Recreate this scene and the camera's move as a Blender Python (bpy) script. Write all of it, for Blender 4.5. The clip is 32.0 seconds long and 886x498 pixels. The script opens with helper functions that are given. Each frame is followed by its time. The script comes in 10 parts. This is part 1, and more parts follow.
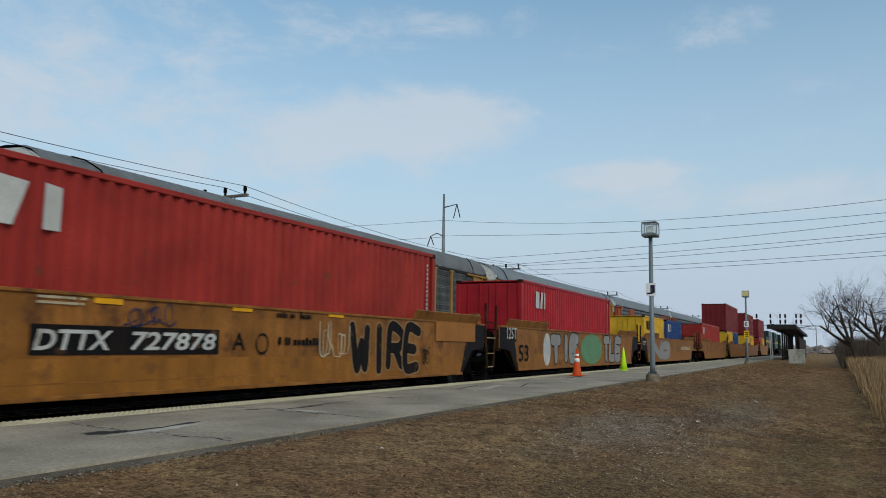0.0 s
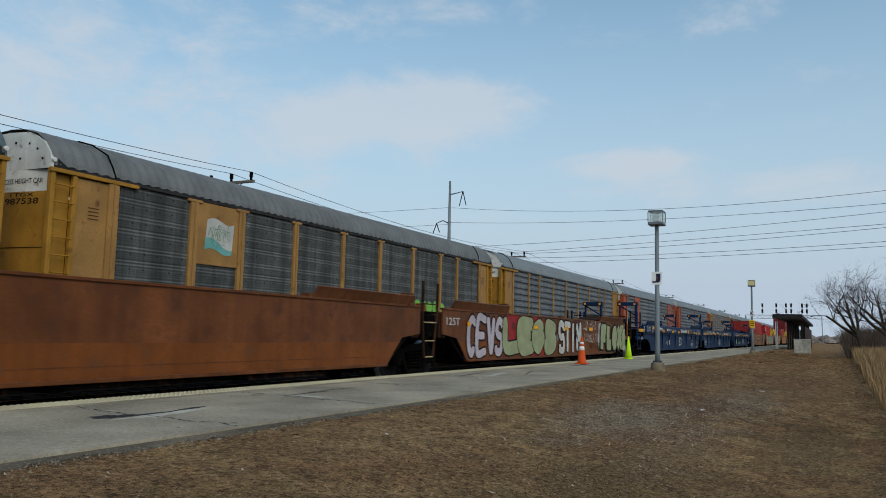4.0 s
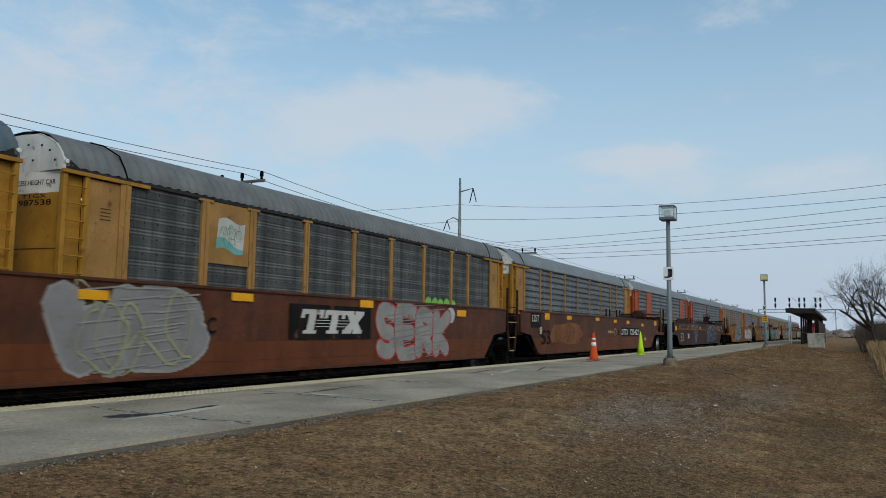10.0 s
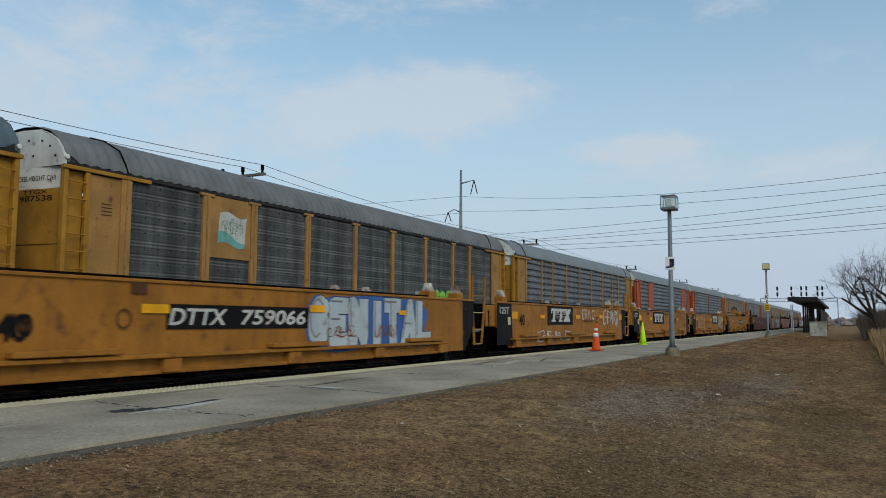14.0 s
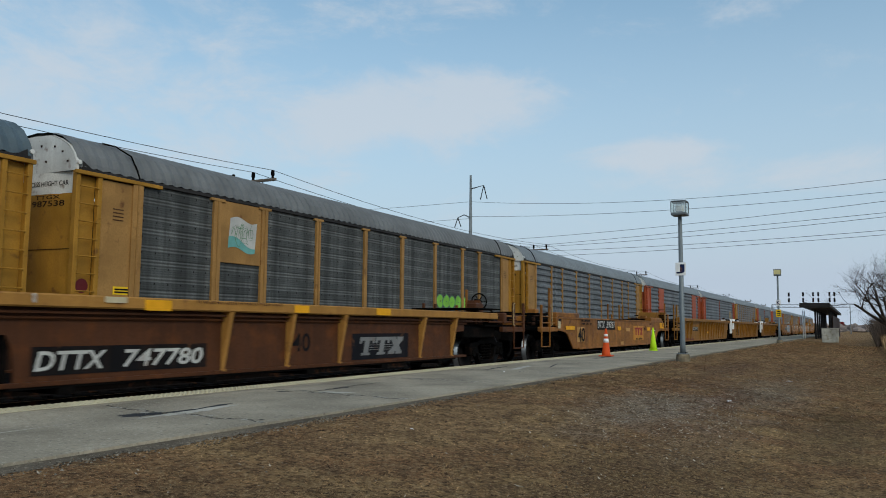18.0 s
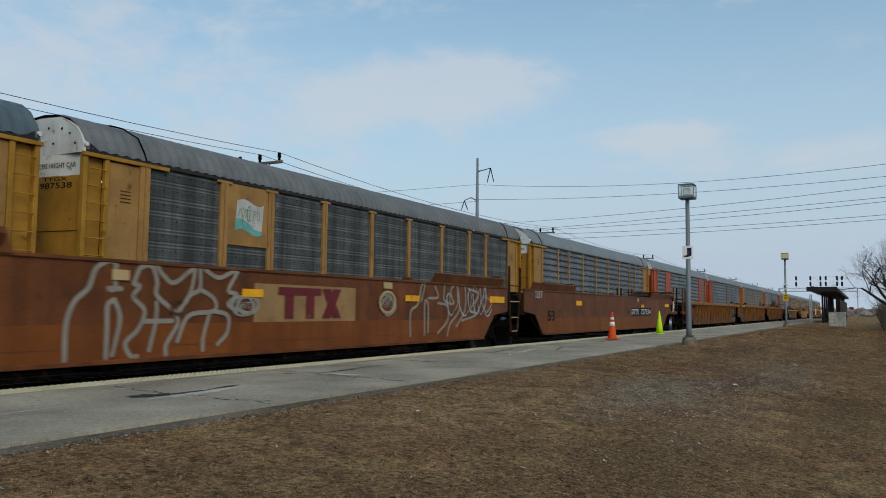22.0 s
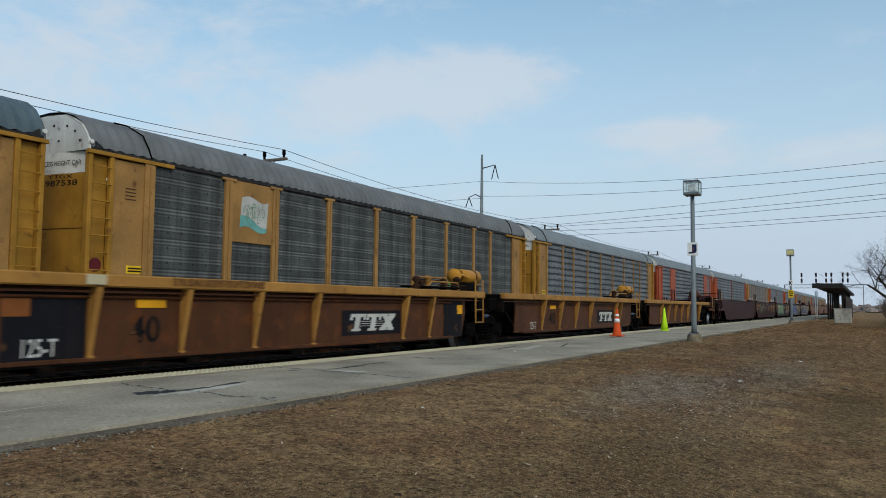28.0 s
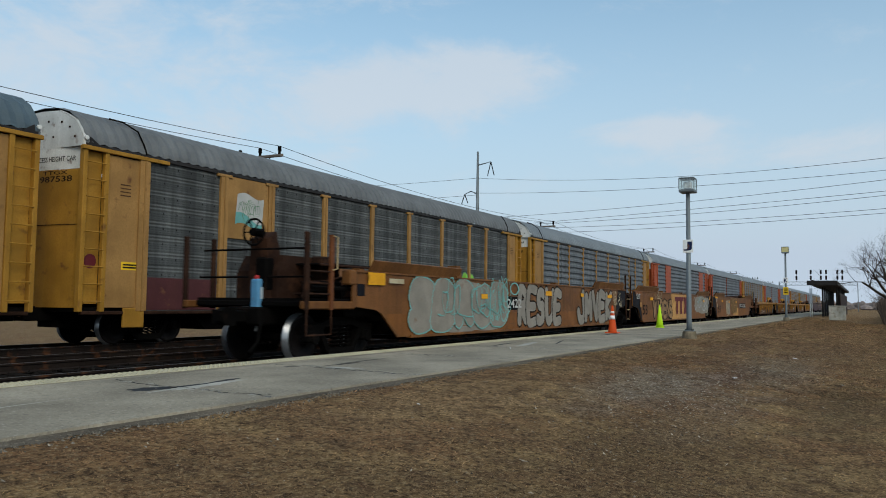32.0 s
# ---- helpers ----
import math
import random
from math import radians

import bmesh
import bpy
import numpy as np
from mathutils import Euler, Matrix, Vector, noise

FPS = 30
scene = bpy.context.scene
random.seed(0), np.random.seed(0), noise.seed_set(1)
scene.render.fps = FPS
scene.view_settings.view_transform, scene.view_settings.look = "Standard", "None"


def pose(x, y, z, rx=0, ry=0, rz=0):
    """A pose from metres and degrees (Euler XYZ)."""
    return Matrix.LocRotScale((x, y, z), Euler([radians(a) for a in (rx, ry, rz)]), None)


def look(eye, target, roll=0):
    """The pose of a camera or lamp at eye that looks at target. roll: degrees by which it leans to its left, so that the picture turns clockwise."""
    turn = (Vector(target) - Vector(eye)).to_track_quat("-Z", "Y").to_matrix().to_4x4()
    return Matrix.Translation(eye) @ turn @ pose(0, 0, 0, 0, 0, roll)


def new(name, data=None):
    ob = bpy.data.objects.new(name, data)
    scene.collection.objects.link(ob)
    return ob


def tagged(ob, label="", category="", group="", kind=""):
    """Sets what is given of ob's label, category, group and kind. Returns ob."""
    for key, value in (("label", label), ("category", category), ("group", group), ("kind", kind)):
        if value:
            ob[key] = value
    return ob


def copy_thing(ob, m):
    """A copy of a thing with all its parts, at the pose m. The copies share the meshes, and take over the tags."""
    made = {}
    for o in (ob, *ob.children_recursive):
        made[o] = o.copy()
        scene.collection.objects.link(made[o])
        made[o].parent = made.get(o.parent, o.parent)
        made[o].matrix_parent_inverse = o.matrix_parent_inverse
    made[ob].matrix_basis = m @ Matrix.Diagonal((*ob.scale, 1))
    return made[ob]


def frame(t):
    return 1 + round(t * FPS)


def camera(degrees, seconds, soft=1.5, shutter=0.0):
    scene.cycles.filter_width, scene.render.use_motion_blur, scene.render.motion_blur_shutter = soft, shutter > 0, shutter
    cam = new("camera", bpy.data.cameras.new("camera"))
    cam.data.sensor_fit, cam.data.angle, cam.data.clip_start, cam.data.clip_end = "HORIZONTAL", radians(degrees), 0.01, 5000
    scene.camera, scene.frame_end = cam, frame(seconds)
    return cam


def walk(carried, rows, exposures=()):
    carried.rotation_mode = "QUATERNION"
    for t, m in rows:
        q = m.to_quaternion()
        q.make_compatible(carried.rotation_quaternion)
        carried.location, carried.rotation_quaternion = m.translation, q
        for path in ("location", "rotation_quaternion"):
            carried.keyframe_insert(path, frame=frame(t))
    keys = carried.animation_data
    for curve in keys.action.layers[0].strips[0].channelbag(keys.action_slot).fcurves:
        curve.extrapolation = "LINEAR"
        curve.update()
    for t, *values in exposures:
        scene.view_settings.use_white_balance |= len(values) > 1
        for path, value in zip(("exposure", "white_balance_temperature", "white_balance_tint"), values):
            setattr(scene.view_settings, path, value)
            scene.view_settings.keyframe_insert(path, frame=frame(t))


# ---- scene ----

# Plan: x runs along the tracks, y across them, z up; rail tops lie at z = 0 and the camera stands at the origin.
NEAR, MIDDLE, FAR = 10.35, 14.2, 18.0      # track centres
SPEED = 26.8                               # metres per second of the passing train
EYE = (0.0, 0.0, 1.168)


def aim(yaw, pitch, roll):
    a, b = radians(yaw), radians(pitch)
    return look(EYE, (EYE[0] + math.cos(b) * math.cos(a), EYE[1] + math.cos(b) * math.sin(a), EYE[2] + math.sin(b)), roll)


cam = camera(58.56, 32.0, 0.95, 0.08)
walk(cam, [
    (0, aim(25.73, 6.94, 0.86)),
    (0.5, aim(25.84, 6.79, 0.98)),
    (1, aim(25.70, 6.39, 1.08)),
    (1.5, aim(25.65, 6.28, 1.03)),
    (2, aim(25.67, 6.16, 1.02)),
    (2.5, aim(25.98, 6.02, 1.18)),
    (3, aim(26.06, 6.03, 1.19)),
    (3.5, aim(26.05, 6.03, 1.25)),
    (5.5, aim(26.46, 5.90, 1.32)),
    (6, aim(26.47, 5.87, 1.39)),
    (6.5, aim(26.64, 5.83, 1.29)),
    (7, aim(26.99, 5.93, 1.27)),
    (7.5, aim(26.98, 5.80, 1.15)),
    (8, aim(27.19, 5.70, 1.21)),
    (8.5, aim(26.84, 5.76, 1.10)),
    (9, aim(26.75, 5.78, 1.00)),
    (9.5, aim(26.85, 5.72, 0.83)),
    (10, aim(26.90, 5.79, 0.81)),
    (10.5, aim(26.90, 5.78, 0.68)),
    (11, aim(26.74, 5.75, 0.52)),
    (11.5, aim(26.57, 5.59, 0.39)),
    (12, aim(26.52, 5.53, 0.31)),
    (12.5, aim(26.50, 5.47, 0.36)),
    (13, aim(26.57, 5.40, 0.40)),
    (13.5, aim(26.80, 5.34, 0.37)),
    (14, aim(27.00, 5.21, 0.28)),
    (14.5, aim(27.06, 5.21, 0.27)),
    (16.5, aim(27.68, 5.95, 0.31)),
    (17, aim(27.69, 5.91, 0.32)),
    (17.5, aim(27.76, 5.77, 0.32)),
    (18, aim(27.71, 5.59, 0.41)),
    (18.5, aim(27.76, 5.47, 0.45)),
    (19, aim(28.06, 5.32, 0.54)),
    (19.5, aim(28.39, 5.05, 0.58)),
    (20, aim(28.34, 4.89, 0.65)),
    (20.5, aim(28.39, 4.76, 0.73)),
    (21, aim(28.28, 4.51, 0.76)),
    (21.5, aim(28.18, 4.36, 0.71)),
    (22, aim(28.17, 4.34, 0.60)),
    (22.5, aim(28.22, 4.43, 0.53)),
    (23, aim(28.35, 4.51, 0.50)),
    (23.5, aim(28.50, 4.50, 0.45)),
    (24, aim(28.50, 4.36, 0.58)),
    (24.5, aim(28.30, 4.21, 0.74)),
    (25, aim(28.30, 4.17, 0.79)),
    (25.5, aim(28.39, 4.19, 0.60)),
    (27.5, aim(28.49, 4.33, 0.48)),
    (28, aim(28.50, 4.11, 0.56)),
    (28.5, aim(28.37, 4.00, 0.54)),
    (29, aim(28.31, 3.91, 0.43)),
    (29.5, aim(28.34, 3.74, 0.39)),
    (30, aim(28.27, 3.71, 0.35)),
    (30.5, aim(28.46, 3.70, 0.45)),
    (31, aim(28.28, 3.78, 0.61)),
    (31.5, aim(28.25, 3.94, 0.63)),
    (32, aim(28.19, 3.88, 0.62)),
], [(0, 0.17), (10, 0.17), (17, 0.18), (22, 0.14), (25, 0.13), (28, 0.28), (32, 0.27)])

# ---- sky and sun ----
SUN_HIGH, SUN_WAY = radians(38), radians(215)
world = bpy.data.worlds.new("sky")
scene.world = world
world.use_nodes = True
wt = world.node_tree
wt.nodes.clear()


def wnode(kind, **kw):
    n = wt.nodes.new(kind)
    for k, v in kw.items():
        if k.startswith("i"):
            n.inputs[int(k[1:])].default_value = v
    return n


sky = wnode("ShaderNodeTexSky")
sky.sky_type, sky.sun_disc, sky.sun_elevation, sky.sun_rotation = "NISHITA", False, SUN_HIGH, SUN_WAY
sky.air_density, sky.dust_density, sky.ozone_density = 1.0, 1.2, 1.5
bg_sky = wnode("ShaderNodeBackground", i1=0.145)
tone = wnode("ShaderNodeMix")
tone.data_type, tone.blend_type = "RGBA", "MULTIPLY"
tone.inputs[0].default_value, tone.inputs[7].default_value = 1.0, (0.82, 1.05, 0.965, 1)
wt.links.new(sky.outputs[0], tone.inputs[6])
wt.links.new(tone.outputs[2], bg_sky.inputs[0])
coord = wnode("ShaderNodeTexCoord")
split = wnode("ShaderNodeSeparateXYZ")
wt.links.new(coord.outputs["Generated"], split.inputs[0])


def calc(op, a, b):
    n = wnode("ShaderNodeMath")
    n.operation = op
    for k, q in enumerate((a, b)):
        if isinstance(q, float):
            n.inputs[k].default_value = q
        else:
            wt.links.new(q, n.inputs[k])
    return n.outputs[0]


# cloud banks by bearing and height: a broad pale sheet, a puffy bank and thin wisps
bearing = calc("ARCTAN2", split.outputs[1], split.outputs[0])
spot = wnode("ShaderNodeCombineXYZ")
wt.links.new(bearing, spot.inputs[0])
wt.links.new(split.outputs[2], spot.inputs[1])


def cloud_noise(scale, detail, rough):
    stretch = wnode("ShaderNodeVectorMath")
    stretch.operation = "MULTIPLY"
    stretch.inputs[1].default_value = (1.0, 2.1, 1.0)
    wt.links.new(spot.outputs[0], stretch.inputs[0])
    n = wnode("ShaderNodeTexNoise")
    n.inputs["Scale"].default_value, n.inputs["Detail"].default_value, n.inputs["Roughness"].default_value, n.inputs["Distortion"].default_value = scale, detail, rough, 0.35
    wt.links.new(stretch.outputs[0], n.inputs["Vector"])
    return n.outputs[0]


cloud = calc("ADD", calc("MULTIPLY", calc("SUBTRACT", cloud_noise(7.5, 12, 0.66), 0.5), 2.6), calc("MULTIPLY", calc("SUBTRACT", cloud_noise(2.4, 3, 0.5), 0.5), 0.7))
for c_bearing, c_high, wide, tall, gain in ((1.08, 0.40, 0.36, 0.20, 0.56), (0.92, 0.18, 0.36, 0.11, 0.45), (0.49, 0.270, 0.17, 0.055, 1.05), (0.68, 0.25, 0.14, 0.06, 0.50), (0.53, 0.385, 0.15, 0.03, 0.40),
                                            (0.245, 0.212, 0.11, 0.020, 0.9), (0.02, 0.178, 0.26, 0.026, 0.55), (0.15, 0.37, 0.20, 0.03, 0.22), (1.9, 0.5, 0.7, 0.4, 0.6), (3.4, 0.6, 0.9, 0.4, 0.5), (5.0, 0.5, 0.9, 0.4, 0.5)):
    gap = wnode("ShaderNodeVectorMath")
    gap.operation = "SUBTRACT"
    gap.inputs[1].default_value = (c_bearing if c_bearing < 3.15 else c_bearing - 6.283, c_high, 0)
    wt.links.new(spot.outputs[0], gap.inputs[0])
    squash = wnode("ShaderNodeVectorMath")
    squash.operation = "MULTIPLY"
    squash.inputs[1].default_value = (1 / wide, 1 / tall, 0)
    wt.links.new(gap.outputs[0], squash.inputs[0])
    size = wnode("ShaderNodeVectorMath")
    size.operation = "LENGTH"
    wt.links.new(squash.outputs[0], size.inputs[0])
    body = wnode("ShaderNodeMapRange", i1=0.35, i2=1.35, i3=gain, i4=0.0)
    body.interpolation_type = "SMOOTHSTEP"
    wt.links.new(size.outputs["Value"], body.inputs[0])
    cloud = calc("ADD", cloud, body.outputs[0])
puff_ramp = wnode("ShaderNodeMapRange", i1=0.05, i2=1.05, i3=0.02, i4=0.72)
puff_ramp.interpolation_type = "SMOOTHSTEP"
wt.links.new(cloud, puff_ramp.inputs[0])
haze = wnode("ShaderNodeMapRange", i1=0.06, i2=0.42, i3=1.0, i4=0.12)
wt.links.new(split.outputs[2], haze.inputs[0])
bg_haze = wnode("ShaderNodeBackground", i0=(0.555, 0.668, 0.800, 1), i1=0.75)
bg_cloud = wnode("ShaderNodeBackground", i0=(0.655, 0.715, 0.785, 1), i1=0.79)
veil = wnode("ShaderNodeMixShader")
wt.links.new(haze.outputs[0], veil.inputs[0])
wt.links.new(bg_sky.outputs[0], veil.inputs[1])
wt.links.new(bg_haze.outputs[0], veil.inputs[2])
blend = wnode("ShaderNodeMixShader")
wt.links.new(puff_ramp.outputs[0], blend.inputs[0])
wt.links.new(veil.outputs[0], blend.inputs[1])
wt.links.new(bg_cloud.outputs[0], blend.inputs[2])
w_out = wnode("ShaderNodeOutputWorld")
wt.links.new(blend.outputs[0], w_out.inputs[0])

sun_data = bpy.data.lights.new("sun", "SUN")
sun_data.energy, sun_data.angle, sun_data.color = 1.2, radians(32), (1.0, 0.875, 0.71)
sun = new("sun", sun_data)
# the sky's sun stands at SUN_WAY, turned clockwise from +y
sun_from = Vector((math.sin(SUN_WAY) * math.cos(SUN_HIGH), math.cos(SUN_WAY) * math.cos(SUN_HIGH), math.sin(SUN_HIGH)))
sun.matrix_basis = look(sun_from * 60, (0, 0, 0))

# ---- materials ----
MATS = {}


def surface(name, rgb, rough=0.6, metal=0.0, var=0.22, rust=0.0, rust_rgb=(0.11, 0.045, 0.02), streak=0.0, bands=0.0, scale=1.3, bump=0.12, fine=28.0, island=0.0, spec=0.10):
    """A painted, worn or earthy surface: broad patches, fine grain, rust spots and run-down streaks."""
    if name in MATS:
        return MATS[name]
    m = bpy.data.materials.new(name)
    m.use_nodes = True
    t = m.node_tree
    p = t.nodes["Principled BSDF"]
    p.inputs["Roughness"].default_value, p.inputs["Metallic"].default_value = rough, metal
    p.inputs["Specular IOR Level"].default_value = spec
    co = t.nodes.new("ShaderNodeTexCoord")
    info = t.nodes.new("ShaderNodeObjectInfo")
    shift = t.nodes.new("ShaderNodeMath")
    shift.operation = "MULTIPLY"
    shift.inputs[1].default_value = 37.0
    t.links.new(info.outputs["Random"], shift.inputs[0])
    move = t.nodes.new("ShaderNodeVectorMath")
    t.links.new(co.outputs["Object"], move.inputs[0])
    t.links.new(shift.outputs[0], move.inputs[1])

    def noise_at(sc, detail=4.0, squash=None):
        n = t.nodes.new("ShaderNodeTexNoise")
        n.inputs["Scale"].default_value, n.inputs["Detail"].default_value = sc, detail
        src = move.outputs[0]
        if squash:
            mp = t.nodes.new("ShaderNodeMapping")
            mp.inputs["Scale"].default_value = squash
            t.links.new(src, mp.inputs[0])
            src = mp.outputs[0]
        t.links.new(src, n.inputs["Vector"])
        return n.outputs[0]

    def span(src, lo, hi, a, b):
        r = t.nodes.new("ShaderNodeMapRange")
        for i, v in enumerate((lo, hi, a, b)):
            r.inputs[i + 1].default_value = v
        t.links.new(src, r.inputs[0])
        return r.outputs[0]

    def mix(fac, a, b, mode="MIX"):
        x = t.nodes.new("ShaderNodeMix")
        x.data_type, x.blend_type = "RGBA", mode
        if isinstance(fac, float):
            x.inputs[0].default_value = fac
        else:
            t.links.new(fac, x.inputs[0])
        for k, v in ((6, a), (7, b)):
            if isinstance(v, tuple):
                x.inputs[k].default_value = (*v[:3], 1)
            else:
                t.links.new(v, x.inputs[k])
        return x.outputs[2]

    broad, grain = noise_at(scale, 5), noise_at(fine, 6)
    dark, light = tuple(c * (1 - var) for c in rgb), tuple(min(1, c * (1 + var)) for c in rgb)
    col = mix(span(broad, 0.32, 0.68, 0, 1), dark, light)
    col = mix(span(grain, 0.35, 0.7, 0, 0.45), col, tuple(c * (1 - 1.4 * var) for c in rgb))
    if streak:
        runs = noise_at(1.0, 4, (5.0, 5.0, 0.35))
        col = mix(span(runs, 0.48, 0.75, 0, streak), col, tuple(0.35 * c + 0.65 * r for c, r in zip(rgb, rust_rgb)))
    if bands:
        col = mix(span(noise_at(1.0, 3, (3.4, 3.4, 0.05)), 0.42, 0.66, 0, bands), col, tuple(0.35 * c for c in rgb))
    if rust:
        spots = noise_at(3.3, 8)
        col = mix(span(spots, 0.66 - 0.28 * rust, 0.78 - 0.2 * rust, 0, 0.85), col, rust_rgb)
    if island:
        geo = t.nodes.new("ShaderNodeNewGeometry")
        hue = t.nodes.new("ShaderNodeHueSaturation")
        t.links.new(span(geo.outputs["Random Per Island"], 0, 1, 1 - island, 1 + island), hue.inputs["Value"])
        t.links.new(col, hue.inputs["Color"])
        col = hue.outputs[0]
    t.links.new(col, p.inputs["Base Color"])
    t.links.new(span(grain, 0.2, 0.8, max(0.05, rough - 0.12), min(1, rough + 0.12)), p.inputs["Roughness"])
    if bump:
        b = t.nodes.new("ShaderNodeBump")
        b.inputs["Strength"].default_value, b.inputs["Distance"].default_value = bump, 0.02
        t.links.new(grain, b.inputs["Height"])
        t.links.new(b.outputs[0], p.inputs["Normal"])
    MATS[name] = m
    return m


def glass(name, rgb, rough=0.1):
    m = bpy.data.materials.new(name)
    m.use_nodes = True
    t = m.node_tree
    clear, gloss, both = t.nodes.new("ShaderNodeBsdfTransparent"), t.nodes.new("ShaderNodeBsdfGlossy"), t.nodes.new("ShaderNodeMixShader")
    clear.inputs[0].default_value, gloss.inputs[1].default_value, both.inputs[0].default_value = (*rgb, 1), rough, 0.16
    t.links.new(clear.outputs[0], both.inputs[1])
    t.links.new(gloss.outputs[0], both.inputs[2])
    t.links.new(both.outputs[0], t.nodes["Material Output"].inputs[0])
    return m



def lawn_surface(name, island=0.0):
    """Dead lawn: broad tan, reddish, olive and grey areas, matted tufts, fine straw; island varies it from blade to blade."""
    m = bpy.data.materials.new(name)
    m.use_nodes = True
    t = m.node_tree
    p = t.nodes["Principled BSDF"]
    p.inputs["Roughness"].default_value, p.inputs["Specular IOR Level"].default_value = 0.95, 0.05
    co = t.nodes.new("ShaderNodeTexCoord")

    def field(scale, detail, lo, hi, rough=0.55, squash=(1, 1, 1), a=0.0, b=1.0):
        mp = t.nodes.new("ShaderNodeMapping")
        mp.inputs["Scale"].default_value = squash
        t.links.new(co.outputs["Object"], mp.inputs[0])
        n = t.nodes.new("ShaderNodeTexNoise")
        n.inputs["Scale"].default_value, n.inputs["Detail"].default_value, n.inputs["Roughness"].default_value = scale, detail, rough
        t.links.new(mp.outputs[0], n.inputs["Vector"])
        r = t.nodes.new("ShaderNodeMapRange")
        for k, q in enumerate((lo, hi, a, b)):
            r.inputs[k + 1].default_value = q
        t.links.new(n.outputs[0], r.inputs[0])
        return r.outputs[0]

    def mix(fac, a, b):
        x = t.nodes.new("ShaderNodeMix")
        x.data_type = "RGBA"
        t.links.new(fac, x.inputs[0])
        for k, v in ((6, a), (7, b)):
            if isinstance(v, tuple):
                x.inputs[k].default_value = (*v, 1)
            else:
                t.links.new(v, x.inputs[k])
        return x.outputs[2]

    def area(cx, cy, rx, ry, full):
        """An uneven patch of the lawn about a place."""
        wob = t.nodes.new("ShaderNodeTexNoise")
        wob.inputs["Scale"].default_value, wob.inputs["Detail"].default_value, wob.inputs["Roughness"].default_value = 0.9, 6, 0.65
        t.links.new(co.outputs["Object"], wob.inputs["Vector"])
        mp = t.nodes.new("ShaderNodeMapping")
        mp.inputs["Location"].default_value, mp.inputs["Scale"].default_value = (-cx / rx, -cy / ry, 0), (1 / rx, 1 / ry, 0)
        t.links.new(co.outputs["Object"], mp.inputs[0])
        far = t.nodes.new("ShaderNodeVectorMath")
        far.operation = "LENGTH"
        t.links.new(mp.outputs[0], far.inputs[0])
        sum_ = t.nodes.new("ShaderNodeMath")
        sum_.operation = "MULTIPLY_ADD"
        sum_.inputs[1].default_value = 2.2
        t.links.new(wob.outputs[0], sum_.inputs[0])
        t.links.new(far.outputs["Value"], sum_.inputs[2])
        r = t.nodes.new("ShaderNodeMapRange")
        for k, q in enumerate((1.35, 2.25, full, 0.0)):
            r.inputs[k + 1].default_value = q
        t.links.new(sum_.outputs[0], r.inputs[0])
        return r.outputs[0]

    col = mix(field(0.7, 5, 0.42, 0.60), (0.262, 0.143, 0.068), (0.335, 0.216, 0.100))
    for cx, cy, rx, ry, full, tint in ((6.5, 1.6, 3.6, 1.6, 0.8, (0.118, 0.078, 0.038)), (15.0, 2.2, 6.0, 0.8, 0.9, (0.150, 0.080, 0.058)), (24.0, 3.2, 7.0, 0.7, 0.8, (0.160, 0.092, 0.058)), (4.0, 3.2, 1.6, 1.2, 0.6, (0.165, 0.108, 0.052)), (12.2, 2.9, 3.6, 0.9, 0.85, (0.265, 0.222, 0.175)), (10.5, 1.7, 2.6, 0.6, 0.6, (0.215, 0.160, 0.115)),
                                       (18.0, 1.6, 5.0, 0.9, 0.7, (0.235, 0.198, 0.150)), (8.6, 4.1, 3.4, 0.9, 0.85, (0.335, 0.212, 0.105)), (17.0, 4.3, 6.0, 0.5, 0.7, (0.270, 0.170, 0.085)), (13.0, 0.3, 4.0, 0.7, 0.8, (0.140, 0.100, 0.050)), (28.0, 1.0, 8.0, 1.4, 0.7, (0.180, 0.108, 0.056))):
        col = mix(area(cx, cy, rx, ry, full), col, tint)
    col = mix(field(3.2, 7, 0.36, 0.58, 0.75), (0.120, 0.070, 0.038), col)
    if island:
        geo = t.nodes.new("ShaderNodeNewGeometry")
        r = t.nodes.new("ShaderNodeMapRange")
        r.inputs[3].default_value, r.inputs[4].default_value = 1 - island, 1 + island * 1.5
        t.links.new(geo.outputs["Random Per Island"], r.inputs[0])
        hue = t.nodes.new("ShaderNodeHueSaturation")
        t.links.new(r.outputs[0], hue.inputs["Value"])
        t.links.new(col, hue.inputs["Color"])
        col = hue.outputs[0]
    else:
        col = mix(field(26.0, 7, 0.50, 0.62, 0.85), col, (0.40, 0.285, 0.155))
        col = mix(field(16.0, 7, 0.40, 0.53, 0.85), (0.045, 0.027, 0.016), col)
        b = t.nodes.new("ShaderNodeBump")
        b.inputs["Strength"].default_value, b.inputs["Distance"].default_value = 0.7, 0.03
        t.links.new(field(26.0, 6, 0.2, 0.8, 0.7), b.inputs["Height"])
        t.links.new(b.outputs[0], p.inputs["Normal"])
    t.links.new(col, p.inputs["Base Color"])
    return m


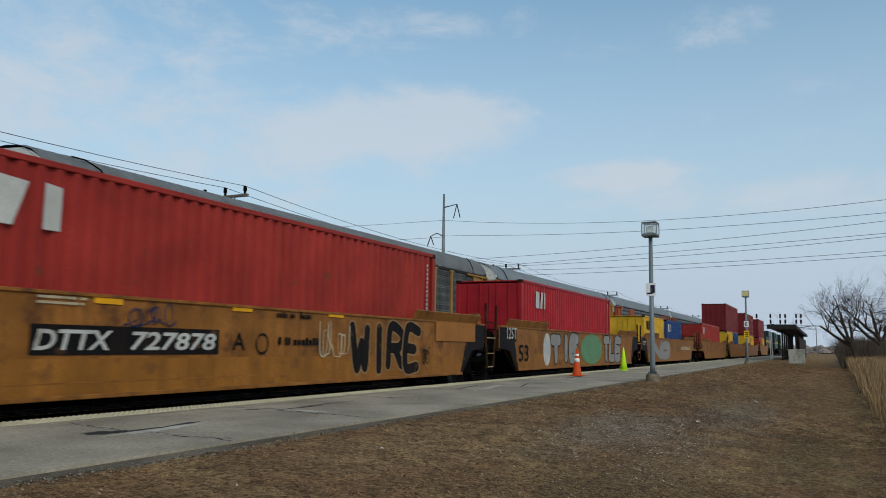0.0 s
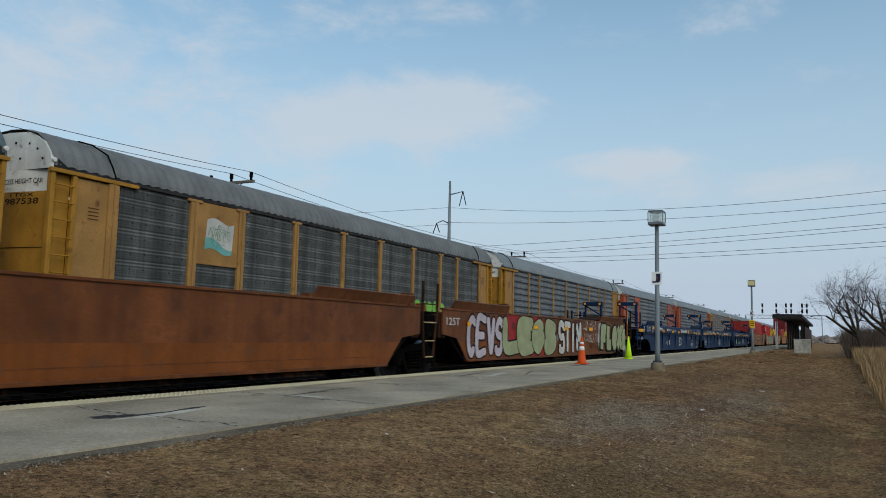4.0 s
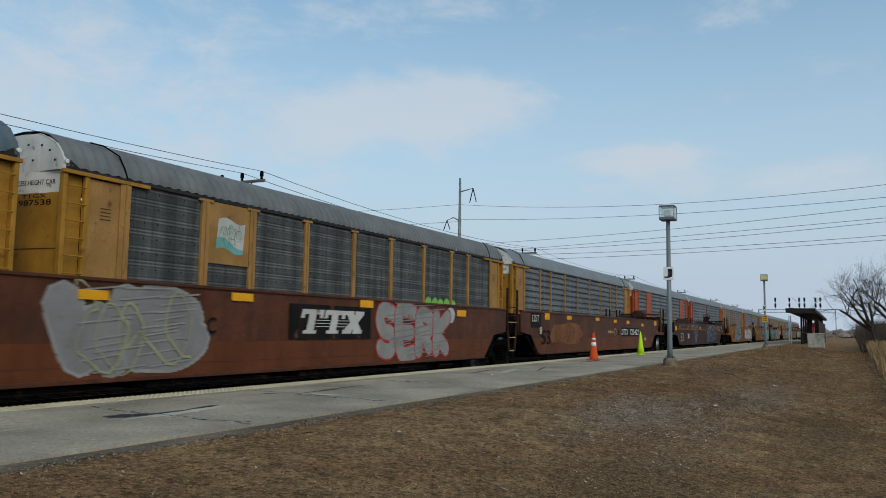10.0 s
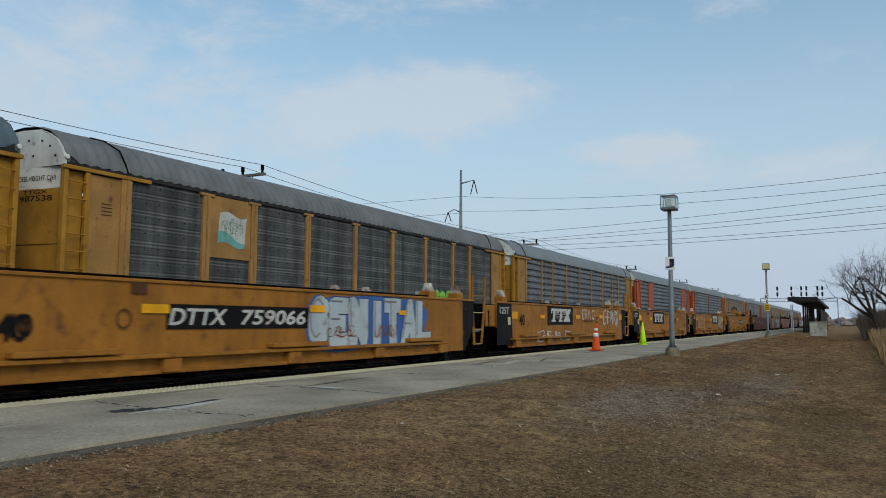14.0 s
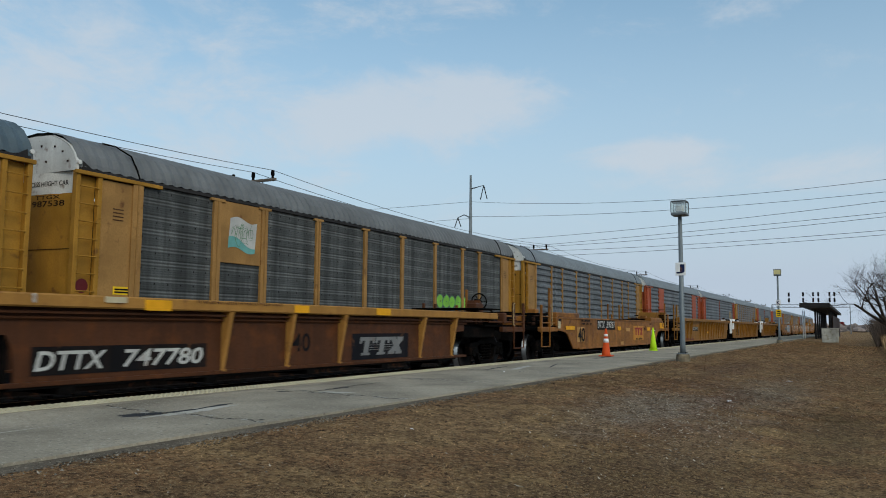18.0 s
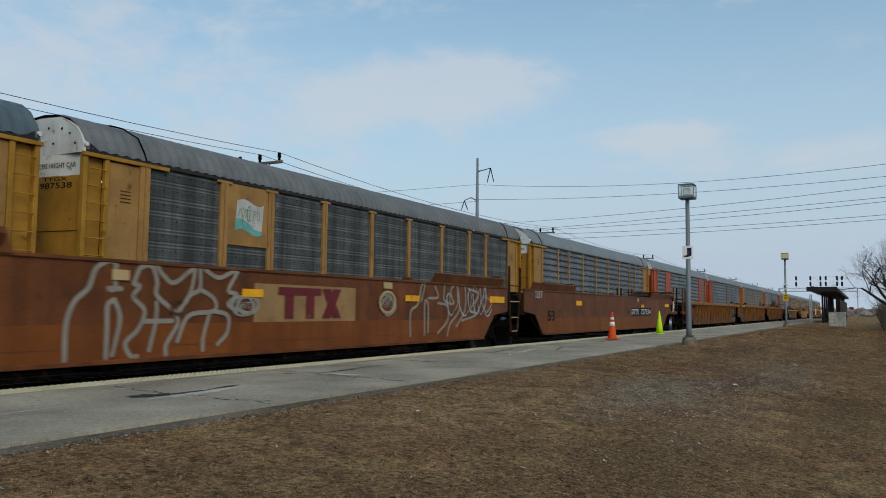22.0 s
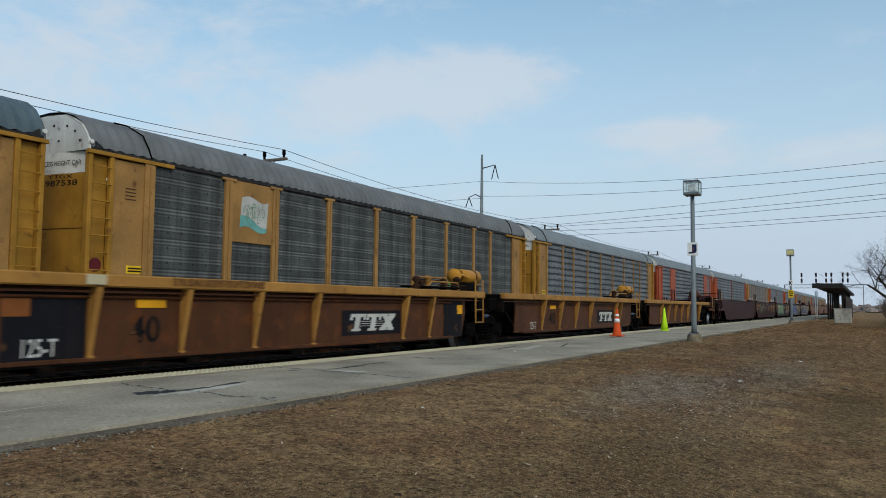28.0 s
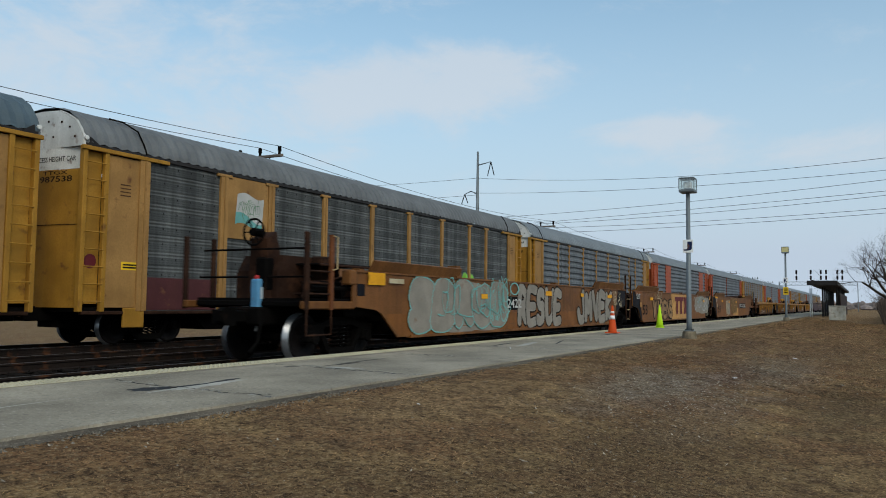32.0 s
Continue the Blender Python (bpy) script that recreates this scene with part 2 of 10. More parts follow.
def speckle(m, scale, pale, dark):
    """Exposed aggregate: pale and dark grains over a surface's own colour."""
    t = m.node_tree
    p = t.nodes["Principled BSDF"]
    col = p.inputs["Base Color"].links[0].from_socket
    co = t.nodes.new("ShaderNodeTexCoord")
    for k, (rgb, lo, hi) in enumerate(((pale, 0.56, 0.68), (dark, 0.57, 0.70))):
        n = t.nodes.new("ShaderNodeTexNoise")
        n.noise_dimensions = "4D"
        n.inputs["W"].default_value = 3.7 * k
        n.inputs["Scale"].default_value, n.inputs["Detail"].default_value, n.inputs["Roughness"].default_value = scale * (1 - 0.4 * k), 4, 0.75
        t.links.new(co.outputs["Object"], n.inputs["Vector"])
        r = t.nodes.new("ShaderNodeMapRange")
        r.inputs[1].default_value, r.inputs[2].default_value, r.inputs[4].default_value = lo, hi, 0.8
        t.links.new(n.outputs[0], r.inputs[0])
        x = t.nodes.new("ShaderNodeMix")
        x.data_type = "RGBA"
        t.links.new(r.outputs[0], x.inputs[0])
        t.links.new(col, x.inputs[6])
        x.inputs[7].default_value = (*rgb, 1)
        col = x.outputs[2]
    t.links.new(col, p.inputs["Base Color"])


def screen_sheet():
    """Galvanised screen sheet: stained zinc with rows of small dark punched holes."""
    m = surface("galvanised_screen", (0.092, 0.097, 0.096), 0.6, var=0.35, streak=0.85, bands=0.75, rust_rgb=(0.018, 0.018, 0.017), scale=1.4)
    t = m.node_tree
    p = t.nodes["Principled BSDF"]
    col = p.inputs["Base Color"].links[0].from_socket
    co = t.nodes.new("ShaderNodeTexCoord")
    fac = None
    for axis, scale in (("X", 7.0), ("Z", 5.2)):
        w = t.nodes.new("ShaderNodeTexWave")
        w.bands_direction = axis
        w.inputs["Scale"].default_value, w.inputs["Distortion"].default_value = scale, 0.0
        t.links.new(co.outputs["Object"], w.inputs["Vector"])
        if fac is None:
            fac = w.outputs[1]
        else:
            q = t.nodes.new("ShaderNodeMath")
            q.operation = "MULTIPLY"
            t.links.new(fac, q.inputs[0])
            t.links.new(w.outputs[1], q.inputs[1])
            fac = q.outputs[0]
    r = t.nodes.new("ShaderNodeMapRange")
    r.inputs[1].default_value, r.inputs[2].default_value, r.inputs[4].default_value = 0.15, 0.75, 0.62
    t.links.new(fac, r.inputs[0])
    x = t.nodes.new("ShaderNodeMix")
    x.data_type = "RGBA"
    t.links.new(r.outputs[0], x.inputs[0])
    t.links.new(col, x.inputs[6])
    x.inputs[7].default_value = (0.022, 0.023, 0.026, 1)
    # bolt heads in a grid
    place = t.nodes.new("ShaderNodeSeparateXYZ")
    t.links.new(co.outputs["Object"], place.inputs[0])
    dots = None
    for axis, step, size in ((0, 0.46, 0.045), (2, 0.405, 0.06)):
        part_of = t.nodes.new("ShaderNodeMath")
        part_of.operation = "DIVIDE"
        part_of.inputs[1].default_value = step
        t.links.new(place.outputs[axis], part_of.inputs[0])
        fract = t.nodes.new("ShaderNodeMath")
        fract.operation = "FRACT"
        t.links.new(part_of.outputs[0], fract.inputs[0])
        near = t.nodes.new("ShaderNodeMath")
        near.operation = "COMPARE"
        near.inputs[1].default_value, near.inputs[2].default_value = 0.5, size
        t.links.new(fract.outputs[0], near.inputs[0])
        if dots is None:
            dots = near.outputs[0]
        else:
            both = t.nodes.new("ShaderNodeMath")
            both.operation = "MULTIPLY"
            t.links.new(dots, both.inputs[0])
            t.links.new(near.outputs[0], both.inputs[1])
            dots = both.outputs[0]
    bolt = t.nodes.new("ShaderNodeMix")
    bolt.data_type = "RGBA"
    t.links.new(dots, bolt.inputs[0])
    t.links.new(x.outputs[2], bolt.inputs[6])
    bolt.inputs[7].default_value = (0.012, 0.011, 0.011, 1)
    t.links.new(bolt.outputs[2], p.inputs["Base Color"])
    return m


# weathered coats of the rolling stock
OCHRE = surface("ochre_coat", (0.262, 0.106, 0.024), 0.5, bands=0.35, var=0.3, streak=0.55, rust=0.4, rust_rgb=(0.085, 0.036, 0.016))
BROWNRED = surface("brown_red_coat", (0.138, 0.047, 0.017), 0.5, bands=0.35, var=0.32, streak=0.6, rust=0.42, rust_rgb=(0.07, 0.028, 0.016))
RUSTRED = surface("rust_red_coat", (0.092, 0.033, 0.017), 0.5, bands=0.4, var=0.36, streak=0.7, rust=0.45, rust_rgb=(0.045, 0.022, 0.016))
MAROON = surface("maroon_coat", (0.037, 0.0125, 0.0125), 0.5, bands=0.3, streak=0.25, rust=0.2, rust_rgb=(0.07, 0.03, 0.02))
YELLOW = surface("yellow_coat", (0.298, 0.126, 0.022), 0.5, bands=0.25, streak=0.35, rust=0.25)
GOLD = surface("gold_coat", (0.235, 0.106, 0.019), 0.5, bands=0.3, streak=0.35, rust=0.2)
RIBBROWN = surface("ribbed_brown_coat", (0.094, 0.034, 0.0105), 0.55, var=0.3, streak=0.6, rust=0.4, rust_rgb=(0.06, 0.026, 0.014))
RIBORANGE = surface("orange_rib_coat", (0.235, 0.098, 0.026), 0.5, var=0.25, streak=0.4, rust=0.3)
DARKWELL = surface("sooty_brown_coat", (0.066, 0.026, 0.0125), 0.55, streak=0.75, rust=0.5, rust_rgb=(0.105, 0.036, 0.012))
BLUE = surface("blue_coat", (0.0040, 0.0205, 0.066), 0.5, spec=0.1, var=0.2, streak=0.25, rust=0.05, rust_rgb=(0.012, 0.012, 0.02))
TAN = surface("tan_coat", (0.172, 0.072, 0.023), 0.5, bands=0.4, var=0.3, streak=0.5, rust=0.35)
# near-black steel: shade under and between the cars is put into this colour
NEARBLACK = surface("near_black_steel", (0.0042, 0.0038, 0.0036), 0.8, var=0.4, rust=0.3, rust_rgb=(0.015, 0.009, 0.007), spec=0.03)
STEEL = surface("bright_steel", (0.15, 0.15, 0.155), 0.45, metal=0.7, var=0.25)
DARKRUST = surface("dark_rust", (0.030, 0.015, 0.010), 0.75, var=0.4, rust=0.4, rust_rgb=(0.06, 0.026, 0.014), spec=0.05)
# wheel steel, worn, and darkened too for the shade beneath the cars
WHEELSTEEL = surface("worn_wheel", (0.011, 0.009, 0.009), 0.55, var=0.4, rust=0.3, rust_rgb=(0.02, 0.013, 0.01))
TREAD = surface("polished_tread", (0.30, 0.31, 0.33), 0.35, metal=0.8, var=0.2, bump=0.05)
RAILSIDE = surface("rail_rust", (0.018, 0.013, 0.011), 0.65, var=0.35, rust=0.4)
GALV = screen_sheet()
RIDGED = surface("ridged_zinc", (0.118, 0.123, 0.122), 0.55, var=0.35, streak=0.8, bands=0.7, rust_rgb=(0.022, 0.020, 0.019), scale=1.4)
ROOFPALE = surface("pale_zinc_roof", (0.165, 0.185, 0.200), 0.5, var=0.15, streak=0.15, rust_rgb=(0.17, 0.17, 0.17), spec=0.3)
ROOF = surface("galvanised_roof", (0.138, 0.145, 0.150), 0.55, var=0.18, streak=0.2, rust_rgb=(0.15, 0.14, 0.13))
ROOFBLUE = surface("bluish_roof", (0.075, 0.105, 0.125), 0.5, var=0.2, spec=0.3)
RACKYELLOW = surface("rack_yellow", (0.335, 0.170, 0.026), 0.5, streak=0.3, rust=0.14)
RACKBEIGE = surface("rack_beige", (0.315, 0.172, 0.058), 0.5, streak=0.25, rust=0.12)
RACKORANGE = surface("rack_orange", (0.33, 0.07, 0.026), 0.5, streak=0.2, rust=0.15)
RUSTYWHITE = surface("rusty_white", (0.50, 0.48, 0.44), 0.6, var=0.25, rust=0.95, rust_rgb=(0.12, 0.05, 0.025), scale=5, streak=0.4)
ENDWHITE = surface("end_white", (0.60, 0.60, 0.58), 0.5, streak=0.15, rust=0.22)
CONRED = surface("container_red", (0.30, 0.030, 0.024), 0.45, streak=0.2, rust=0.1)
CONCRIMSON = surface("container_crimson", (0.34, 0.018, 0.026), 0.45, streak=0.1, rust=0.05)
CONYELLOW = surface("container_yellow", (0.60, 0.36, 0.03), 0.45, streak=0.15, rust=0.08)
CONNAVY = surface("container_navy", (0.015, 0.05, 0.17), 0.45, streak=0.1, rust=0.05)
CONMAROON = surface("container_maroon", (0.16, 0.020, 0.022), 0.45, streak=0.1, rust=0.06)
LOCO = surface("locomotive_green", (0.012, 0.035, 0.03), 0.45, streak=0.2)
CONCRETE = surface("concrete", (0.318, 0.278, 0.214), 0.95, var=0.34, streak=0.0, scale=0.7, fine=38, bump=0.7)
BLEACHED = surface("bleached_leaf", (0.40, 0.345, 0.27), 0.85, var=0.2, island=0.45, bump=0)
speckle(CONCRETE, 26, (0.50, 0.47, 0.40), (0.11, 0.10, 0.085))
PALECABINET = surface("pale_cabinet", (0.50, 0.47, 0.40), 0.8, var=0.3, rust=0.5, rust_rgb=(0.25, 0.21, 0.15), scale=1.6)
STAINEDCONCRETE = surface("stained_concrete", (0.20, 0.165, 0.115), 0.9, var=0.4, rust=0.45, rust_rgb=(0.07, 0.055, 0.04), scale=4, fine=50, bump=0.6)
ASPHALTPATCH = surface("tar_patch", (0.035, 0.036, 0.038), 0.7, var=0.35, fine=70, bump=0.3)
TACTILE = surface("tactile_yellow", (0.45, 0.41, 0.29), 0.7, var=0.12, rust=0.18, rust_rgb=(0.3, 0.28, 0.22), scale=2)
# Ballast and ties: the trains' shade is put into their near-black colour.
BALLAST = surface("shaded_ballast_stone", (0.0115, 0.0105, 0.0098), 0.9, var=0.45, fine=18, bump=0.8, island=0.35, spec=0.03)
TIEWOOD = surface("shaded_creosoted_timber", (0.013, 0.011, 0.010), 0.9, var=0.4, fine=30, bump=0.4, spec=0.03)
SOIL = lawn_surface("dead_lawn")
STRAW = lawn_surface("dry_grass_blade", 0.8)
MARGIN = surface("crumbled_margin", (0.125, 0.102, 0.076), 0.95, var=0.35, fine=50, bump=0.6)
speckle(MARGIN, 20, (0.30, 0.26, 0.20), (0.035, 0.030, 0.025))
REED = surface("tall_dry_grass", (0.30, 0.200, 0.105), 0.9, var=0.3, island=0.5, bump=0, scale=0.4)
GRAVEL = surface("pale_gravel", (0.14, 0.124, 0.10), 0.9, var=0.3, island=0.8, bump=0.2)
BARK = surface("bare_bark", (0.034, 0.027, 0.022), 0.9, var=0.35, fine=40, bump=0.4)
BRUSHWOOD = surface("brushwood_stems", (0.095, 0.072, 0.058), 0.9, var=0.35, bump=0, island=0.4)
TWIGS = surface("bare_twigs", (0.052, 0.039, 0.032), 0.9, var=0.35, bump=0, island=0.4)
WOODPOLE = surface("weathered_pole", (0.15, 0.125, 0.105), 0.9, var=0.3, fine=40)
POLESTEEL = surface("galvanised_pole", (0.17, 0.195, 0.21), 0.5, metal=0.2, var=0.15)
WIRE = surface("wire", (0.03, 0.03, 0.033), 0.6, var=0.1, bump=0)
SIGNWHITE = surface("sign_white", (0.80, 0.80, 0.80), 0.4, var=0.05, bump=0)
SIGNYELLOW = surface("sign_yellow", (0.75, 0.48, 0.02), 0.4, var=0.06, bump=0)
CONEORANGE = surface("cone_orange", (0.58, 0.075, 0.015), 0.5, var=0.12)
CONELIME = surface("cone_lime", (0.45, 0.72, 0.02), 0.5, var=0.1)
SHELTER = surface("shelter_dark", (0.028, 0.026, 0.026), 0.6, var=0.25)
SHELTERBROWN = surface("shelter_brown", (0.035, 0.022, 0.018), 0.7, var=0.25)
FARWOOD = surface("far_wood", (0.20, 0.165, 0.15), 1.0, var=0.3, island=0.3, bump=0)
LENS = glass("lamp_glass", (0.94, 0.95, 0.93))
COATS = {}


def fresher(coat):
    """The same coat where it has faded less."""
    if coat not in COATS:
        rgb = {OCHRE: (0.265, 0.108, 0.020), BROWNRED: (0.170, 0.052, 0.013), RUSTRED: (0.112, 0.035, 0.014), MAROON: (0.033, 0.011, 0.0105), TAN: (0.195, 0.076, 0.020)}[coat]
        COATS[coat] = surface(coat.name + "_fresh", rgb, 0.5, bands=0.3, streak=0.4, rust=0.3)
    return COATS[coat]


TANKYELLOW = surface("tank_yellow", (0.45, 0.21, 0.028), 0.45, streak=0.3, rust=0.2)
CHORD = surface("tan_yellow_chord", (0.33, 0.165, 0.042), 0.55, streak=0.35, rust=0.25)
# paints of the markings
INK = {}
for ink, rgb in dict(white=(0.46, 0.46, 0.445), cream=(0.47, 0.41, 0.28), buff=(0.40, 0.29, 0.15), black=(0.009, 0.009, 0.010), dark=(0.0105, 0.011, 0.0145),
                     amber=(0.70, 0.33, 0.015), amberdull=(0.45, 0.2, 0.03), navy=(0.012, 0.022, 0.07), blue=(0.045, 0.11, 0.32), skyblue=(0.09, 0.25, 0.42),
                     cyan=(0.035, 0.27, 0.34), teal=(0.02, 0.19, 0.21), icyblue=(0.26, 0.46, 0.60), paleblue=(0.37, 0.43, 0.47), seafoam=(0.15, 0.38, 0.36),
                     mint=(0.235, 0.375, 0.235), sage=(0.27, 0.30, 0.175), lime=(0.30, 0.50, 0.12), loopblue=(0.18, 0.30, 0.39), loophaze=(0.055, 0.075, 0.105), brownblack=(0.03, 0.011, 0.010), fluolime=(0.22, 0.52, 0.07), green=(0.10, 0.22, 0.12), olive=(0.16, 0.10, 0.035),
                     purple=(0.14, 0.10, 0.30), lilac=(0.40, 0.36, 0.42), pink=(0.25, 0.10, 0.15), crimson=(0.26, 0.018, 0.022), red=(0.36, 0.03, 0.03),
                     darkred=(0.12, 0.012, 0.012), maroon=(0.12, 0.02, 0.025), maroonlight=(0.22, 0.08, 0.07), tan=(0.27, 0.16, 0.075), rust=(0.20, 0.07, 0.022),
                     rustlight=(0.30, 0.12, 0.03), brownpatch=(0.19, 0.075, 0.03), darkbrown=(0.075, 0.035, 0.018), ochrelight=(0.46, 0.25, 0.085),
                     grey=(0.17, 0.175, 0.18), silver=(0.23, 0.23, 0.225), hazegrey=(0.19, 0.185, 0.19), faded=(0.075, 0.026, 0.028), greypaint=(0.235, 0.215, 0.185)).items():
    INK[ink] = surface("paint_" + ink, rgb, 0.5, var=0.16, streak=0.12, rust=0.12, rust_rgb=(0.16, 0.075, 0.035), scale=2.2, bump=0.05, spec=0.03 if max(rgb) < 0.03 else 0.08)


# ---- building blocks ----
class Shape:
    """Gathers corners and faces of one mesh."""

    def __init__(self):
        self.v, self.f = [], []

    def add(self, verts, faces):
        n = len(self.v)
        self.v += verts
        self.f += [tuple(i + n for i in f) for f in faces]
        return self

    def box(self, x0, x1, y0, y1, z0, z1, c=0.0):
        if not c:
            v = [(x, y, z) for x in (x0, x1) for y in (y0, y1) for z in (z0, z1)]
            return self.add(v, [(0, 1, 3, 2), (4, 6, 7, 5), (0, 4, 5, 1), (2, 3, 7, 6), (0, 2, 6, 4), (1, 5, 7, 3)])
        ring = [(x0 + c, y0), (x1 - c, y0), (x1, y0 + c), (x1, y1 - c), (x1 - c, y1), (x0 + c, y1), (x0, y1 - c), (x0, y0 + c)]
        inner = [(min(max(x, x0 + c), x1 - c), min(max(y, y0 + c), y1 - c)) for x, y in ring]
        layers = [[(x, y, z0) for x, y in inner], [(x, y, z0 + c) for x, y in ring], [(x, y, z1 - c) for x, y in ring], [(x, y, z1) for x, y in inner]]
        faces = [(7, 6, 5, 4, 3, 2, 1, 0), tuple(range(24, 32))]
        faces += [(k * 8 + i, k * 8 + (i + 1) % 8, k * 8 + 8 + (i + 1) % 8, k * 8 + 8 + i) for k in range(3) for i in range(8)]
        return self.add(sum(layers, []), faces)

    def slab(self, poly, y0, y1):
        """A flat piece cut from the outline poly of (x, z), between y0 and y1."""
        n = len(poly)
        v = [(x, y0, z) for x, z in poly] + [(x, y1, z) for x, z in poly]
        return self.add(v, [tuple(range(n)), tuple(range(2 * n - 1, n - 1, -1))] + [(i + n, (i + 1) % n + n, (i + 1) % n, i) for i in range(n)])

    def bar(self, poly, x0, x1):
        """A bar of the cross-section poly of (y, z), from x0 to x1."""
        n = len(poly)
        v = [(x0, y, z) for y, z in poly] + [(x1, y, z) for y, z in poly]
        return self.add(v, [tuple(range(n)), tuple(range(2 * n - 1, n - 1, -1))] + [(i + n, (i + 1) % n + n, (i + 1) % n, i) for i in range(n)])

    def tube(self, points, r, n=8):
        pts = [Vector(p) for p in points]
        rs = r if isinstance(r, (list, tuple)) else [r] * len(pts)
        v, f = [], []
        for i, p in enumerate(pts):
            d = (pts[min(i + 1, len(pts) - 1)] - pts[max(i - 1, 0)]).normalized()
            a = d.orthogonal().normalized() if i == 0 else (a - d * a.dot(d)).normalized()
            b = d.cross(a)
            v += [tuple(p + (a * math.cos(2 * math.pi * k / n) + b * math.sin(2 * math.pi * k / n)) * rs[i]) for k in range(n)]
        for i in range(len(pts) - 1):
            f += [(i * n + k, i * n + (k + 1) % n, (i + 1) * n + (k + 1) % n, (i + 1) * n + k) for k in range(n)]
        f += [tuple(range(n - 1, -1, -1)), tuple(range(len(v) - n, len(v)))]
        return self.add(v, f)

    def lathe(self, prof, n=20, at=(0, 0, 0), axis="z"):
        """prof: (radius, height) pairs, turned about the axis."""
        v, f = [], []
        for r, h in prof:
            for k in range(n):
                c, s = r * math.cos(2 * math.pi * k / n), r * math.sin(2 * math.pi * k / n)
                q = {"z": (c, s, h), "y": (c, h, s), "x": (h, c, s)}[axis]
                v.append((q[0] + at[0], q[1] + at[1], q[2] + at[2]))
        for i in range(len(prof) - 1):
            f += [(i * n + k, i * n + (k + 1) % n, (i + 1) * n + (k + 1) % n, (i + 1) * n + k) for k in range(n)]
        f += [tuple(range(n - 1, -1, -1)), tuple(range(len(v) - n, len(v)))]
        return self.add(v, f)

    def data(self, name, mat, smooth=False):
        me = bpy.data.meshes.new(name)
        me.from_pydata(self.v, [], self.f)
        me.materials.append(mat)
        if smooth:
            me.shade_smooth()
        me.update()
        return me


def part(name, shape, mat, parent, label="", smooth=False):
    """One mesh object under a thing or a part."""
    me = shape.data(name, mat, smooth) if isinstance(shape, Shape) else shape
    ob = new(name, me)
    ob.parent = parent
    if label:
        tagged(ob, label)
    return ob


def thing(name, label, category, group="", kind="", shape=None, mat=None, smooth=False):
    ob = new(name, shape.data(name, mat, smooth) if shape else None)
    return tagged(ob, label, category, group, kind)


TEXTS = {}


def letters(body, fat=0.0):
    """Flat outline faces of a word in the built-in font: corners in a unit box, and faces."""
    key = (body, fat)
    if key not in TEXTS:
        cu = bpy.data.curves.new("word", "FONT")
        cu.body, cu.offset, cu.resolution_u, cu.fill_mode = body, fat, 3, "FRONT"
        ob = bpy.data.objects.new("word", cu)
        me = bpy.data.meshes.new_from_object(ob)
        v = np.array([q.co[:2] for q in me.vertices])
        f = [tuple(p.vertices) for p in me.polygons]
        bpy.data.objects.remove(ob)
        bpy.data.curves.remove(cu)
        bpy.data.meshes.remove(me)
        TEXTS[key] = (v, f)
    return TEXTS[key]


def word(body, x0, x1, z0, z1, y, fat=0.0, slant=0.0, wob=0, seed=0, inside=None):
    """A word laid flat on the plane y, filling the box; wob bends it like a sprayed piece."""
    v, f = letters(body, fat)
    base = letters(body, 0.0)[0]
    lo, hi = base.min(0), base.max(0)
    u = (v - lo) / (hi - lo)
    rng = np.random.RandomState(seed)
    if wob:
        a = rng.uniform(0, 6.28, 4)
        u = u.copy()
        top = u[:, 1].copy()
        u[:, 1] = top + wob * np.sin(u[:, 0] * 11 + a[0]) * (top - 0.4) + 0.5 * wob * np.sin(u[:, 0] * 23 + a[1])
        u[:, 0] = u[:, 0] + wob * 0.35 * np.sin(top * 5 + a[2]) * 0.3 + 0.06 * wob * np.sin(u[:, 0] * 31 + a[3])
    x = x0 + (x1 - x0) * u[:, 0] + slant * (z1 - z0) * (u[:, 1] - 0.5)
    z = z0 + (z1 - z0) * u[:, 1]
    if inside:
        x, z = np.clip(x, inside[0], inside[1]), np.clip(z, inside[2], inside[3])
    s = Shape()
    return s.add([(float(p), y, float(q)) for p, q in zip(x, z)], f)


def scrawl(x0, x1, z0, z1, y, seed, thick=0.02, loops=1.0):
    """A looping sprayed line: a flat ribbon inside the box."""
    rng = np.random.RandomState(seed)
    n = 110
    s = np.linspace(0, 1, n)
    k = max(2, round(loops * (1.2 + (x1 - x0) / max(0.15, (z1 - z0)) * 1.5)))
    turn = 2 * math.pi * (k * s + 0.42 * np.sin(2 * math.pi * s * rng.uniform(1.2, 2.6) + rng.uniform(0, 6)))
    u = s + (rng.uniform(0.4, 0.62) / k) * np.sin(turn)
    knots = np.linspace(0, 1, 2 * k + 1)
    tall, sink = np.interp(s, knots, rng.uniform(0.3, 0.62, 2 * k + 1)), np.interp(s, knots, rng.uniform(0, 0.3, 2 * k + 1))
    w = sink + tall * (1 - np.cos(turn)) + 0.07 * np.sin(3 * turn + rng.uniform(0, 6))
    u, w = (u - u.min()) / (np.ptp(u)), (w - w.min()) / (np.ptp(w))
    p = np.stack([x0 + (x1 - x0) * u, z0 + (z1 - z0) * w], 1)
    d = np.gradient(p, axis=0)
    d /= np.linalg.norm(d, axis=1)[:, None] + 1e-9
    o = np.stack([-d[:, 1], d[:, 0]], 1) * thick * (0.75 + 0.35 * np.sin(s * 40)[:, None])
    a, b = p + o, p - o
    sh = Shape()
    v = [(float(q[0]), y, float(q[1])) for q in a] + [(float(q[0]), y, float(q[1])) for q in b]
    return sh.add(v, [(i, i + 1, n + i + 1, n + i) for i in range(n - 1)])


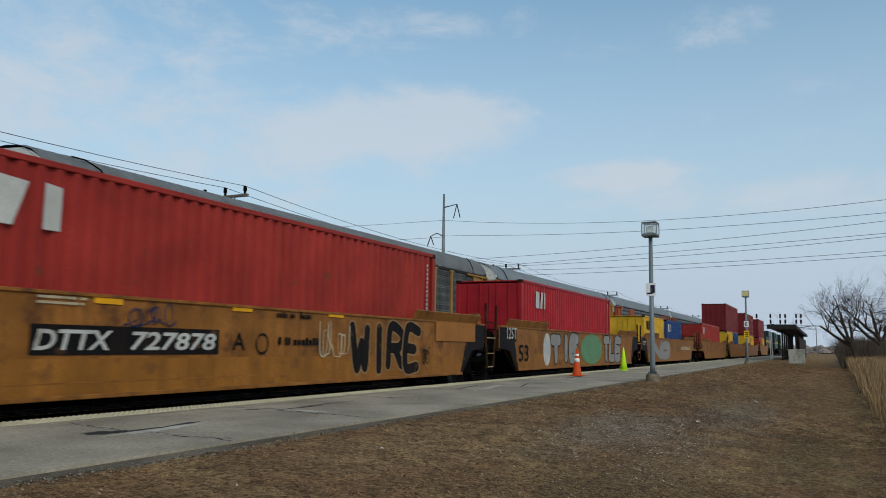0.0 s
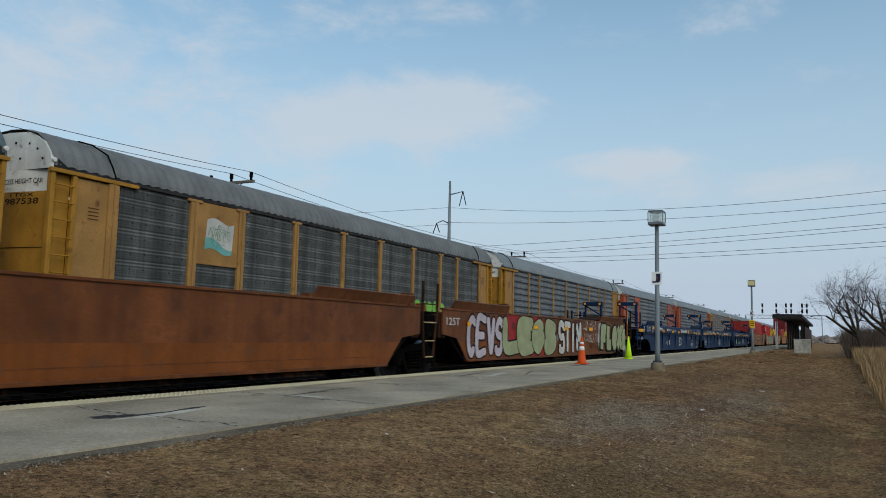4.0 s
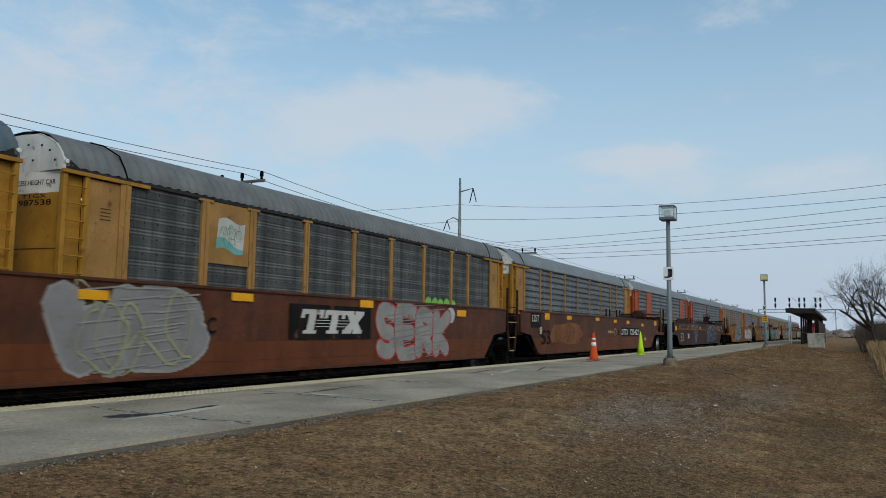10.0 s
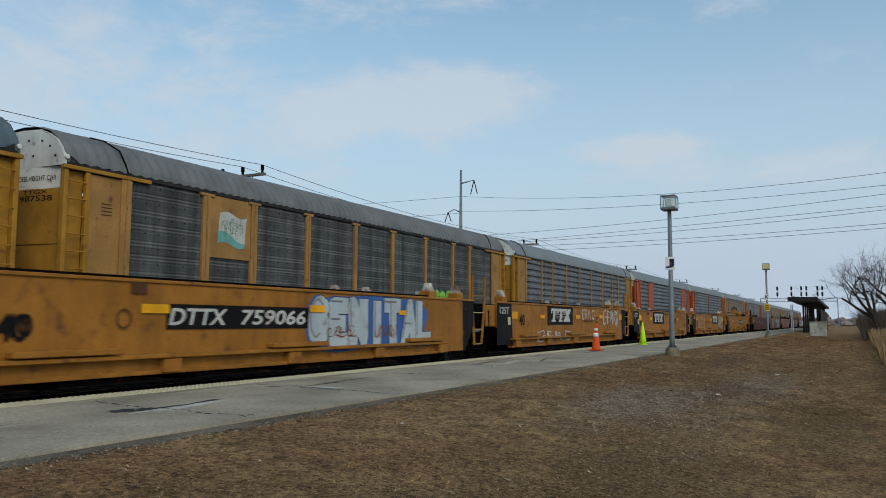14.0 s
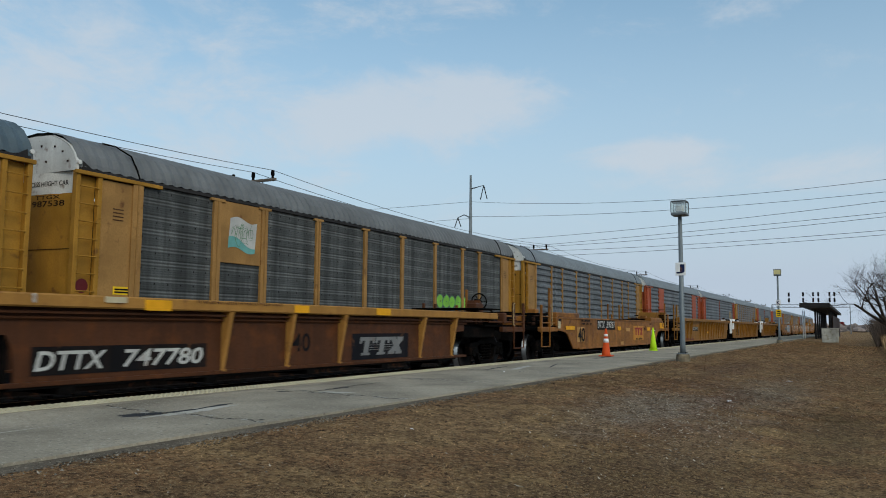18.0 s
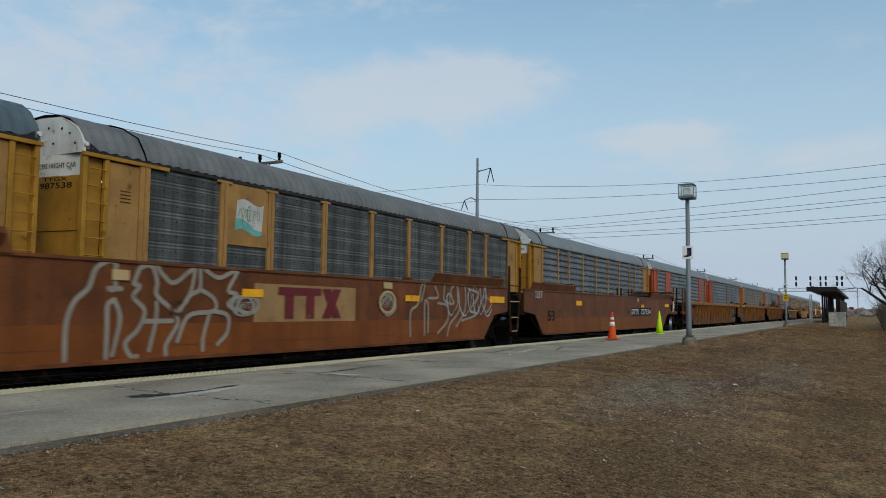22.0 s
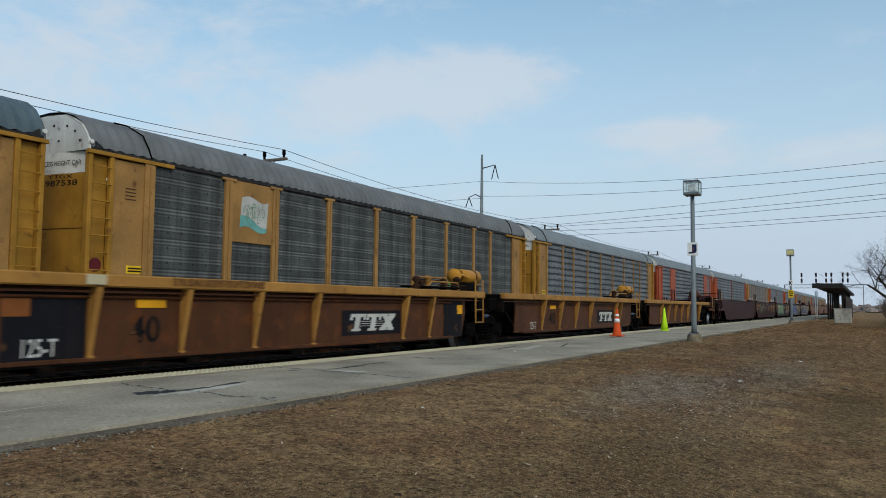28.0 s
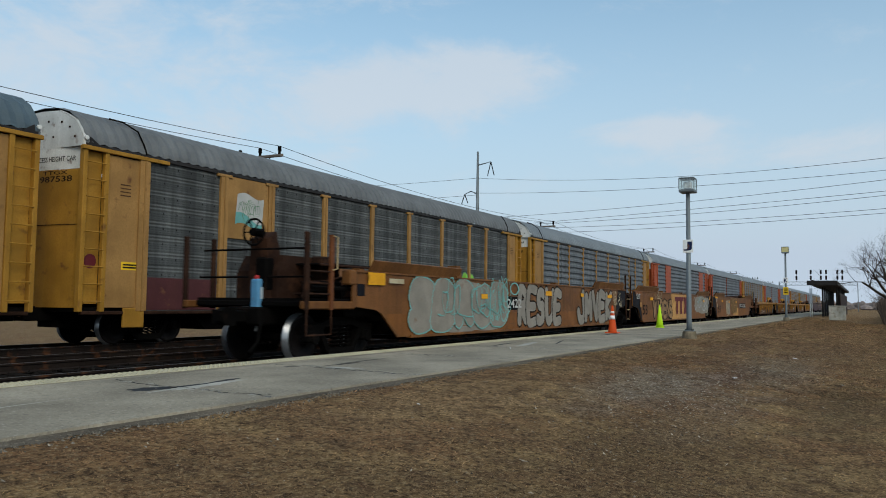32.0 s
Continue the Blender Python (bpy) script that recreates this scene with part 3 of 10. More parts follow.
# letters as strokes on a grid of eight by eight, two digits a point
GLYPHS = dict(A="00 48 80,23 63", B="00 08 58 76 54 04,54 82 50 00", C="77 48 16 12 40 71", D="00 08 48 85 83 40 00", E="88 08 00 80,04 64", F="88 08 00,04 64", G="77 48 16 12 40 72 74 44",
              H="08 00,88 80,04 84", I="48 40", J="88 82 60 20 02", K="08 00,88 04 80", L="08 00 80", M="00 08 43 88 80", N="00 08 80 88", O="48 86 82 40 02 06 48", P="00 08 68 86 64 04",
              R="00 08 58 86 54 04,34 80", S="87 58 18 06 24 64 82 60 10 01", T="08 88,48 40", U="08 02 30 60 82 88", V="08 40 88", W="08 20 45 60 88", X="08 80,88 00", Y="08 44 88,44 40", Z="08 88 00 80")
GLYPHS["2"], GLYPHS["8"] = "07 38 76 63 00 80", "44 16 48 76 44 02 40 82 44"
DIGITS = "0123456789abcdefghijklmnopqrstuvwxyz"


def smoothed(points, steps=6):
    p = [points[0] * 2 - points[1]] + points + [points[-1] * 2 - points[-2]]
    out = []
    for a, b, c, d in zip(p, p[1:], p[2:], p[3:]):
        for k in range(steps):
            q = k / steps
            out.append(0.5 * (2 * b + (c - a) * q + (2 * a - 5 * b + 4 * c - d) * q * q + (3 * b - a - 3 * c + d) * q ** 3))
    return out + [points[-1]]


def lay_stroke(shape, line, half, y, inside, blunt=False, taper=0.0):
    """Lays one flat stroke along a line of (x, z), round or blunt at its ends and joints."""
    def put(q, d):
        return (min(max(q.x, inside[0]), inside[1]), y - d, min(max(q.y, inside[2]), inside[3]))
    n = len(line)
    for k in range(n - 1):
        a, b = line[k], line[k + 1]
        if (b - a).length < 1e-5:
            continue
        t = (b - a).normalized()
        w0, w1 = half * (1 - taper * k / n), half * (1 - taper * (k + 1) / n)
        u = Vector((-t.y, t.x))
        if blunt and k == 0:
            a = a - t * half * 0.75
        if blunt and k == n - 2:
            b = b + t * half * 0.75
        d = 0.00002 * (k % 9)
        shape.add([put(a + u * w0, d), put(b + u * w1, d), put(b - u * w1, d), put(a - u * w0, d)], [(0, 3, 2, 1)])
    for k, q in enumerate(line):
        if blunt and k in (0, n - 1):
            continue
        w = half * (1 - taper * k / n)
        shape.add([put(q + Vector((math.cos(0.785 * j), math.sin(0.785 * j))) * w, 0.0002 + 0.00002 * (k % 7)) for j in range(8)], [(7, 6, 5, 4, 3, 2, 1, 0)])
    return shape


def throw_up(body, x0, x1, z0, z1, y, seed, heavy, edge, soft, inside, shade=(0, 0), shine=False, odd=-1):
    """A sprayed word of overlapping fat letters: its shadow, outline, fill and highlights, letter before letter."""
    rg = random.Random(seed)
    adv = (x1 - x0) / max(1, len(body))
    layers = {key: Shape() for key in ("shadow", "outline", "fill", "shine", "odd")}
    for i, ch in enumerate(body):
        if ch not in GLYPHS:
            continue
        grow_w = 1.16 if soft else 1.10
        wide, tall = adv * grow_w * rg.uniform(0.94, 1.08), (z1 - z0) * rg.uniform(0.92, 1.0)
        cx = x0 + adv * (i + 0.5) + rg.uniform(-0.03, 0.03)
        bottom = z0 + (z1 - z0 - tall) * rg.random()
        half = min(heavy * adv, tall * 0.19) * rg.uniform(0.94, 1.06)
        lean = rg.uniform(-0.06, 0.08) * tall
        in_x, in_z = half + edge, half + edge
        lift = 0.0009 * i
        for stroke in GLYPHS[ch].split(","):
            pts = []
            for q in stroke.split():
                u, w = int(q[0]) / 8, int(q[1]) / 8
                pts.append(Vector((cx - wide / 2 + in_x + (wide - 2 * in_x) * u + lean * (w - 0.5), bottom + in_z + (tall - 2 * in_z) * w)))
            if soft:
                pts = [p + Vector((rg.uniform(-0.05, 0.05) * wide, rg.uniform(-0.03, 0.03) * tall)) for p in pts]
            line = smoothed(pts) if (soft or ch in "CDGJOSU28") else pts
            blunt = not soft and (pts[0] - pts[-1]).length > 0.01
            if shade != (0, 0):
                lay_stroke(layers["shadow"], [p + Vector(shade) for p in line], half + edge, y, inside, blunt)
            lay_stroke(layers["outline"], line, half + edge, y - 0.0012 - lift, inside, blunt)
            lay_stroke(layers["odd" if i == odd else "fill"], line, half, y - 0.0017 - lift, inside, blunt, 0.0)
            if shine:
                lay_stroke(layers["shine"], [p + Vector((-half * 0.55, half * 0.5)) for p in line][: max(2, len(line) * 2 // 3)], half * 0.13, y - 0.0022 - lift, inside)
    return layers


def coded(code, x0, x1, z0, z1):
    """Lines from a code of two signs a point, across and up, in steps of a thirty-fifth of the box."""
    return [[Vector((x0 + (x1 - x0) * DIGITS.index(a) / 35, z0 + (z1 - z0) * DIGITS.index(b) / 35)) for a, b in zip(run[::2], run[1::2])] for run in code.split()]


def patch(x0, x1, z0, z1, y, seed, rough=0.12, n=72):
    """A flat sprayed or faded patch with an uneven outline."""
    rng = np.random.RandomState(seed)
    a = np.linspace(0, 2 * math.pi, n, endpoint=False)
    r = 1 + rough * np.interp(a, np.linspace(0, 2 * math.pi, 13), np.append(w := rng.uniform(-1, 0.4, 12), w[0]))
    r = r * (0.9 + 0.13 * np.abs(np.cos(rng.randint(5, 9) * 0.5 * a + rng.uniform(0, 6))))
    c, s = np.cos(a), np.sin(a)
    q = np.maximum(np.abs(c), np.abs(s)) ** 0.6
    x = (x0 + x1) / 2 + (x1 - x0) / 2 * c / q * r
    z = (z0 + z1) / 2 + (z1 - z0) / 2 * s / q * r
    z = np.clip(z, z0, z1)
    return Shape().add([(float(p), y, float(t)) for p, t in zip(x, z)], [tuple(range(n))])


def disc(x0, x1, z0, z1, y, n=28, hole=0.0):
    cx, cz, rx, rz = (x0 + x1) / 2, (z0 + z1) / 2, (x1 - x0) / 2, (z1 - z0) / 2
    ring = [(cx + rx * math.cos(6.2832 * k / n), y, cz + rz * math.sin(6.2832 * k / n)) for k in range(n)]
    if not hole:
        return Shape().add(ring, [tuple(range(n))])
    inner = [(cx + (x - cx) * hole, y, cz + (z - cz) * hole) for x, _, z in ring]
    return Shape().add(ring + inner, [(k, (k + 1) % n, n + (k + 1) % n, n + k) for k in range(n)])


def plate(x0, x1, z0, z1, y, c=0.0):
    return Shape().add([(x0, y, z0), (x1, y, z0), (x1, y, z1), (x0, y, z1)], [(0, 1, 2, 3)])


def paint_marks(car, marks, y, low=0.43, high=1.76, lo_x=0.7, hi_x=99.0, chord=None):
    """Paints lettering, reflectors and sprayed pieces on the near side of a car; later marks lie on top."""
    lift = 0.0
    order = {"blob": 0, "patch": 0, "disc": 1, "panel": 1, "piece": 2, "line": 2.5, "hatch": 2.4, "logo": 3, "trade": 3, "plate": 4}
    for mark in sorted(marks, key=lambda q: order.get(q[0], 5)):
        kind, x0, x1, z0, z1, *rest = mark
        z0, z1 = max(z0, low), min(z1, high + (0.25 if kind in ("tag", "script") else 0))
        x0, x1 = max(x0, lo_x), min(x1, hi_x)
        if x1 - x0 < 0.03 or z1 - z0 < 0.02:
            continue
        lift += 0.0016
        yy = y - 0.004 - lift
        if chord and (z0 + z1) / 2 > chord[1]:
            yy = chord[0] - 0.004 - lift
        elif chord:
            z1 = min(z1, chord[1] - 0.01)
        if kind == "rib_text":
            yy = y - 0.02 - 0.17 * ((z0 + z1) / 2 - low) / 1.15 - 0.012
        if kind == "plate":
            part("number_panel", plate(x0, x1, z0, z1, yy), INK["black"], car)
            d = (z1 - z0) * 0.2
            mark_word, _, count = rest[0].partition(" ")
            u0, u1 = x0 + 1.2 * d, x1 - 1.2 * d
            cut = u0 + (u1 - u0) * len(mark_word) / (len(rest[0]) + 0.35)
            part("owner_mark", word(mark_word, u0, cut, z0 + 0.9 * d, z1 - 0.9 * d, yy - 0.0012, 0.022, 0.24), INK["white"], car)
            part("number", word(count, u1 - (u1 - u0) * len(count) / (len(rest[0]) + 0.35), u1, z0 + 0.9 * d, z1 - 0.9 * d, yy - 0.0012, 0.022, 0.24), INK["white"], car)
        elif kind in ("text", "rib_text"):
            part("lettering", word(rest[0], x0, x1, z0, z1, yy, 0.012), INK[rest[1]], car)
        elif kind == "script":
            part("sprayed_word", word(rest[0], x0, x1, z0, z1, yy, -0.022, 0.25, 0.25, len(rest[0])), INK[rest[1]], car)
        elif kind == "rect":
            part("reflector" if rest[0] == "amber" else "label_plate", plate(x0, x1, z0, z1, yy), INK[rest[0]], car)
        elif kind == "panel":
            part("paint_panel", plate(x0, x1, z0, z1, yy), INK[rest[0]], car)
        elif kind == "patch":
            part("repainted_patch", plate(x0, x1, z0, z1, yy), INK[rest[0]], car)
        elif kind == "bars":
            n = int(rest[1])
            h = (z1 - z0) / n
            s = Shape()
            rng = random.Random(round(x0 * 100))
            for i in range(n):
                x = x0
                end = x1 - (x1 - x0) * rng.uniform(0, 0.25) * (n > 1)
                while x < end - 0.02:
                    w = min(end - x, h * rng.uniform(0.3, 0.62) * (1.3 if n == 1 else 1))
                    lo, hi = (0.92, 0.08 + 0.25 * (rng.random() < 0.5)) if n == 1 else (0.74, 0.24)
                    if rng.random() > 0.1:
                        s.add(*quad(x, x + w * 0.76, z1 - (i + lo) * h, z1 - (i + hi) * h, yy))
                    x += w
            tagged(part("small_lettering", s, INK[rest[0]], car), kind="stuff")
        elif kind == "ring":
            part("stencil_ring", disc(x0, x1, z0, z1, yy, 24, 0.8), INK[rest[0]], car)
        elif kind == "disc":
            part("painted_disc", disc(x0, x1, z0, z1, yy), INK[rest[0]], car)
        elif kind == "blob":
            part("sprayed_patch", patch(x0, x1, z0, z1, yy, round(x0 * 31), 0.16), INK[rest[0]], car)
        elif kind == "tag":
            tall = z1 - z0
            part("sprayed_tag", scrawl(x0, x1, z0, z1, yy, int(rest[1]), 0.010 + 0.007 * tall, 1.0), INK[rest[0]], car)
        elif kind == "hatch":
            rg = random.Random(round(x0 * 100))
            strokes = Shape()
            for k in range(int(rest[1])):
                u, w = x0 + (x1 - x0) * rg.uniform(0.05, 0.7), z0 + (z1 - z0) * (k + 0.5) / int(rest[1])
                lay_stroke(strokes, [Vector((u, w)), Vector((min(x1, u + (x1 - x0) * rg.uniform(0.2, 0.4)), min(z1, w + 0.08)))], 0.012, yy - 0.00002 * k, (lo_x, hi_x, low, high))
            tagged(part("sprayed_hatching", strokes, INK[rest[0]], car), kind="stuff")
        elif kind == "line":
            sketch, halo, half = Shape(), Shape(), float(rest[3])
            for k, run in enumerate(coded(rest[0], x0, x1, z0, z1)):
                smooth_run = smoothed(run, 5)
                lay_stroke(sketch, smooth_run, half, yy - 0.0008 - 0.00025 * k, (lo_x, hi_x, low, high))
                lay_stroke(halo, smooth_run, half + min(half * 0.5, 0.045), yy - 0.00002 * k, (lo_x, hi_x, low, high))
            lift += 0.005
            tagged(part("sprayed_line", sketch, INK[rest[1]], car), kind="stuff")
            if rest[2]:
                tagged(part("sprayed_halo", halo, INK[rest[2]], car), kind="stuff")
        elif kind == "piece":
            look_of = rest[4] if len(rest) > 4 else {}
            heavy, soft = look_of.get("heavy", 0.17), look_of.get("soft", True)
            layers = throw_up(rest[0], x0, x1, z0 + 0.02, z1 - 0.02, yy, int(rest[3]), heavy, look_of.get("edge", 0.045), soft, (lo_x, hi_x, low + 0.01, high - 0.01), look_of.get("shade", (0, 0)), "shine" in look_of, look_of.get("tint", (-1, ""))[0])
            lift += 0.0032 + 0.0009 * len(rest[0])
            for key, name, ink in (("shadow", "piece_shadow", look_of.get("back", rest[2])), ("outline", "piece_outline", rest[2]), ("fill", "piece_fill", rest[1]), ("odd", "piece_letter", look_of.get("tint", (-1, rest[1]))[1]), ("shine", "piece_shine", look_of.get("shine", ""))):
                if layers[key].v:
                    tagged(part(name, layers[key], INK[ink], car), kind="stuff")
        elif kind == "logo":
            part("emblem_panel", plate(x0, x1, z0, z1, yy), INK[rest[0]], car)
            slab_emblem(car, x0 + (x1 - x0) * 0.09, x1 - (x1 - x0) * 0.09, z0 + (z1 - z0) * 0.16, z1 - (z1 - z0) * 0.14, yy - 0.0012, INK[rest[1]])
        elif kind == "trade":
            emblem(car, x0 + (x1 - x0) * 0.06, x1 - (x1 - x0) * 0.06, z0 + (z1 - z0) * 0.2, z1 - (z1 - z0) * 0.12, yy - 0.0012, INK[rest[0]])


def quad(x0, x1, z0, z1, y):
    return [(x0, y, z0), (x1, y, z0), (x1, y, z1), (x0, y, z1)], [(0, 1, 2, 3)]


def slab_emblem(car, x0, x1, z0, z1, y, mat):
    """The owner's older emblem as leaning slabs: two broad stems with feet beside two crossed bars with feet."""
    w, h = x1 - x0, z1 - z0

    def slab(shape, u0, u1, v0, v1, lean=0.06):
        shape.add([(x0 + w * (u0 + lean * v0), y, z0 + h * v0), (x0 + w * (u1 + lean * v0), y, z0 + h * v0), (x0 + w * (u1 + lean * v1), y, z0 + h * v1), (x0 + w * (u0 + lean * v1), y, z0 + h * v1)], [(0, 1, 2, 3)])

    for at in (0.0, 0.325):
        mark = Shape()
        slab(mark, at, at + 0.31, 0.80, 1.0)
        slab(mark, at, at + 0.05, 0.64, 0.80)
        slab(mark, at + 0.26, at + 0.31, 0.64, 0.80)
        slab(mark, at + 0.105, at + 0.205, 0.14, 0.80)
        slab(mark, at + 0.065, at + 0.245, 0.0, 0.14)
        part("emblem_mark", mark, mat, car)
    cross = Shape()
    for k, (p, q) in enumerate(((0.66, 0.81), (0.81, 0.66))):
        cross.add([(x0 + w * p, y - 0.0004 * k, z0 + 0.15 * h), (x0 + w * (p + 0.13), y - 0.0004 * k, z0 + 0.15 * h), (x0 + w * (q + 0.13 + 0.05), y - 0.0004 * k, z0 + 0.85 * h), (x0 + w * (q + 0.05), y - 0.0004 * k, z0 + 0.85 * h)], [(0, 1, 2, 3)])
    for u0, v0, v1 in ((0.635, 0.0, 0.17), (0.80, 0.0, 0.17), (0.625, 0.83, 1.0), (0.79, 0.83, 1.0)):
        slab(cross, u0, u0 + 0.145, v0, v1)
    tagged(part("emblem_cross", cross, mat, car), kind="stuff")
    stripes = Shape()
    for k in range(3):
        slab(stripes, 0.22, 0.42, 0.28 + 0.13 * k, 0.31 + 0.13 * k)
        slab(stripes, 0.53, 0.70, 0.28 + 0.13 * k, 0.31 + 0.13 * k)
    tagged(part("emblem_stripes", stripes, mat, car), kind="stuff")


def emblem(car, x0, x1, z0, z1, y, mat):
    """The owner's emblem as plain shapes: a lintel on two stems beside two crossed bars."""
    w, h = x1 - x0, z1 - z0
    a = Shape()
    a.add(*quad(x0, x0 + 0.66 * w, z1 - 0.24 * h, z1, y))
    for k in (0.1, 0.42):
        a.add(*quad(x0 + k * w, x0 + (k + 0.13) * w, z0, z1 - 0.24 * h, y))
    part("emblem_mark", a, mat, car)
    b = Shape()
    for p, q in ((0.68, 0.86), (0.86, 0.68)):
        b.add([(x0 + p * w, y - 0.0006 * (p > q), z0), (x0 + (p + 0.14) * w, y - 0.0006 * (p > q), z0), (x0 + (q + 0.14) * w, y - 0.0006 * (p > q), z1), (x0 + q * w, y - 0.0006 * (p > q), z1)], [(0, 1, 2, 3)])
    part("emblem_cross", b, mat, car)

# ---- ground, platform and tracks ----
def lay(x, y):
    """Height of the lawn and the ground at a place."""
    if y > 21.5:
        z = -0.45 - min(0.6, (y - 21.5) * 0.05)
    elif y > 8.55:
        z = -0.62
    elif y > 5.3:
        z = -0.15
    else:
        s = min(1.0, max(0.0, (5.3 - y) / 5.6))
        z = 0.165 - 0.47 * s * s * (3 - 2 * s)
        if y < -1.2:
            z += min(0.25, (-1.2 - y) * 0.05)
        z += 0.045 * noise.noise((x * 0.22, y * 0.35, 3.1)) * min(1, (5.3 - y) / 1.5) + 0.018 * noise.noise((x * 0.9, y * 0.9, 7.0)) * min(1, (5.3 - y) / 0.7)
    return z


def ground_sheet():
    xs = list(np.concatenate([[-1500, -500, -200, -100, -60, -40, -25, -15], np.arange(-10, 34, 0.4), np.arange(34, 110, 2.0), [115, 130, 160, 220, 320, 500, 900, 1600, 2500]]))
    ys = list(np.concatenate([[-2000, -800, -300, -120, -60, -30, -18, -12, -8, -6, -4.5, -3.5], np.arange(-2.8, 5.3, 0.3), [5.3, 5.36, 8.5, 8.56, 12, 21.5, 24, 28, 34, 60, 120, 300, 800, 2000]]))
    v = [(float(x), float(y), lay(x, y)) for x in xs for y in ys]
    n = len(ys)
    f = [(i * n + j, (i + 1) * n + j, (i + 1) * n + j + 1, i * n + j + 1) for i in range(len(xs) - 1) for j in range(n - 1)]
    return thing("ground", "dry brown winter lawn sloping down from the platform", "ground", kind="structure", shape=Shape().add(v, f), mat=SOIL, smooth=True)


ground_sheet()

# ballast: one long bed under the three tracks, uneven on top
rng = np.random.RandomState(5)
bed = Shape()
bx = np.concatenate([np.arange(-30, 60, 0.5), np.arange(60, 200, 4), [220, 300, 500, 900, 2000]])
by = np.concatenate([[8.64], np.arange(8.9, 20.6, 0.45), [20.9, 21.8]])
bz = lambda y, e: -0.19 if 8.7 < y < 20.6 else (-0.24 if y < 9 else -0.62)
bv = [(float(x), float(y), float(bz(y, 0) + (rng.uniform(-0.035, 0.02) if 8.7 < y < 20.6 else 0))) for x in bx for y in by]
nb = len(by)
bed.add(bv, [(i * nb + j, (i + 1) * nb + j, (i + 1) * nb + j + 1, i * nb + j + 1) for i in range(len(bx) - 1) for j in range(nb - 1)])
thing("ballast_bed", "crushed stone ballast under the tracks, darkened to read as shade", "ballast", kind="structure", shape=bed, mat=BALLAST)
shoulder = Shape()
sx = [-80, -40, -10, 20, 60, 120, 250, 600]
sy = [20.95, 21.5, 24, 28, 34]
shoulder.add([(x, y, (lay(x, y) if y > 21.4 else -0.45) + 0.03) for x in sx for y in sy], [(i * 5 + j, i * 5 + 5 + j, i * 5 + 6 + j, i * 5 + 1 + j) for i in range(7) for j in range(4)])
thing("track_shoulder", "dark cinder shoulder beyond the far track", "ground", kind="structure", shape=shoulder, mat=surface("cinder", (0.045, 0.038, 0.031), 0.95, var=0.5, scale=2.0, fine=22, bump=0.8, spec=0.03))
stones = Shape()
for k in range(5200):
    x, y = rng.uniform(2, 32), rng.uniform(11.2, 16.9)
    r = rng.uniform(0.018, 0.042)
    q = rng.uniform(-1, 1, 3) * r * 0.4
    stones.add([(x - r, y, -0.18), (x, y - r, -0.18), (x + r, y, -0.18), (x, y + r, -0.18), (x + q[0], y + q[1], -0.19 + r * 1.5 + q[2])], [(0, 1, 4), (1, 2, 4), (2, 3, 4), (3, 0, 4)])
thing("ballast_stones", "loose ballast stones between the rails, darkened to read as shade", "gravel", kind="stuff", shape=stones, mat=BALLAST)


def rail_profile(y):
    return [(y - 0.07, -0.17), (y + 0.07, -0.17), (y + 0.07, -0.155), (y + 0.012, -0.135), (y + 0.012, -0.045), (y + 0.036, -0.03), (y + 0.034, -0.004), (y + 0.026, 0.0),
            (y - 0.026, 0.0), (y - 0.034, -0.004), (y - 0.036, -0.03), (y - 0.012, -0.045), (y - 0.012, -0.135), (y - 0.07, -0.155)]


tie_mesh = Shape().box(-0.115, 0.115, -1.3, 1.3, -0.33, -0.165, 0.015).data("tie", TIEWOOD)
for yc, state in ((NEAR, "the near"), (MIDDLE, "the empty middle"), (FAR, "the far")):
    track = thing("railway_track", f"rusty steel rails on timber ties, {state} track", "track", "tracks of the line", "structure")
    for side in (-0.7525, 0.7525):
        rail = part("rail", Shape().bar(rail_profile(yc + side), -40, 1500), RAILSIDE, track)
        part("rail_head", Shape().box(-40, 1500, yc + side - 0.024, yc + side + 0.024, 0.0, 0.0015), STEEL, rail, "polished running surface")
    for k in range(90 if yc == MIDDLE else 60):
        t = part("tie", tie_mesh, TIEWOOD, track)
        t.location = (-6 + 0.53 * k, yc, 0)
    rest = Shape()
    for k in range(150):
        x = 0.53 * (k + (90 if yc == MIDDLE else 60)) - 6
        rest.box(x - 0.115, x + 0.115, yc - 1.3, yc + 1.3, -0.33, -0.165)
    tagged(part("far_ties", rest, TIEWOOD, track), kind="stuff")

# platform: a long concrete slab with a tactile edge
platform = thing("platform", "low worn concrete station platform with cracks and tar patches", "platform", kind="structure",
                 shape=Shape().slab([(-45, -0.3), (150, -0.3), (150, 0.2), (-45, 0.2)], 5.28, 8.03), mat=CONCRETE)
part("edge_slab", Shape().slab([(-45, -0.45), (150, -0.45), (150, 0.2), (-45, 0.2)], 8.034, 8.61), CONCRETE, platform, "paler concrete edge course beside the track")
tac = Shape().box(-0.296, 0.296, 8.19, 8.585, 0.2005, 0.212, 0.004)
for i in range(7):
    for j in range(5):
        tac.lathe([(0.02, 0.212), (0.018, 0.219), (0.010, 0.222)], 5, (-0.255 + i * 0.085, 8.225 + j * 0.08, 0))
tac_mesh = tac.data("tactile_tile", TACTILE)
for k in range(210):
    t = part("tactile_tile", tac_mesh, TACTILE, platform)
    t.location = (-12 + 0.6 * k, 0, 0)
part("tactile_strip_far", Shape().box(114, 150, 8.19, 8.585, 0.2005, 0.216), TACTILE, platform)
SPALL = surface("spalled_concrete", (0.40, 0.38, 0.33), 0.9, var=0.25, fine=60, bump=0.5)
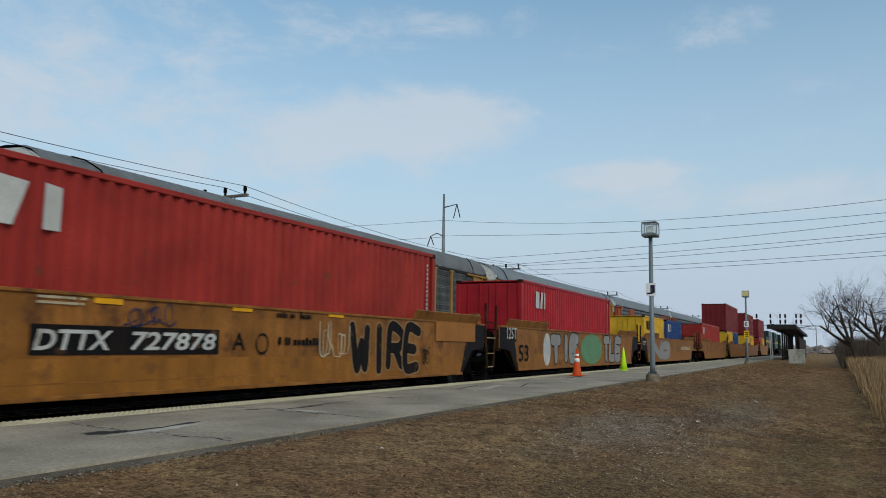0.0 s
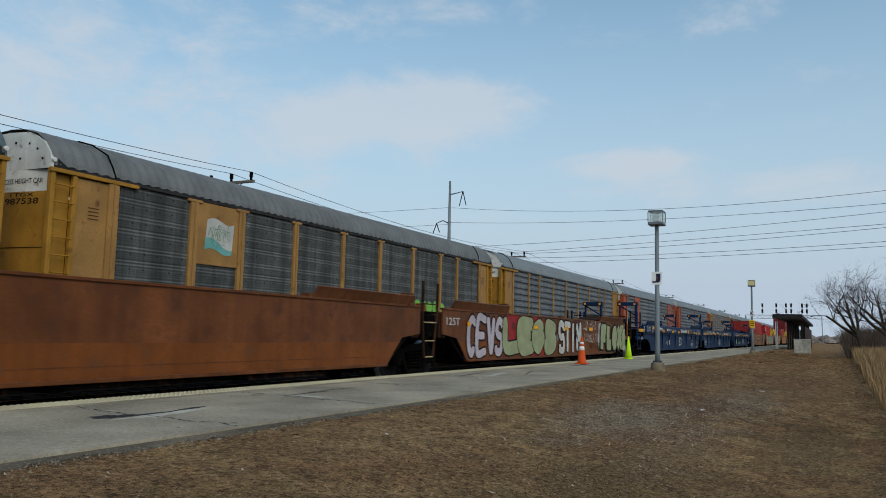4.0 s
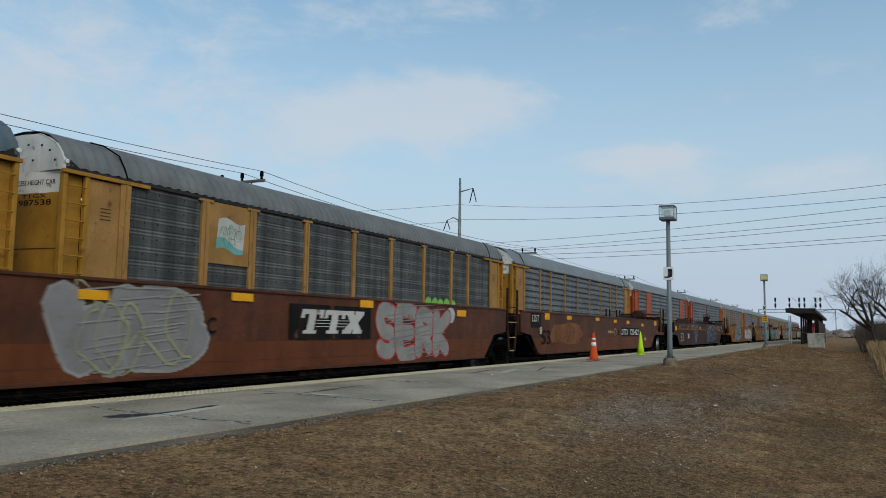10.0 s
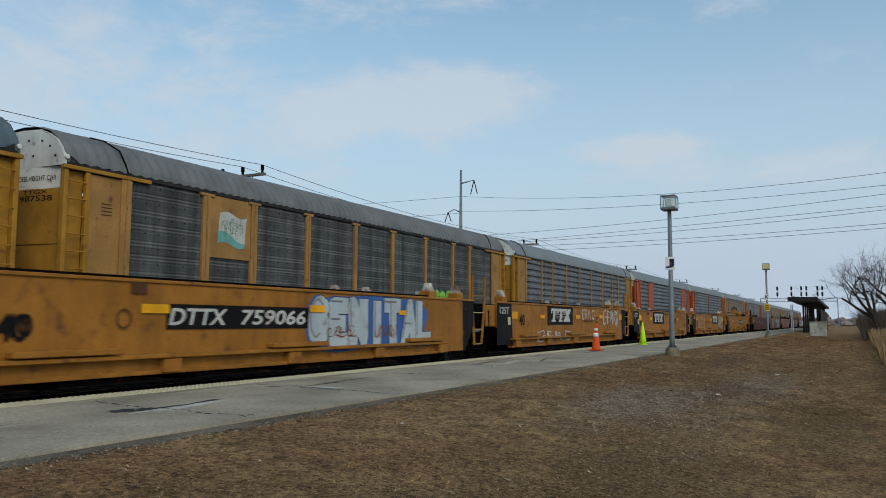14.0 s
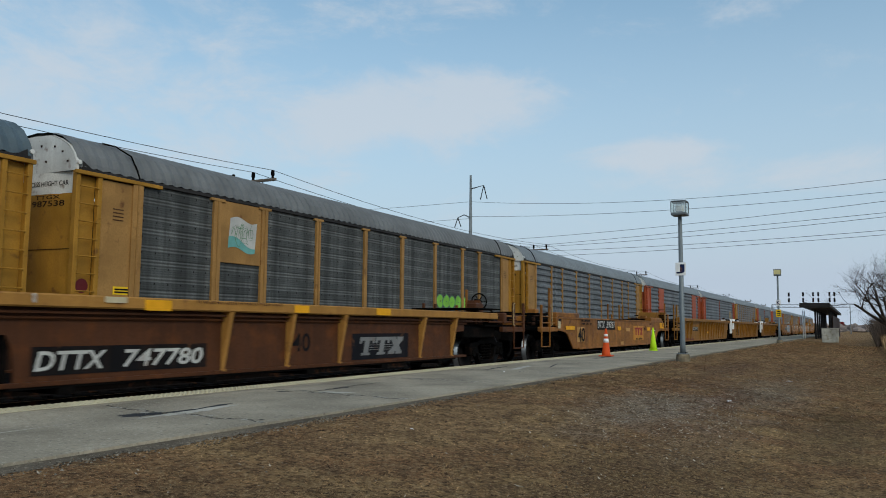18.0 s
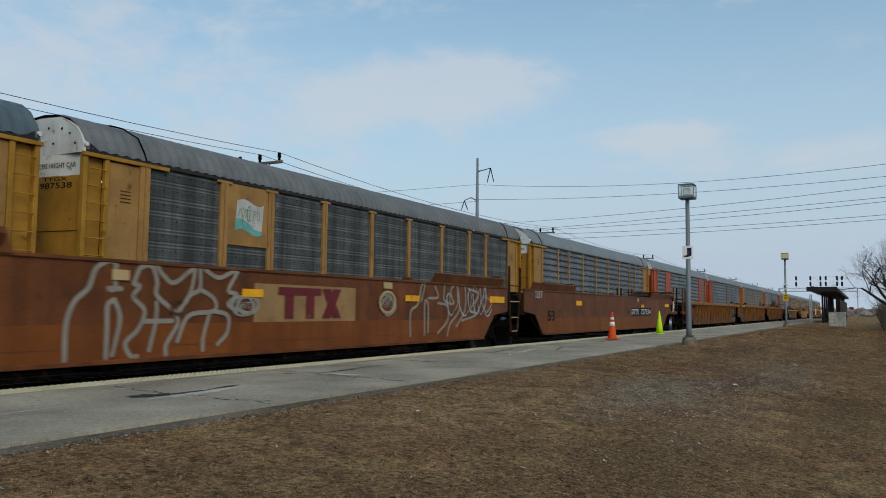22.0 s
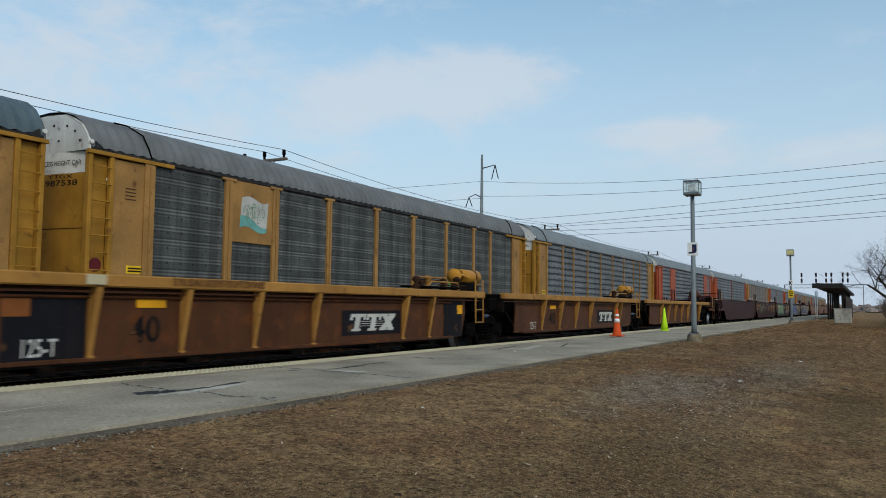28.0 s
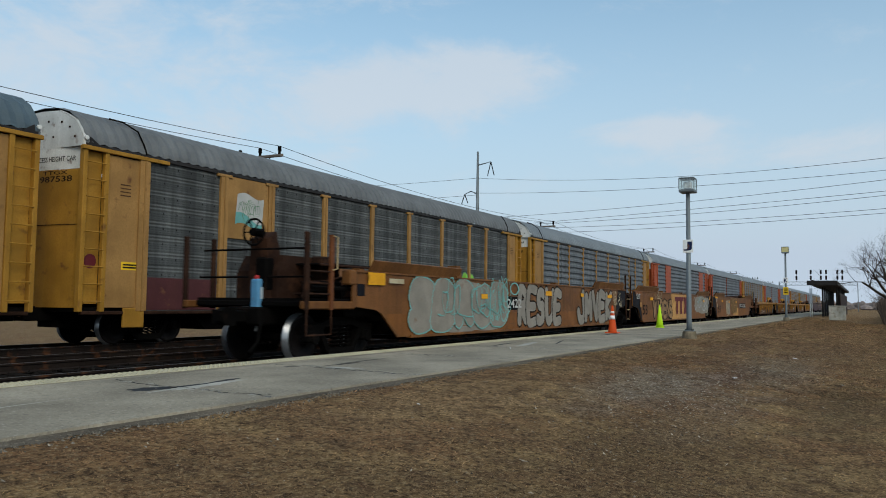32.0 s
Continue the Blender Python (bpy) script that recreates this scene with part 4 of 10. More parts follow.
for x in (2.35, 6.42, 9.42, 12.8, 16.2, 21.1, 26, 31, 36, 41, 46, 52, 58):
    crack = Shape()
    pts = [(x + 0.25 * noise.noise((x, k * 0.8, 0)) + 0.3 * (k - 4) / 8, 5.3 + k * 0.34) for k in range(9)]
    wid = [0.008 + 0.03 * max(0, noise.noise((x * 3, k * 1.7, 4))) for k in range(9)]
    for k, ((a, b), (c, d)) in enumerate(zip(pts, pts[1:])):
        crack.add([(a - wid[k], b, 0.2014), (a + wid[k], b, 0.2014), (c + wid[k + 1], d, 0.2014), (c - wid[k + 1], d, 0.2014)], [(0, 1, 2, 3)])
    # loose pale and dark chips along the joint
    chips, crumbs = Shape(), Shape()
    cr = np.random.RandomState(int(x * 10))
    for k in range(80):
        q = cr.uniform(0, 7.99)
        (a, b), (c, d) = pts[int(q)], pts[int(q) + 1]
        u, w, r = a + (c - a) * (q % 1) + cr.normal(0, 0.13) * cr.random_sample(), b + (d - b) * (q % 1), cr.uniform(0.008, 0.034)
        (chips if k % 5 < 3 else crumbs).add([(u + r * cr.uniform(0.6, 1.3) * math.cos(1.2566 * g), w + 1.5 * r * cr.uniform(0.6, 1.3) * math.sin(1.2566 * g), 0.2022 if k % 5 < 3 else 0.2018) for g in range(5)], [(0, 1, 2, 3, 4)])
    part("joint_chips", chips, SPALL, platform, "pale crumbled chips along the joint")
    part("joint_crumbs", crumbs, ASPHALTPATCH, platform)
    part("joint", crack, ASPHALTPATCH, platform)


def ground_patch(cx, cy, lx, ly, turn, seed, z=0.2016):
    r = np.random.RandomState(seed)
    n = 26
    pts = []
    for k in range(n):
        a = 2 * math.pi * k / n
        q = 1 + r.uniform(-0.35, 0.25)
        u, w = lx * math.cos(a) * q, ly * math.sin(a) * q
        pts.append((cx + u * math.cos(turn) - w * math.sin(turn), cy + u * math.sin(turn) + w * math.cos(turn), z))
    return Shape().add(pts, [tuple(range(n))])


for cx, cy, lx, ly, turn, seed in ((6.16, 6.86, 0.3, 0.17, -0.3, 2), (6.65, 6.78, 0.42, 0.05, 0.05, 41), (7.25, 6.86, 0.32, 0.06, 0.16, 3), (9.3, 7.5, 0.12, 0.06, -0.6, 52), (9.42, 6.9, 0.05, 0.3, 0.1, 53), (10.1, 7.18, 0.5, 0.04, 0.0, 4), (10.9, 7.3, 0.8, 0.03, 0.05, 9), (17.2, 7.6, 1.1, 0.05, 0.1, 5), (19.2, 6.9, 1.0, 0.03, 0.25, 6), (25.5, 7.4, 1.6, 0.07, 0.05, 7)):
    part("tar_patch", ground_patch(cx, cy, lx, ly, turn, seed), ASPHALTPATCH, platform, "black tar-filled crack in the concrete")
for cx, cy, lx, ly, turn, seed in ((6.75, 6.68, 0.75, 0.13, 0.1, 12), (9.6, 6.75, 0.12, 0.3, 0.1, 13), (4.2, 6.75, 1.0, 0.02, 0.1, 15), (17.8, 7.2, 1.3, 0.12, 0.2, 16)):
    part("spalled_patch", ground_patch(cx, cy, lx, ly, turn, seed, 0.2009), SPALL, platform, "crumbling pale concrete")

strip = Shape()
for k in range(500):
    x = -6 + 0.17 * k
    e = 5.10 + 0.15 * noise.noise((x * 0.8, 0, 1)) + 0.12 * noise.noise((x * 2.6, 0, 2)) + rng.uniform(-0.05, 0.05)
    strip.v += [(x, 5.279, lay(x, 5.27) + 0.012), (x, e, lay(x, e) + 0.004)]
strip.f = [(2 * k, 2 * k + 1, 2 * k + 3, 2 * k + 2) for k in range(499)]
thing("verge_strip", "dark crumbled asphalt verge along the concrete slab", "verge", kind="structure", shape=strip, mat=MARGIN)
# gravel margin between slab and lawn
g = Shape()
for k in range(10000):
    x = 1.5 + 34 * rng.random_sample() ** 1.6
    y = 5.28 - abs(rng.normal(0, 0.14)) - 0.01
    r = rng.uniform(0.004, 0.013)
    z = lay(x, y)
    g.add([(x - r, y - r, z - 0.004), (x + r, y - r, z - 0.004), (x + r, y + r, z - 0.004), (x - r, y + r, z - 0.004), (x, y, z + r)], [(0, 1, 4), (1, 2, 4), (2, 3, 4), (3, 0, 4)])
for k in range(1100):
    a = rng.normal(0, 1, 2)
    x, y = (11.5 + a[0] * 3.2, 3.1 + a[1] * 0.9) if k % 2 else (8.5 + a[0] * 3, 1.0 + a[1] * 0.8)
    if x < 1.5 or y > 5.1:
        continue
    r = rng.uniform(0.004, 0.012)
    z = lay(x, y)
    g.add([(x - r, y - r, z - 0.004), (x + r, y - r, z - 0.004), (x + r, y + r, z - 0.004), (x - r, y + r, z - 0.004), (x, y, z + r * 0.9)], [(0, 1, 4), (1, 2, 4), (2, 3, 4), (3, 0, 4)])
thing("gravel_margin", "grey gravel and crumbled concrete along the platform edge", "gravel", kind="stuff", shape=g, mat=GRAVEL)

# dry grass: short matted blades, finer near by
def matted(count, near, deep, power, length, width, seed):
    r = np.random.RandomState(seed)
    x = near + deep * r.random_sample(count) ** power
    y = r.uniform(-2.2, 5.14, count) - np.where(x > 30, (x - 30) * 0.03, 0) * r.random_sample(count)
    a = r.normal(0.6, 1.1, count) + math.pi * (r.random_sample(count) < 0.5)
    ln = r.uniform(0.5, 1.5, count) * (length[0] + length[1] * x)
    up = r.uniform(0.0, 0.3, count) ** 1.4
    w = width[0] + width[1] * x
    z = np.array([lay(p, q) for p, q in zip(x, y)]) + 0.002
    c, s = np.cos(a), np.sin(a)
    v = np.stack([np.stack([x - s * w, y + c * w, z], 1), np.stack([x + s * w, y - c * w, z], 1), np.stack([x + c * ln, y + s * ln, z + ln * up], 1)], 1).reshape(-1, 3)
    return [tuple(map(float, q)) for q in v], [(3 * k, 3 * k + 1, 3 * k + 2) for k in range(count)]


lawn = Shape()
lawn.add(*matted(75000, 2.2, 16, 1.5, (0.034, 0.0026), (0.0020, 0.0006), 21))
lawn.add(*matted(90000, 14, 62, 1.4, (0.06, 0.004), (0.0016, 0.0004), 22))
thing("dry_grass", "flattened dead lawn grass in straw and brown", "grass", kind="stuff", shape=lawn, mat=STRAW)

# pale dead leaves and stalks strewn over the lawn, thickest on the worn ground
litter = Shape()
lr = np.random.RandomState(44)
for k in range(2600):
    q = lr.normal(0, 1, 2)
    if k % 5 == 0:
        x, y = 2.5 + 30 * lr.random_sample() ** 1.5, lr.uniform(-1.5, 5.0)
    else:
        cx, cy, sx, sy = ((12.6, 3.0, 2.2, 0.45), (16.0, 2.1, 3.2, 0.5), (11.6, 2.0, 1.6, 0.4), (20.0, 1.6, 4.0, 0.7))[k % 4]
        x, y = cx + q[0] * sx, cy + q[1] * sy
    if x < 2 or y > 5.05:
        continue
    a, l, w = lr.uniform(0, 6.28), lr.uniform(0.007, 0.024) * (1 + x * 0.02), lr.uniform(0.003, 0.008) * (1 + x * 0.03)
    if k % 60 == 0:
        l, w = l * 1.8, w * 1.8
    c, s, z = math.cos(a), math.sin(a), lay(x, y) + 0.012
    litter.add([(x - c * l, y - s * l, z), (x + s * w, y - c * w, z + 0.006), (x + c * l, y + s * l, z + lr.uniform(0, 0.02)), (x - s * w, y + c * w, z + 0.003)], [(0, 1, 2), (0, 2, 3)])
thing("leaf_litter", "pale bleached leaves and stalks strewn on dead grass", "leaf litter", kind="stuff", shape=litter, mat=BLEACHED)

# tall dry grass beside the camera's right
tall = Shape()
tv, tf = [], []
for k in range(17000):
    x = 7.5 + 85 * rng.random_sample() ** 1.5
    y = -0.75 - 0.012 * x - abs(rng.normal(0, 1.7)) - 0.25 * noise.noise((x * 0.3, 0, 2))
    z, h = lay(x, y), rng.uniform(0.4, 1.15) * (0.75 + 0.25 * min(1, x / 20))
    a, w = rng.uniform(0, 6.28), 0.003 + 0.00022 * x
    lx, ly = rng.normal(0, 0.18) * h, rng.normal(0, 0.18) * h
    c, s = math.cos(a) * w, math.sin(a) * w
    i = len(tv)
    tv += [(x - c, y - s, z), (x + c, y + s, z), (x + lx * 0.4 + c, y + ly * 0.4 + s, z + h * 0.6), (x + lx * 0.4 - c, y + ly * 0.4 - s, z + h * 0.6), (x + lx, y + ly, z + h)]
    tf += [(i, i + 1, i + 2, i + 3), (i + 3, i + 2, i + 4)]
tall.v, tall.f = tv, tf
thing("tall_grass", "tall dead straw-coloured grass along the lawn's far edge", "grass", kind="stuff", shape=tall, mat=REED)

CLOD = surface("dark_clod", (0.045, 0.030, 0.021), 0.95, var=0.4, fine=60, bump=0.8, spec=0.05)
# clods and litter on the lawn
for k, (x, y, r) in enumerate(((6.45, 4.72, 0.035), (3.55, 4.15, 0.022), (3.75, 4.2, 0.02), (4.4, 2.7, 0.03), (9.1, 4.85, 0.03), (13.6, 4.9, 0.04))):
    s = Shape().lathe([(r * 1.3, 0), (r * 1.1, r * 0.25), (r * 0.7, r * 0.45), (r * 0.2, r * 0.5)], 9)
    rr = np.random.RandomState(k)
    s.v = [(p[0] * (1 + rr.uniform(-0.25, 0.25)), p[1] * (1 + rr.uniform(-0.25, 0.25)), p[2] * rr.uniform(0.7, 1.2)) for p in s.v]
    ob = thing("clod", "dark brown clod of earth lying on dry grass", "clod", "clods on the lawn", shape=s, mat=CLOD)
    ob.matrix_basis = pose(x, y, lay(x, y) - 0.008, 0, 0, 40 * k)
for k, (x, y, zz, l) in enumerate(((15.7, 6.75, 0.2005, 0.06), (7.2, 4.1, None, 0.05), (15.2, 2.1, None, 0.12), (22, 1.7, None, 0.2))):
    s = Shape().add([(0, 0, 0), (l, 0.01, 0.012), (l * 0.9, l * 0.45, 0.004), (0.1 * l, l * 0.4, 0.014), (l * 0.5, l * 0.2, 0.02)], [(0, 1, 4), (1, 2, 4), (2, 3, 4), (3, 0, 4)])
    ob = thing("paper_scrap", "crumpled white scrap of paper on the ground", "litter", "litter", shape=s, mat=SIGNWHITE)
    ob.matrix_basis = pose(x, y, (lay(x, y) + 0.003) if zz is None else zz + 0.001, 0, 0, 70 * k)


# ---- platform furniture ----
def platform_lamp(x, y, sign, head, extra, yellowed):
    z0 = lay(x, y) - 0.05
    lamp = thing("platform_lamp", f"galvanised lamp post with a {'yellowed' if yellowed else 'clear'} box lantern and letter sign", "lamp post", "platform lamps")
    lamp.location = (x, y, 0)
    part("footing", Shape().lathe([(0.20, z0 - 0.3), (0.215, z0 + 0.05), (0.20, z0 + 0.24), (0.185, z0 + 0.28)], 14), STAINEDCONCRETE, lamp, "stained round concrete footing")
    foot = z0 + 0.28
    part("base_plate", Shape().box(-0.14, 0.14, -0.14, 0.14, foot, foot + 0.025, 0.005), POLESTEEL, lamp)
    for a in (-0.1, 0.1):
        for b in (-0.1, 0.1):
            part("bolt", Shape().lathe([(0.016, foot + 0.025), (0.016, foot + 0.06), (0.008, foot + 0.07)], 6, (a, b, 0)), NEARBLACK, lamp)
    part("pole", Shape().lathe([(0.085, foot + 0.025), (0.078, foot + 0.3), (0.06, head)], 14), POLESTEEL, lamp, smooth=True)
    hw, hh = 0.235, 0.46
    lantern = part("lantern", Shape().box(-hw, hw, -hw, hw, head, head + 0.09, 0.02), POLESTEEL, lamp, "grey metal lantern frame")
    part("lantern_cap", Shape().box(-hw, hw, -hw, hw, head + hh - 0.05, head + hh, 0.02), POLESTEEL, lantern)
    for a, b in ((-1, -1), (1, -1), (-1, 1), (1, 1)):
        part("corner_bar", Shape().box(a * hw - 0.02 * (a > 0), a * hw + 0.02 * (a < 0), b * hw - 0.02 * (b > 0), b * hw + 0.02 * (b < 0), head + 0.09, head + hh - 0.05), POLESTEEL, lantern)
    pane_mat = LENS if not yellowed else surface("yellowed_acrylic", (0.62, 0.55, 0.27), 0.4, var=0.1, bump=0)
    for p in (Shape().box(-hw + 0.02, hw - 0.02, -hw + 0.008, -hw + 0.014, head + 0.09, head + hh - 0.05), Shape().box(-hw + 0.02, hw - 0.02, hw - 0.014, hw - 0.008, head + 0.09, head + hh - 0.05),
              Shape().box(-hw + 0.008, -hw + 0.014, -hw + 0.02, hw - 0.02, head + 0.09, head + hh - 0.05), Shape().box(hw - 0.014, hw - 0.008, -hw + 0.02, hw - 0.02, head + 0.09, head + hh - 0.05)):
        part("pane", p, pane_mat, lantern)
    part("reflector_box", Shape().box(-0.12, 0.12, -0.12, 0.12, head + 0.1, head + 0.34, 0.04), SIGNWHITE, lantern, "white inner reflector")
    # sign plate across the view along the platform
    s = part("sign_plate", Shape().box(-0.075, -0.067, -0.155, 0.155, sign, sign + 0.4, 0.003), SIGNWHITE, lamp, "white sign with a dark blue letter")
    body = "J" if not extra else "K"
    w = word(body, 0.1 if body == "J" else 0.11, 0.29 if body == "J" else 0.29, sign + 0.07, sign + 0.33, 0, 0.035)
    w.v = [(-0.079, 0.2 - p, q) for p, _, q in w.v]
    part("letter", w, INK["navy"], s)
    if extra:
        e = part("warning_sign", Shape().box(-0.075, -0.067, -0.17, 0.17, extra, extra + 0.52, 0.003), SIGNYELLOW, lamp, "yellow warning sign with black bars")
        for k in range(3):
            part("text_bar", Shape().box(-0.0785, -0.0755, -0.12, 0.12, extra + 0.1 + 0.13 * k, extra + 0.17 + 0.13 * k), INK["black"], e)
    return lamp


platform_lamp(24.84, 4.78, 2.77, 4.62, 0, False)
platform_lamp(60.19, 4.97, 2.78, 4.88, 1.98, True)


def traffic_cone(x, y, mat, tall, bands, label):
    cone = thing("traffic_cone", label, "traffic cone", "cones on the platform")
    cone.location = (x, y, 0.2)
    if bands:
        part("base", Shape().box(-0.21, 0.21, -0.21, 0.21, 0, 0.04, 0.012), mat, cone)
        part("body", Shape().lathe([(0.16, 0.04), (0.145, 0.07), (0.03, tall), (0.018, tall)], 20), mat, cone, smooth=True)
        for a, b in ((0.5, 0.64), (0.72, 0.80)):
            r = lambda q: 0.145 + (0.03 - 0.145) * (q * tall - 0.07) / (tall - 0.07) + 0.003
            part("reflective_band", Shape().lathe([(r(a), a * tall), (r(b), b * tall)], 20), SIGNWHITE, cone, "white reflective collar", smooth=True)
    else:
        part("base", Shape().lathe([(0.2, 0), (0.2, 0.03), (0.17, 0.04)], 20), mat, cone)
        part("body", Shape().lathe([(0.165, 0.04), (0.12, 0.3), (0.02, tall), (0.01, tall)], 20), mat, cone, smooth=True)


traffic_cone(26.3, 7.58, CONEORANGE, 0.93, True, "orange traffic cone with white reflective collars on concrete")
traffic_cone(34.4, 7.85, CONELIME, 0.98, False, "fluorescent lime plain cone standing on the platform")

# canopy and things near it, further along the platform
canopy = thing("platform_canopy", "dark flat-roofed platform canopy on steel columns", "shelter")
part("roof", Shape().slab([(79, 3.22), (132, 3.22), (132, 3.5), (79, 3.5)], 2.3, 4.75), SHELTER, canopy, "black roof slab")
part("fascia", Shape().box(78.94, 79.0, 2.28, 4.77, 3.1, 3.52), SHELTER, canopy)
for k in range(7):
    for y in (2.75, 4.1):
        part("column", Shape().box(93 + 5 * k, 93.18 + 5 * k, y - 0.09, y + 0.09, 0.1, 3.22, 0.01), SHELTER, canopy)
part("back_wall", Shape().box(93, 125, 2.42, 2.5, 0.15, 2.6), SHELTERBROWN, canopy, "dark brown windbreak wall")
part("roof_light", Shape().box(82, 82.6, 4.3, 4.6, 3.5, 3.66, 0.03), NEARBLACK, canopy)
cabinet = thing("equipment_cabinet", "pale weathered concrete equipment box at the platform's back edge", "cabinet")
part("body", Shape().box(77.2, 78.6, 1.62, 2.95, 0.0, 1.2, 0.03), PALECABINET, cabinet)
part("lid", Shape().box(77.14, 78.66, 1.56, 3.01, 1.2, 1.27, 0.02), PALECABINET, cabinet)
for k, y in enumerate((4.85, 5.02)):
    post = thing("white_post", "slim white painted post standing on the platform", "post", "white posts")
    post.location = (87.6 + 0.3 * k, y, 0)
    part("shaft", Shape().lathe([(0.05, 0.1), (0.05, 2.95)], 10), SIGNWHITE, post, smooth=True)
    part("cap", Shape().lathe([(0.055, 2.95), (0.05, 2.99), (0.02, 3.01)], 10), SIGNWHITE, post)

# signal gantry
gantry = thing("signal_gantry", "grey lattice signal gantry over the tracks with black signal heads", "signal gantry")
GX = 240.0
for y in (2.0, 21.5):
    for dx in (-0.6, 0.6):
        part("leg", Shape().box(GX + dx - 0.09, GX + dx + 0.09, y - 0.09, y + 0.09, -0.4, 7.9), POLESTEEL, gantry)
for z in (7.0, 7.9):
    for dx in (-0.6, 0.6):
        part("chord", Shape().box(GX + dx - 0.05, GX + dx + 0.05, 2, 21.5, z, z + 0.1), POLESTEEL, gantry)
for k in range(13):
    y = 2 + 1.5 * k
    part("lattice_bar", Shape().tube([(GX - 0.6, y, 7.05), (GX - 0.6, y + 0.75, 7.9), (GX - 0.6, y + 1.5, 7.05)], 0.035, 5), POLESTEEL, gantry)
for y in (5.65, 6.85, 9.6, 10.9, 13.4, 17.0):
    mast = part("signal_mast", Shape().tube([(GX - 0.7, y, 7.9), (GX - 0.7, y, 11.2)], 0.05, 6), POLESTEEL, gantry)
    for z in (9.0, 10.6):
        part("signal_head", Shape().slab([(GX - 0.95, z - 0.5), (GX - 0.75, z - 0.5), (GX - 0.75, z + 0.6), (GX - 0.95, z + 0.6)], y - 0.24, y + 0.24), INK["black"], mast, "black signal head with hooded lamps")

# ---- poles and wires beyond the far track ----
pole_x = [-43, -8, 27.2, 62.1, 97, 132, 167, 202, 237]
for x in pole_x:
    pole = thing("utility_pole", "weathered wooden pole with crossarm and dark insulators", "utility pole", "poles along the line")
    pole.location = (x, 24, 0)
    part("mast", Shape().lathe([(0.15, -0.7), (0.11, 7.66)], 9), WOODPOLE, pole, smooth=True)
    part("crossarm", Shape().box(-0.06, 0.06, -1.3, 1.3, 7.56, 7.68, 0.012), WOODPOLE, pole)
    part("brace", Shape().tube([(0, -0.6, 7.56), (0, 0, 7.05), (0, 0.6, 7.56)], 0.02, 4), NEARBLACK, pole)
    for y in (-1.12, 0.0, 1.18):
        part("insulator", Shape().lathe([(0.03, 7.68), (0.07, 7.7), (0.05, 7.78), (0.085, 7.82), (0.075, 8.03), (0.03, 8.05)], 8, (0, y, 0)), NEARBLACK, pole)


def span_wire(a, b, sag, r, n=14):
    pts = []
    for k in range(n + 1):
        s = k / n
        p = Vector(a).lerp(Vector(b), s)
        pts.append((p.x, p.y, p.z - 4 * sag * s * (1 - s)))
    return pts


line = thing("pole_line_wires", "thin dark wires strung along the wooden poles", "wires")
for y in (-1.12, 0.0):
    for x0, x1 in zip(pole_x, pole_x[1:]):
        part("wire", Shape().tube(span_wire((x0, 24 + y, 8.04), (x1, 24 + y, 8.04), 0.55, 0.01), 0.013, 4), WIRE, line)

PYLON, FAREND = Vector((108, 52, 0)), Vector((86, -30, 0))
pylon = thing("transmission_pole", "tall slim grey steel transmission pole with angled arms", "transmission pole")
pylon.location = PYLON
part("mast", Shape().lathe([(0.42, -1.2), (0.16, 24.3)], 10), POLESTEEL, pylon, smooth=True)
side = (FAREND - PYLON).normalized()
for z, d, drop in ((22.2, 1.0, 1.9), (18.2, -1.0, 1.7), (13.6, 1.0, 1.2)):
    tip = side * 2.6 * d
    part("arm", Shape().tube([(0, 0, z - 0.5 * (d < 0)), (tip.x * 0.5, tip.y * 0.5, z + 0.1), (tip.x, tip.y, z + 0.25 * d)], [0.11, 0.08, 0.05], 6), POLESTEEL, pylon)
    for e in (-0.5, 0.5):
        part("insulator_string", Shape().tube([(tip.x, tip.y, z + 0.25 * d), (tip.x + side.x * e * 1.3, tip.y + side.y * e * 1.3, z - drop)], 0.07, 6), NEARBLACK, pylon)
power = thing("power_line_wires", "thin power cables sagging across the tracks", "wires")
for z0, zm, z1, off in ((20.2, 16.74, 18.34, 0), (17.9, 15.52, 16.2, 0), (14.0, 14.0, 15.99, 0), (12.6, 13.0, 13.86, 0), (12.8, 12.42, 14.36, 0), (12.4, 11.3, 12.36, 0), (11.5, 10.8, 11.78, 0)):
    a, b = (PYLON.x, PYLON.y, z0), (FAREND.x, FAREND.y, z1)
    part("cable", Shape().tube(span_wire(a, b, (z0 + z1) / 2 - zm, 0.02, 24), 0.028, 4), WIRE, power)
for z0, z1 in ((20.2, 19.0), (17.6, 17.2)):
    part("cable", Shape().tube(span_wire((PYLON.x, PYLON.y, z0), (60, 170, z1), 2.2, 0.02, 14), 0.028, 4), WIRE, power)


# ---- bare trees, brush and the far edge ----
def grow(shape, fine, p, d, length, r, depth, rg):
    n = 4
    pts, rs = [p], [r]
    for k in range(n):
        d = (d + Vector(rg.normal(0, 0.13, 3))).normalized()
        d.z += 0.03
        p = p + d * (length / n)
        pts.append(p)
        rs.append(r * (1 - 0.42 * (k + 1) / n))
    (shape if depth > 2 else fine).tube(pts, rs, 7 if depth > 4 else 4)
    if depth == 0:
        return
    for k in range(3 if depth > 2 else 4 + (depth == 1)):
        i = int(rg.randint(1 if depth < 5 else 2, n + 1))
        q = (d + Vector(rg.normal(0, 0.62, 3))).normalized()
        grow(shape, fine, pts[i], q, length * rg.uniform(0.55, 0.85), rs[i] * rg.uniform(0.5, 0.72), depth - 1, rg)


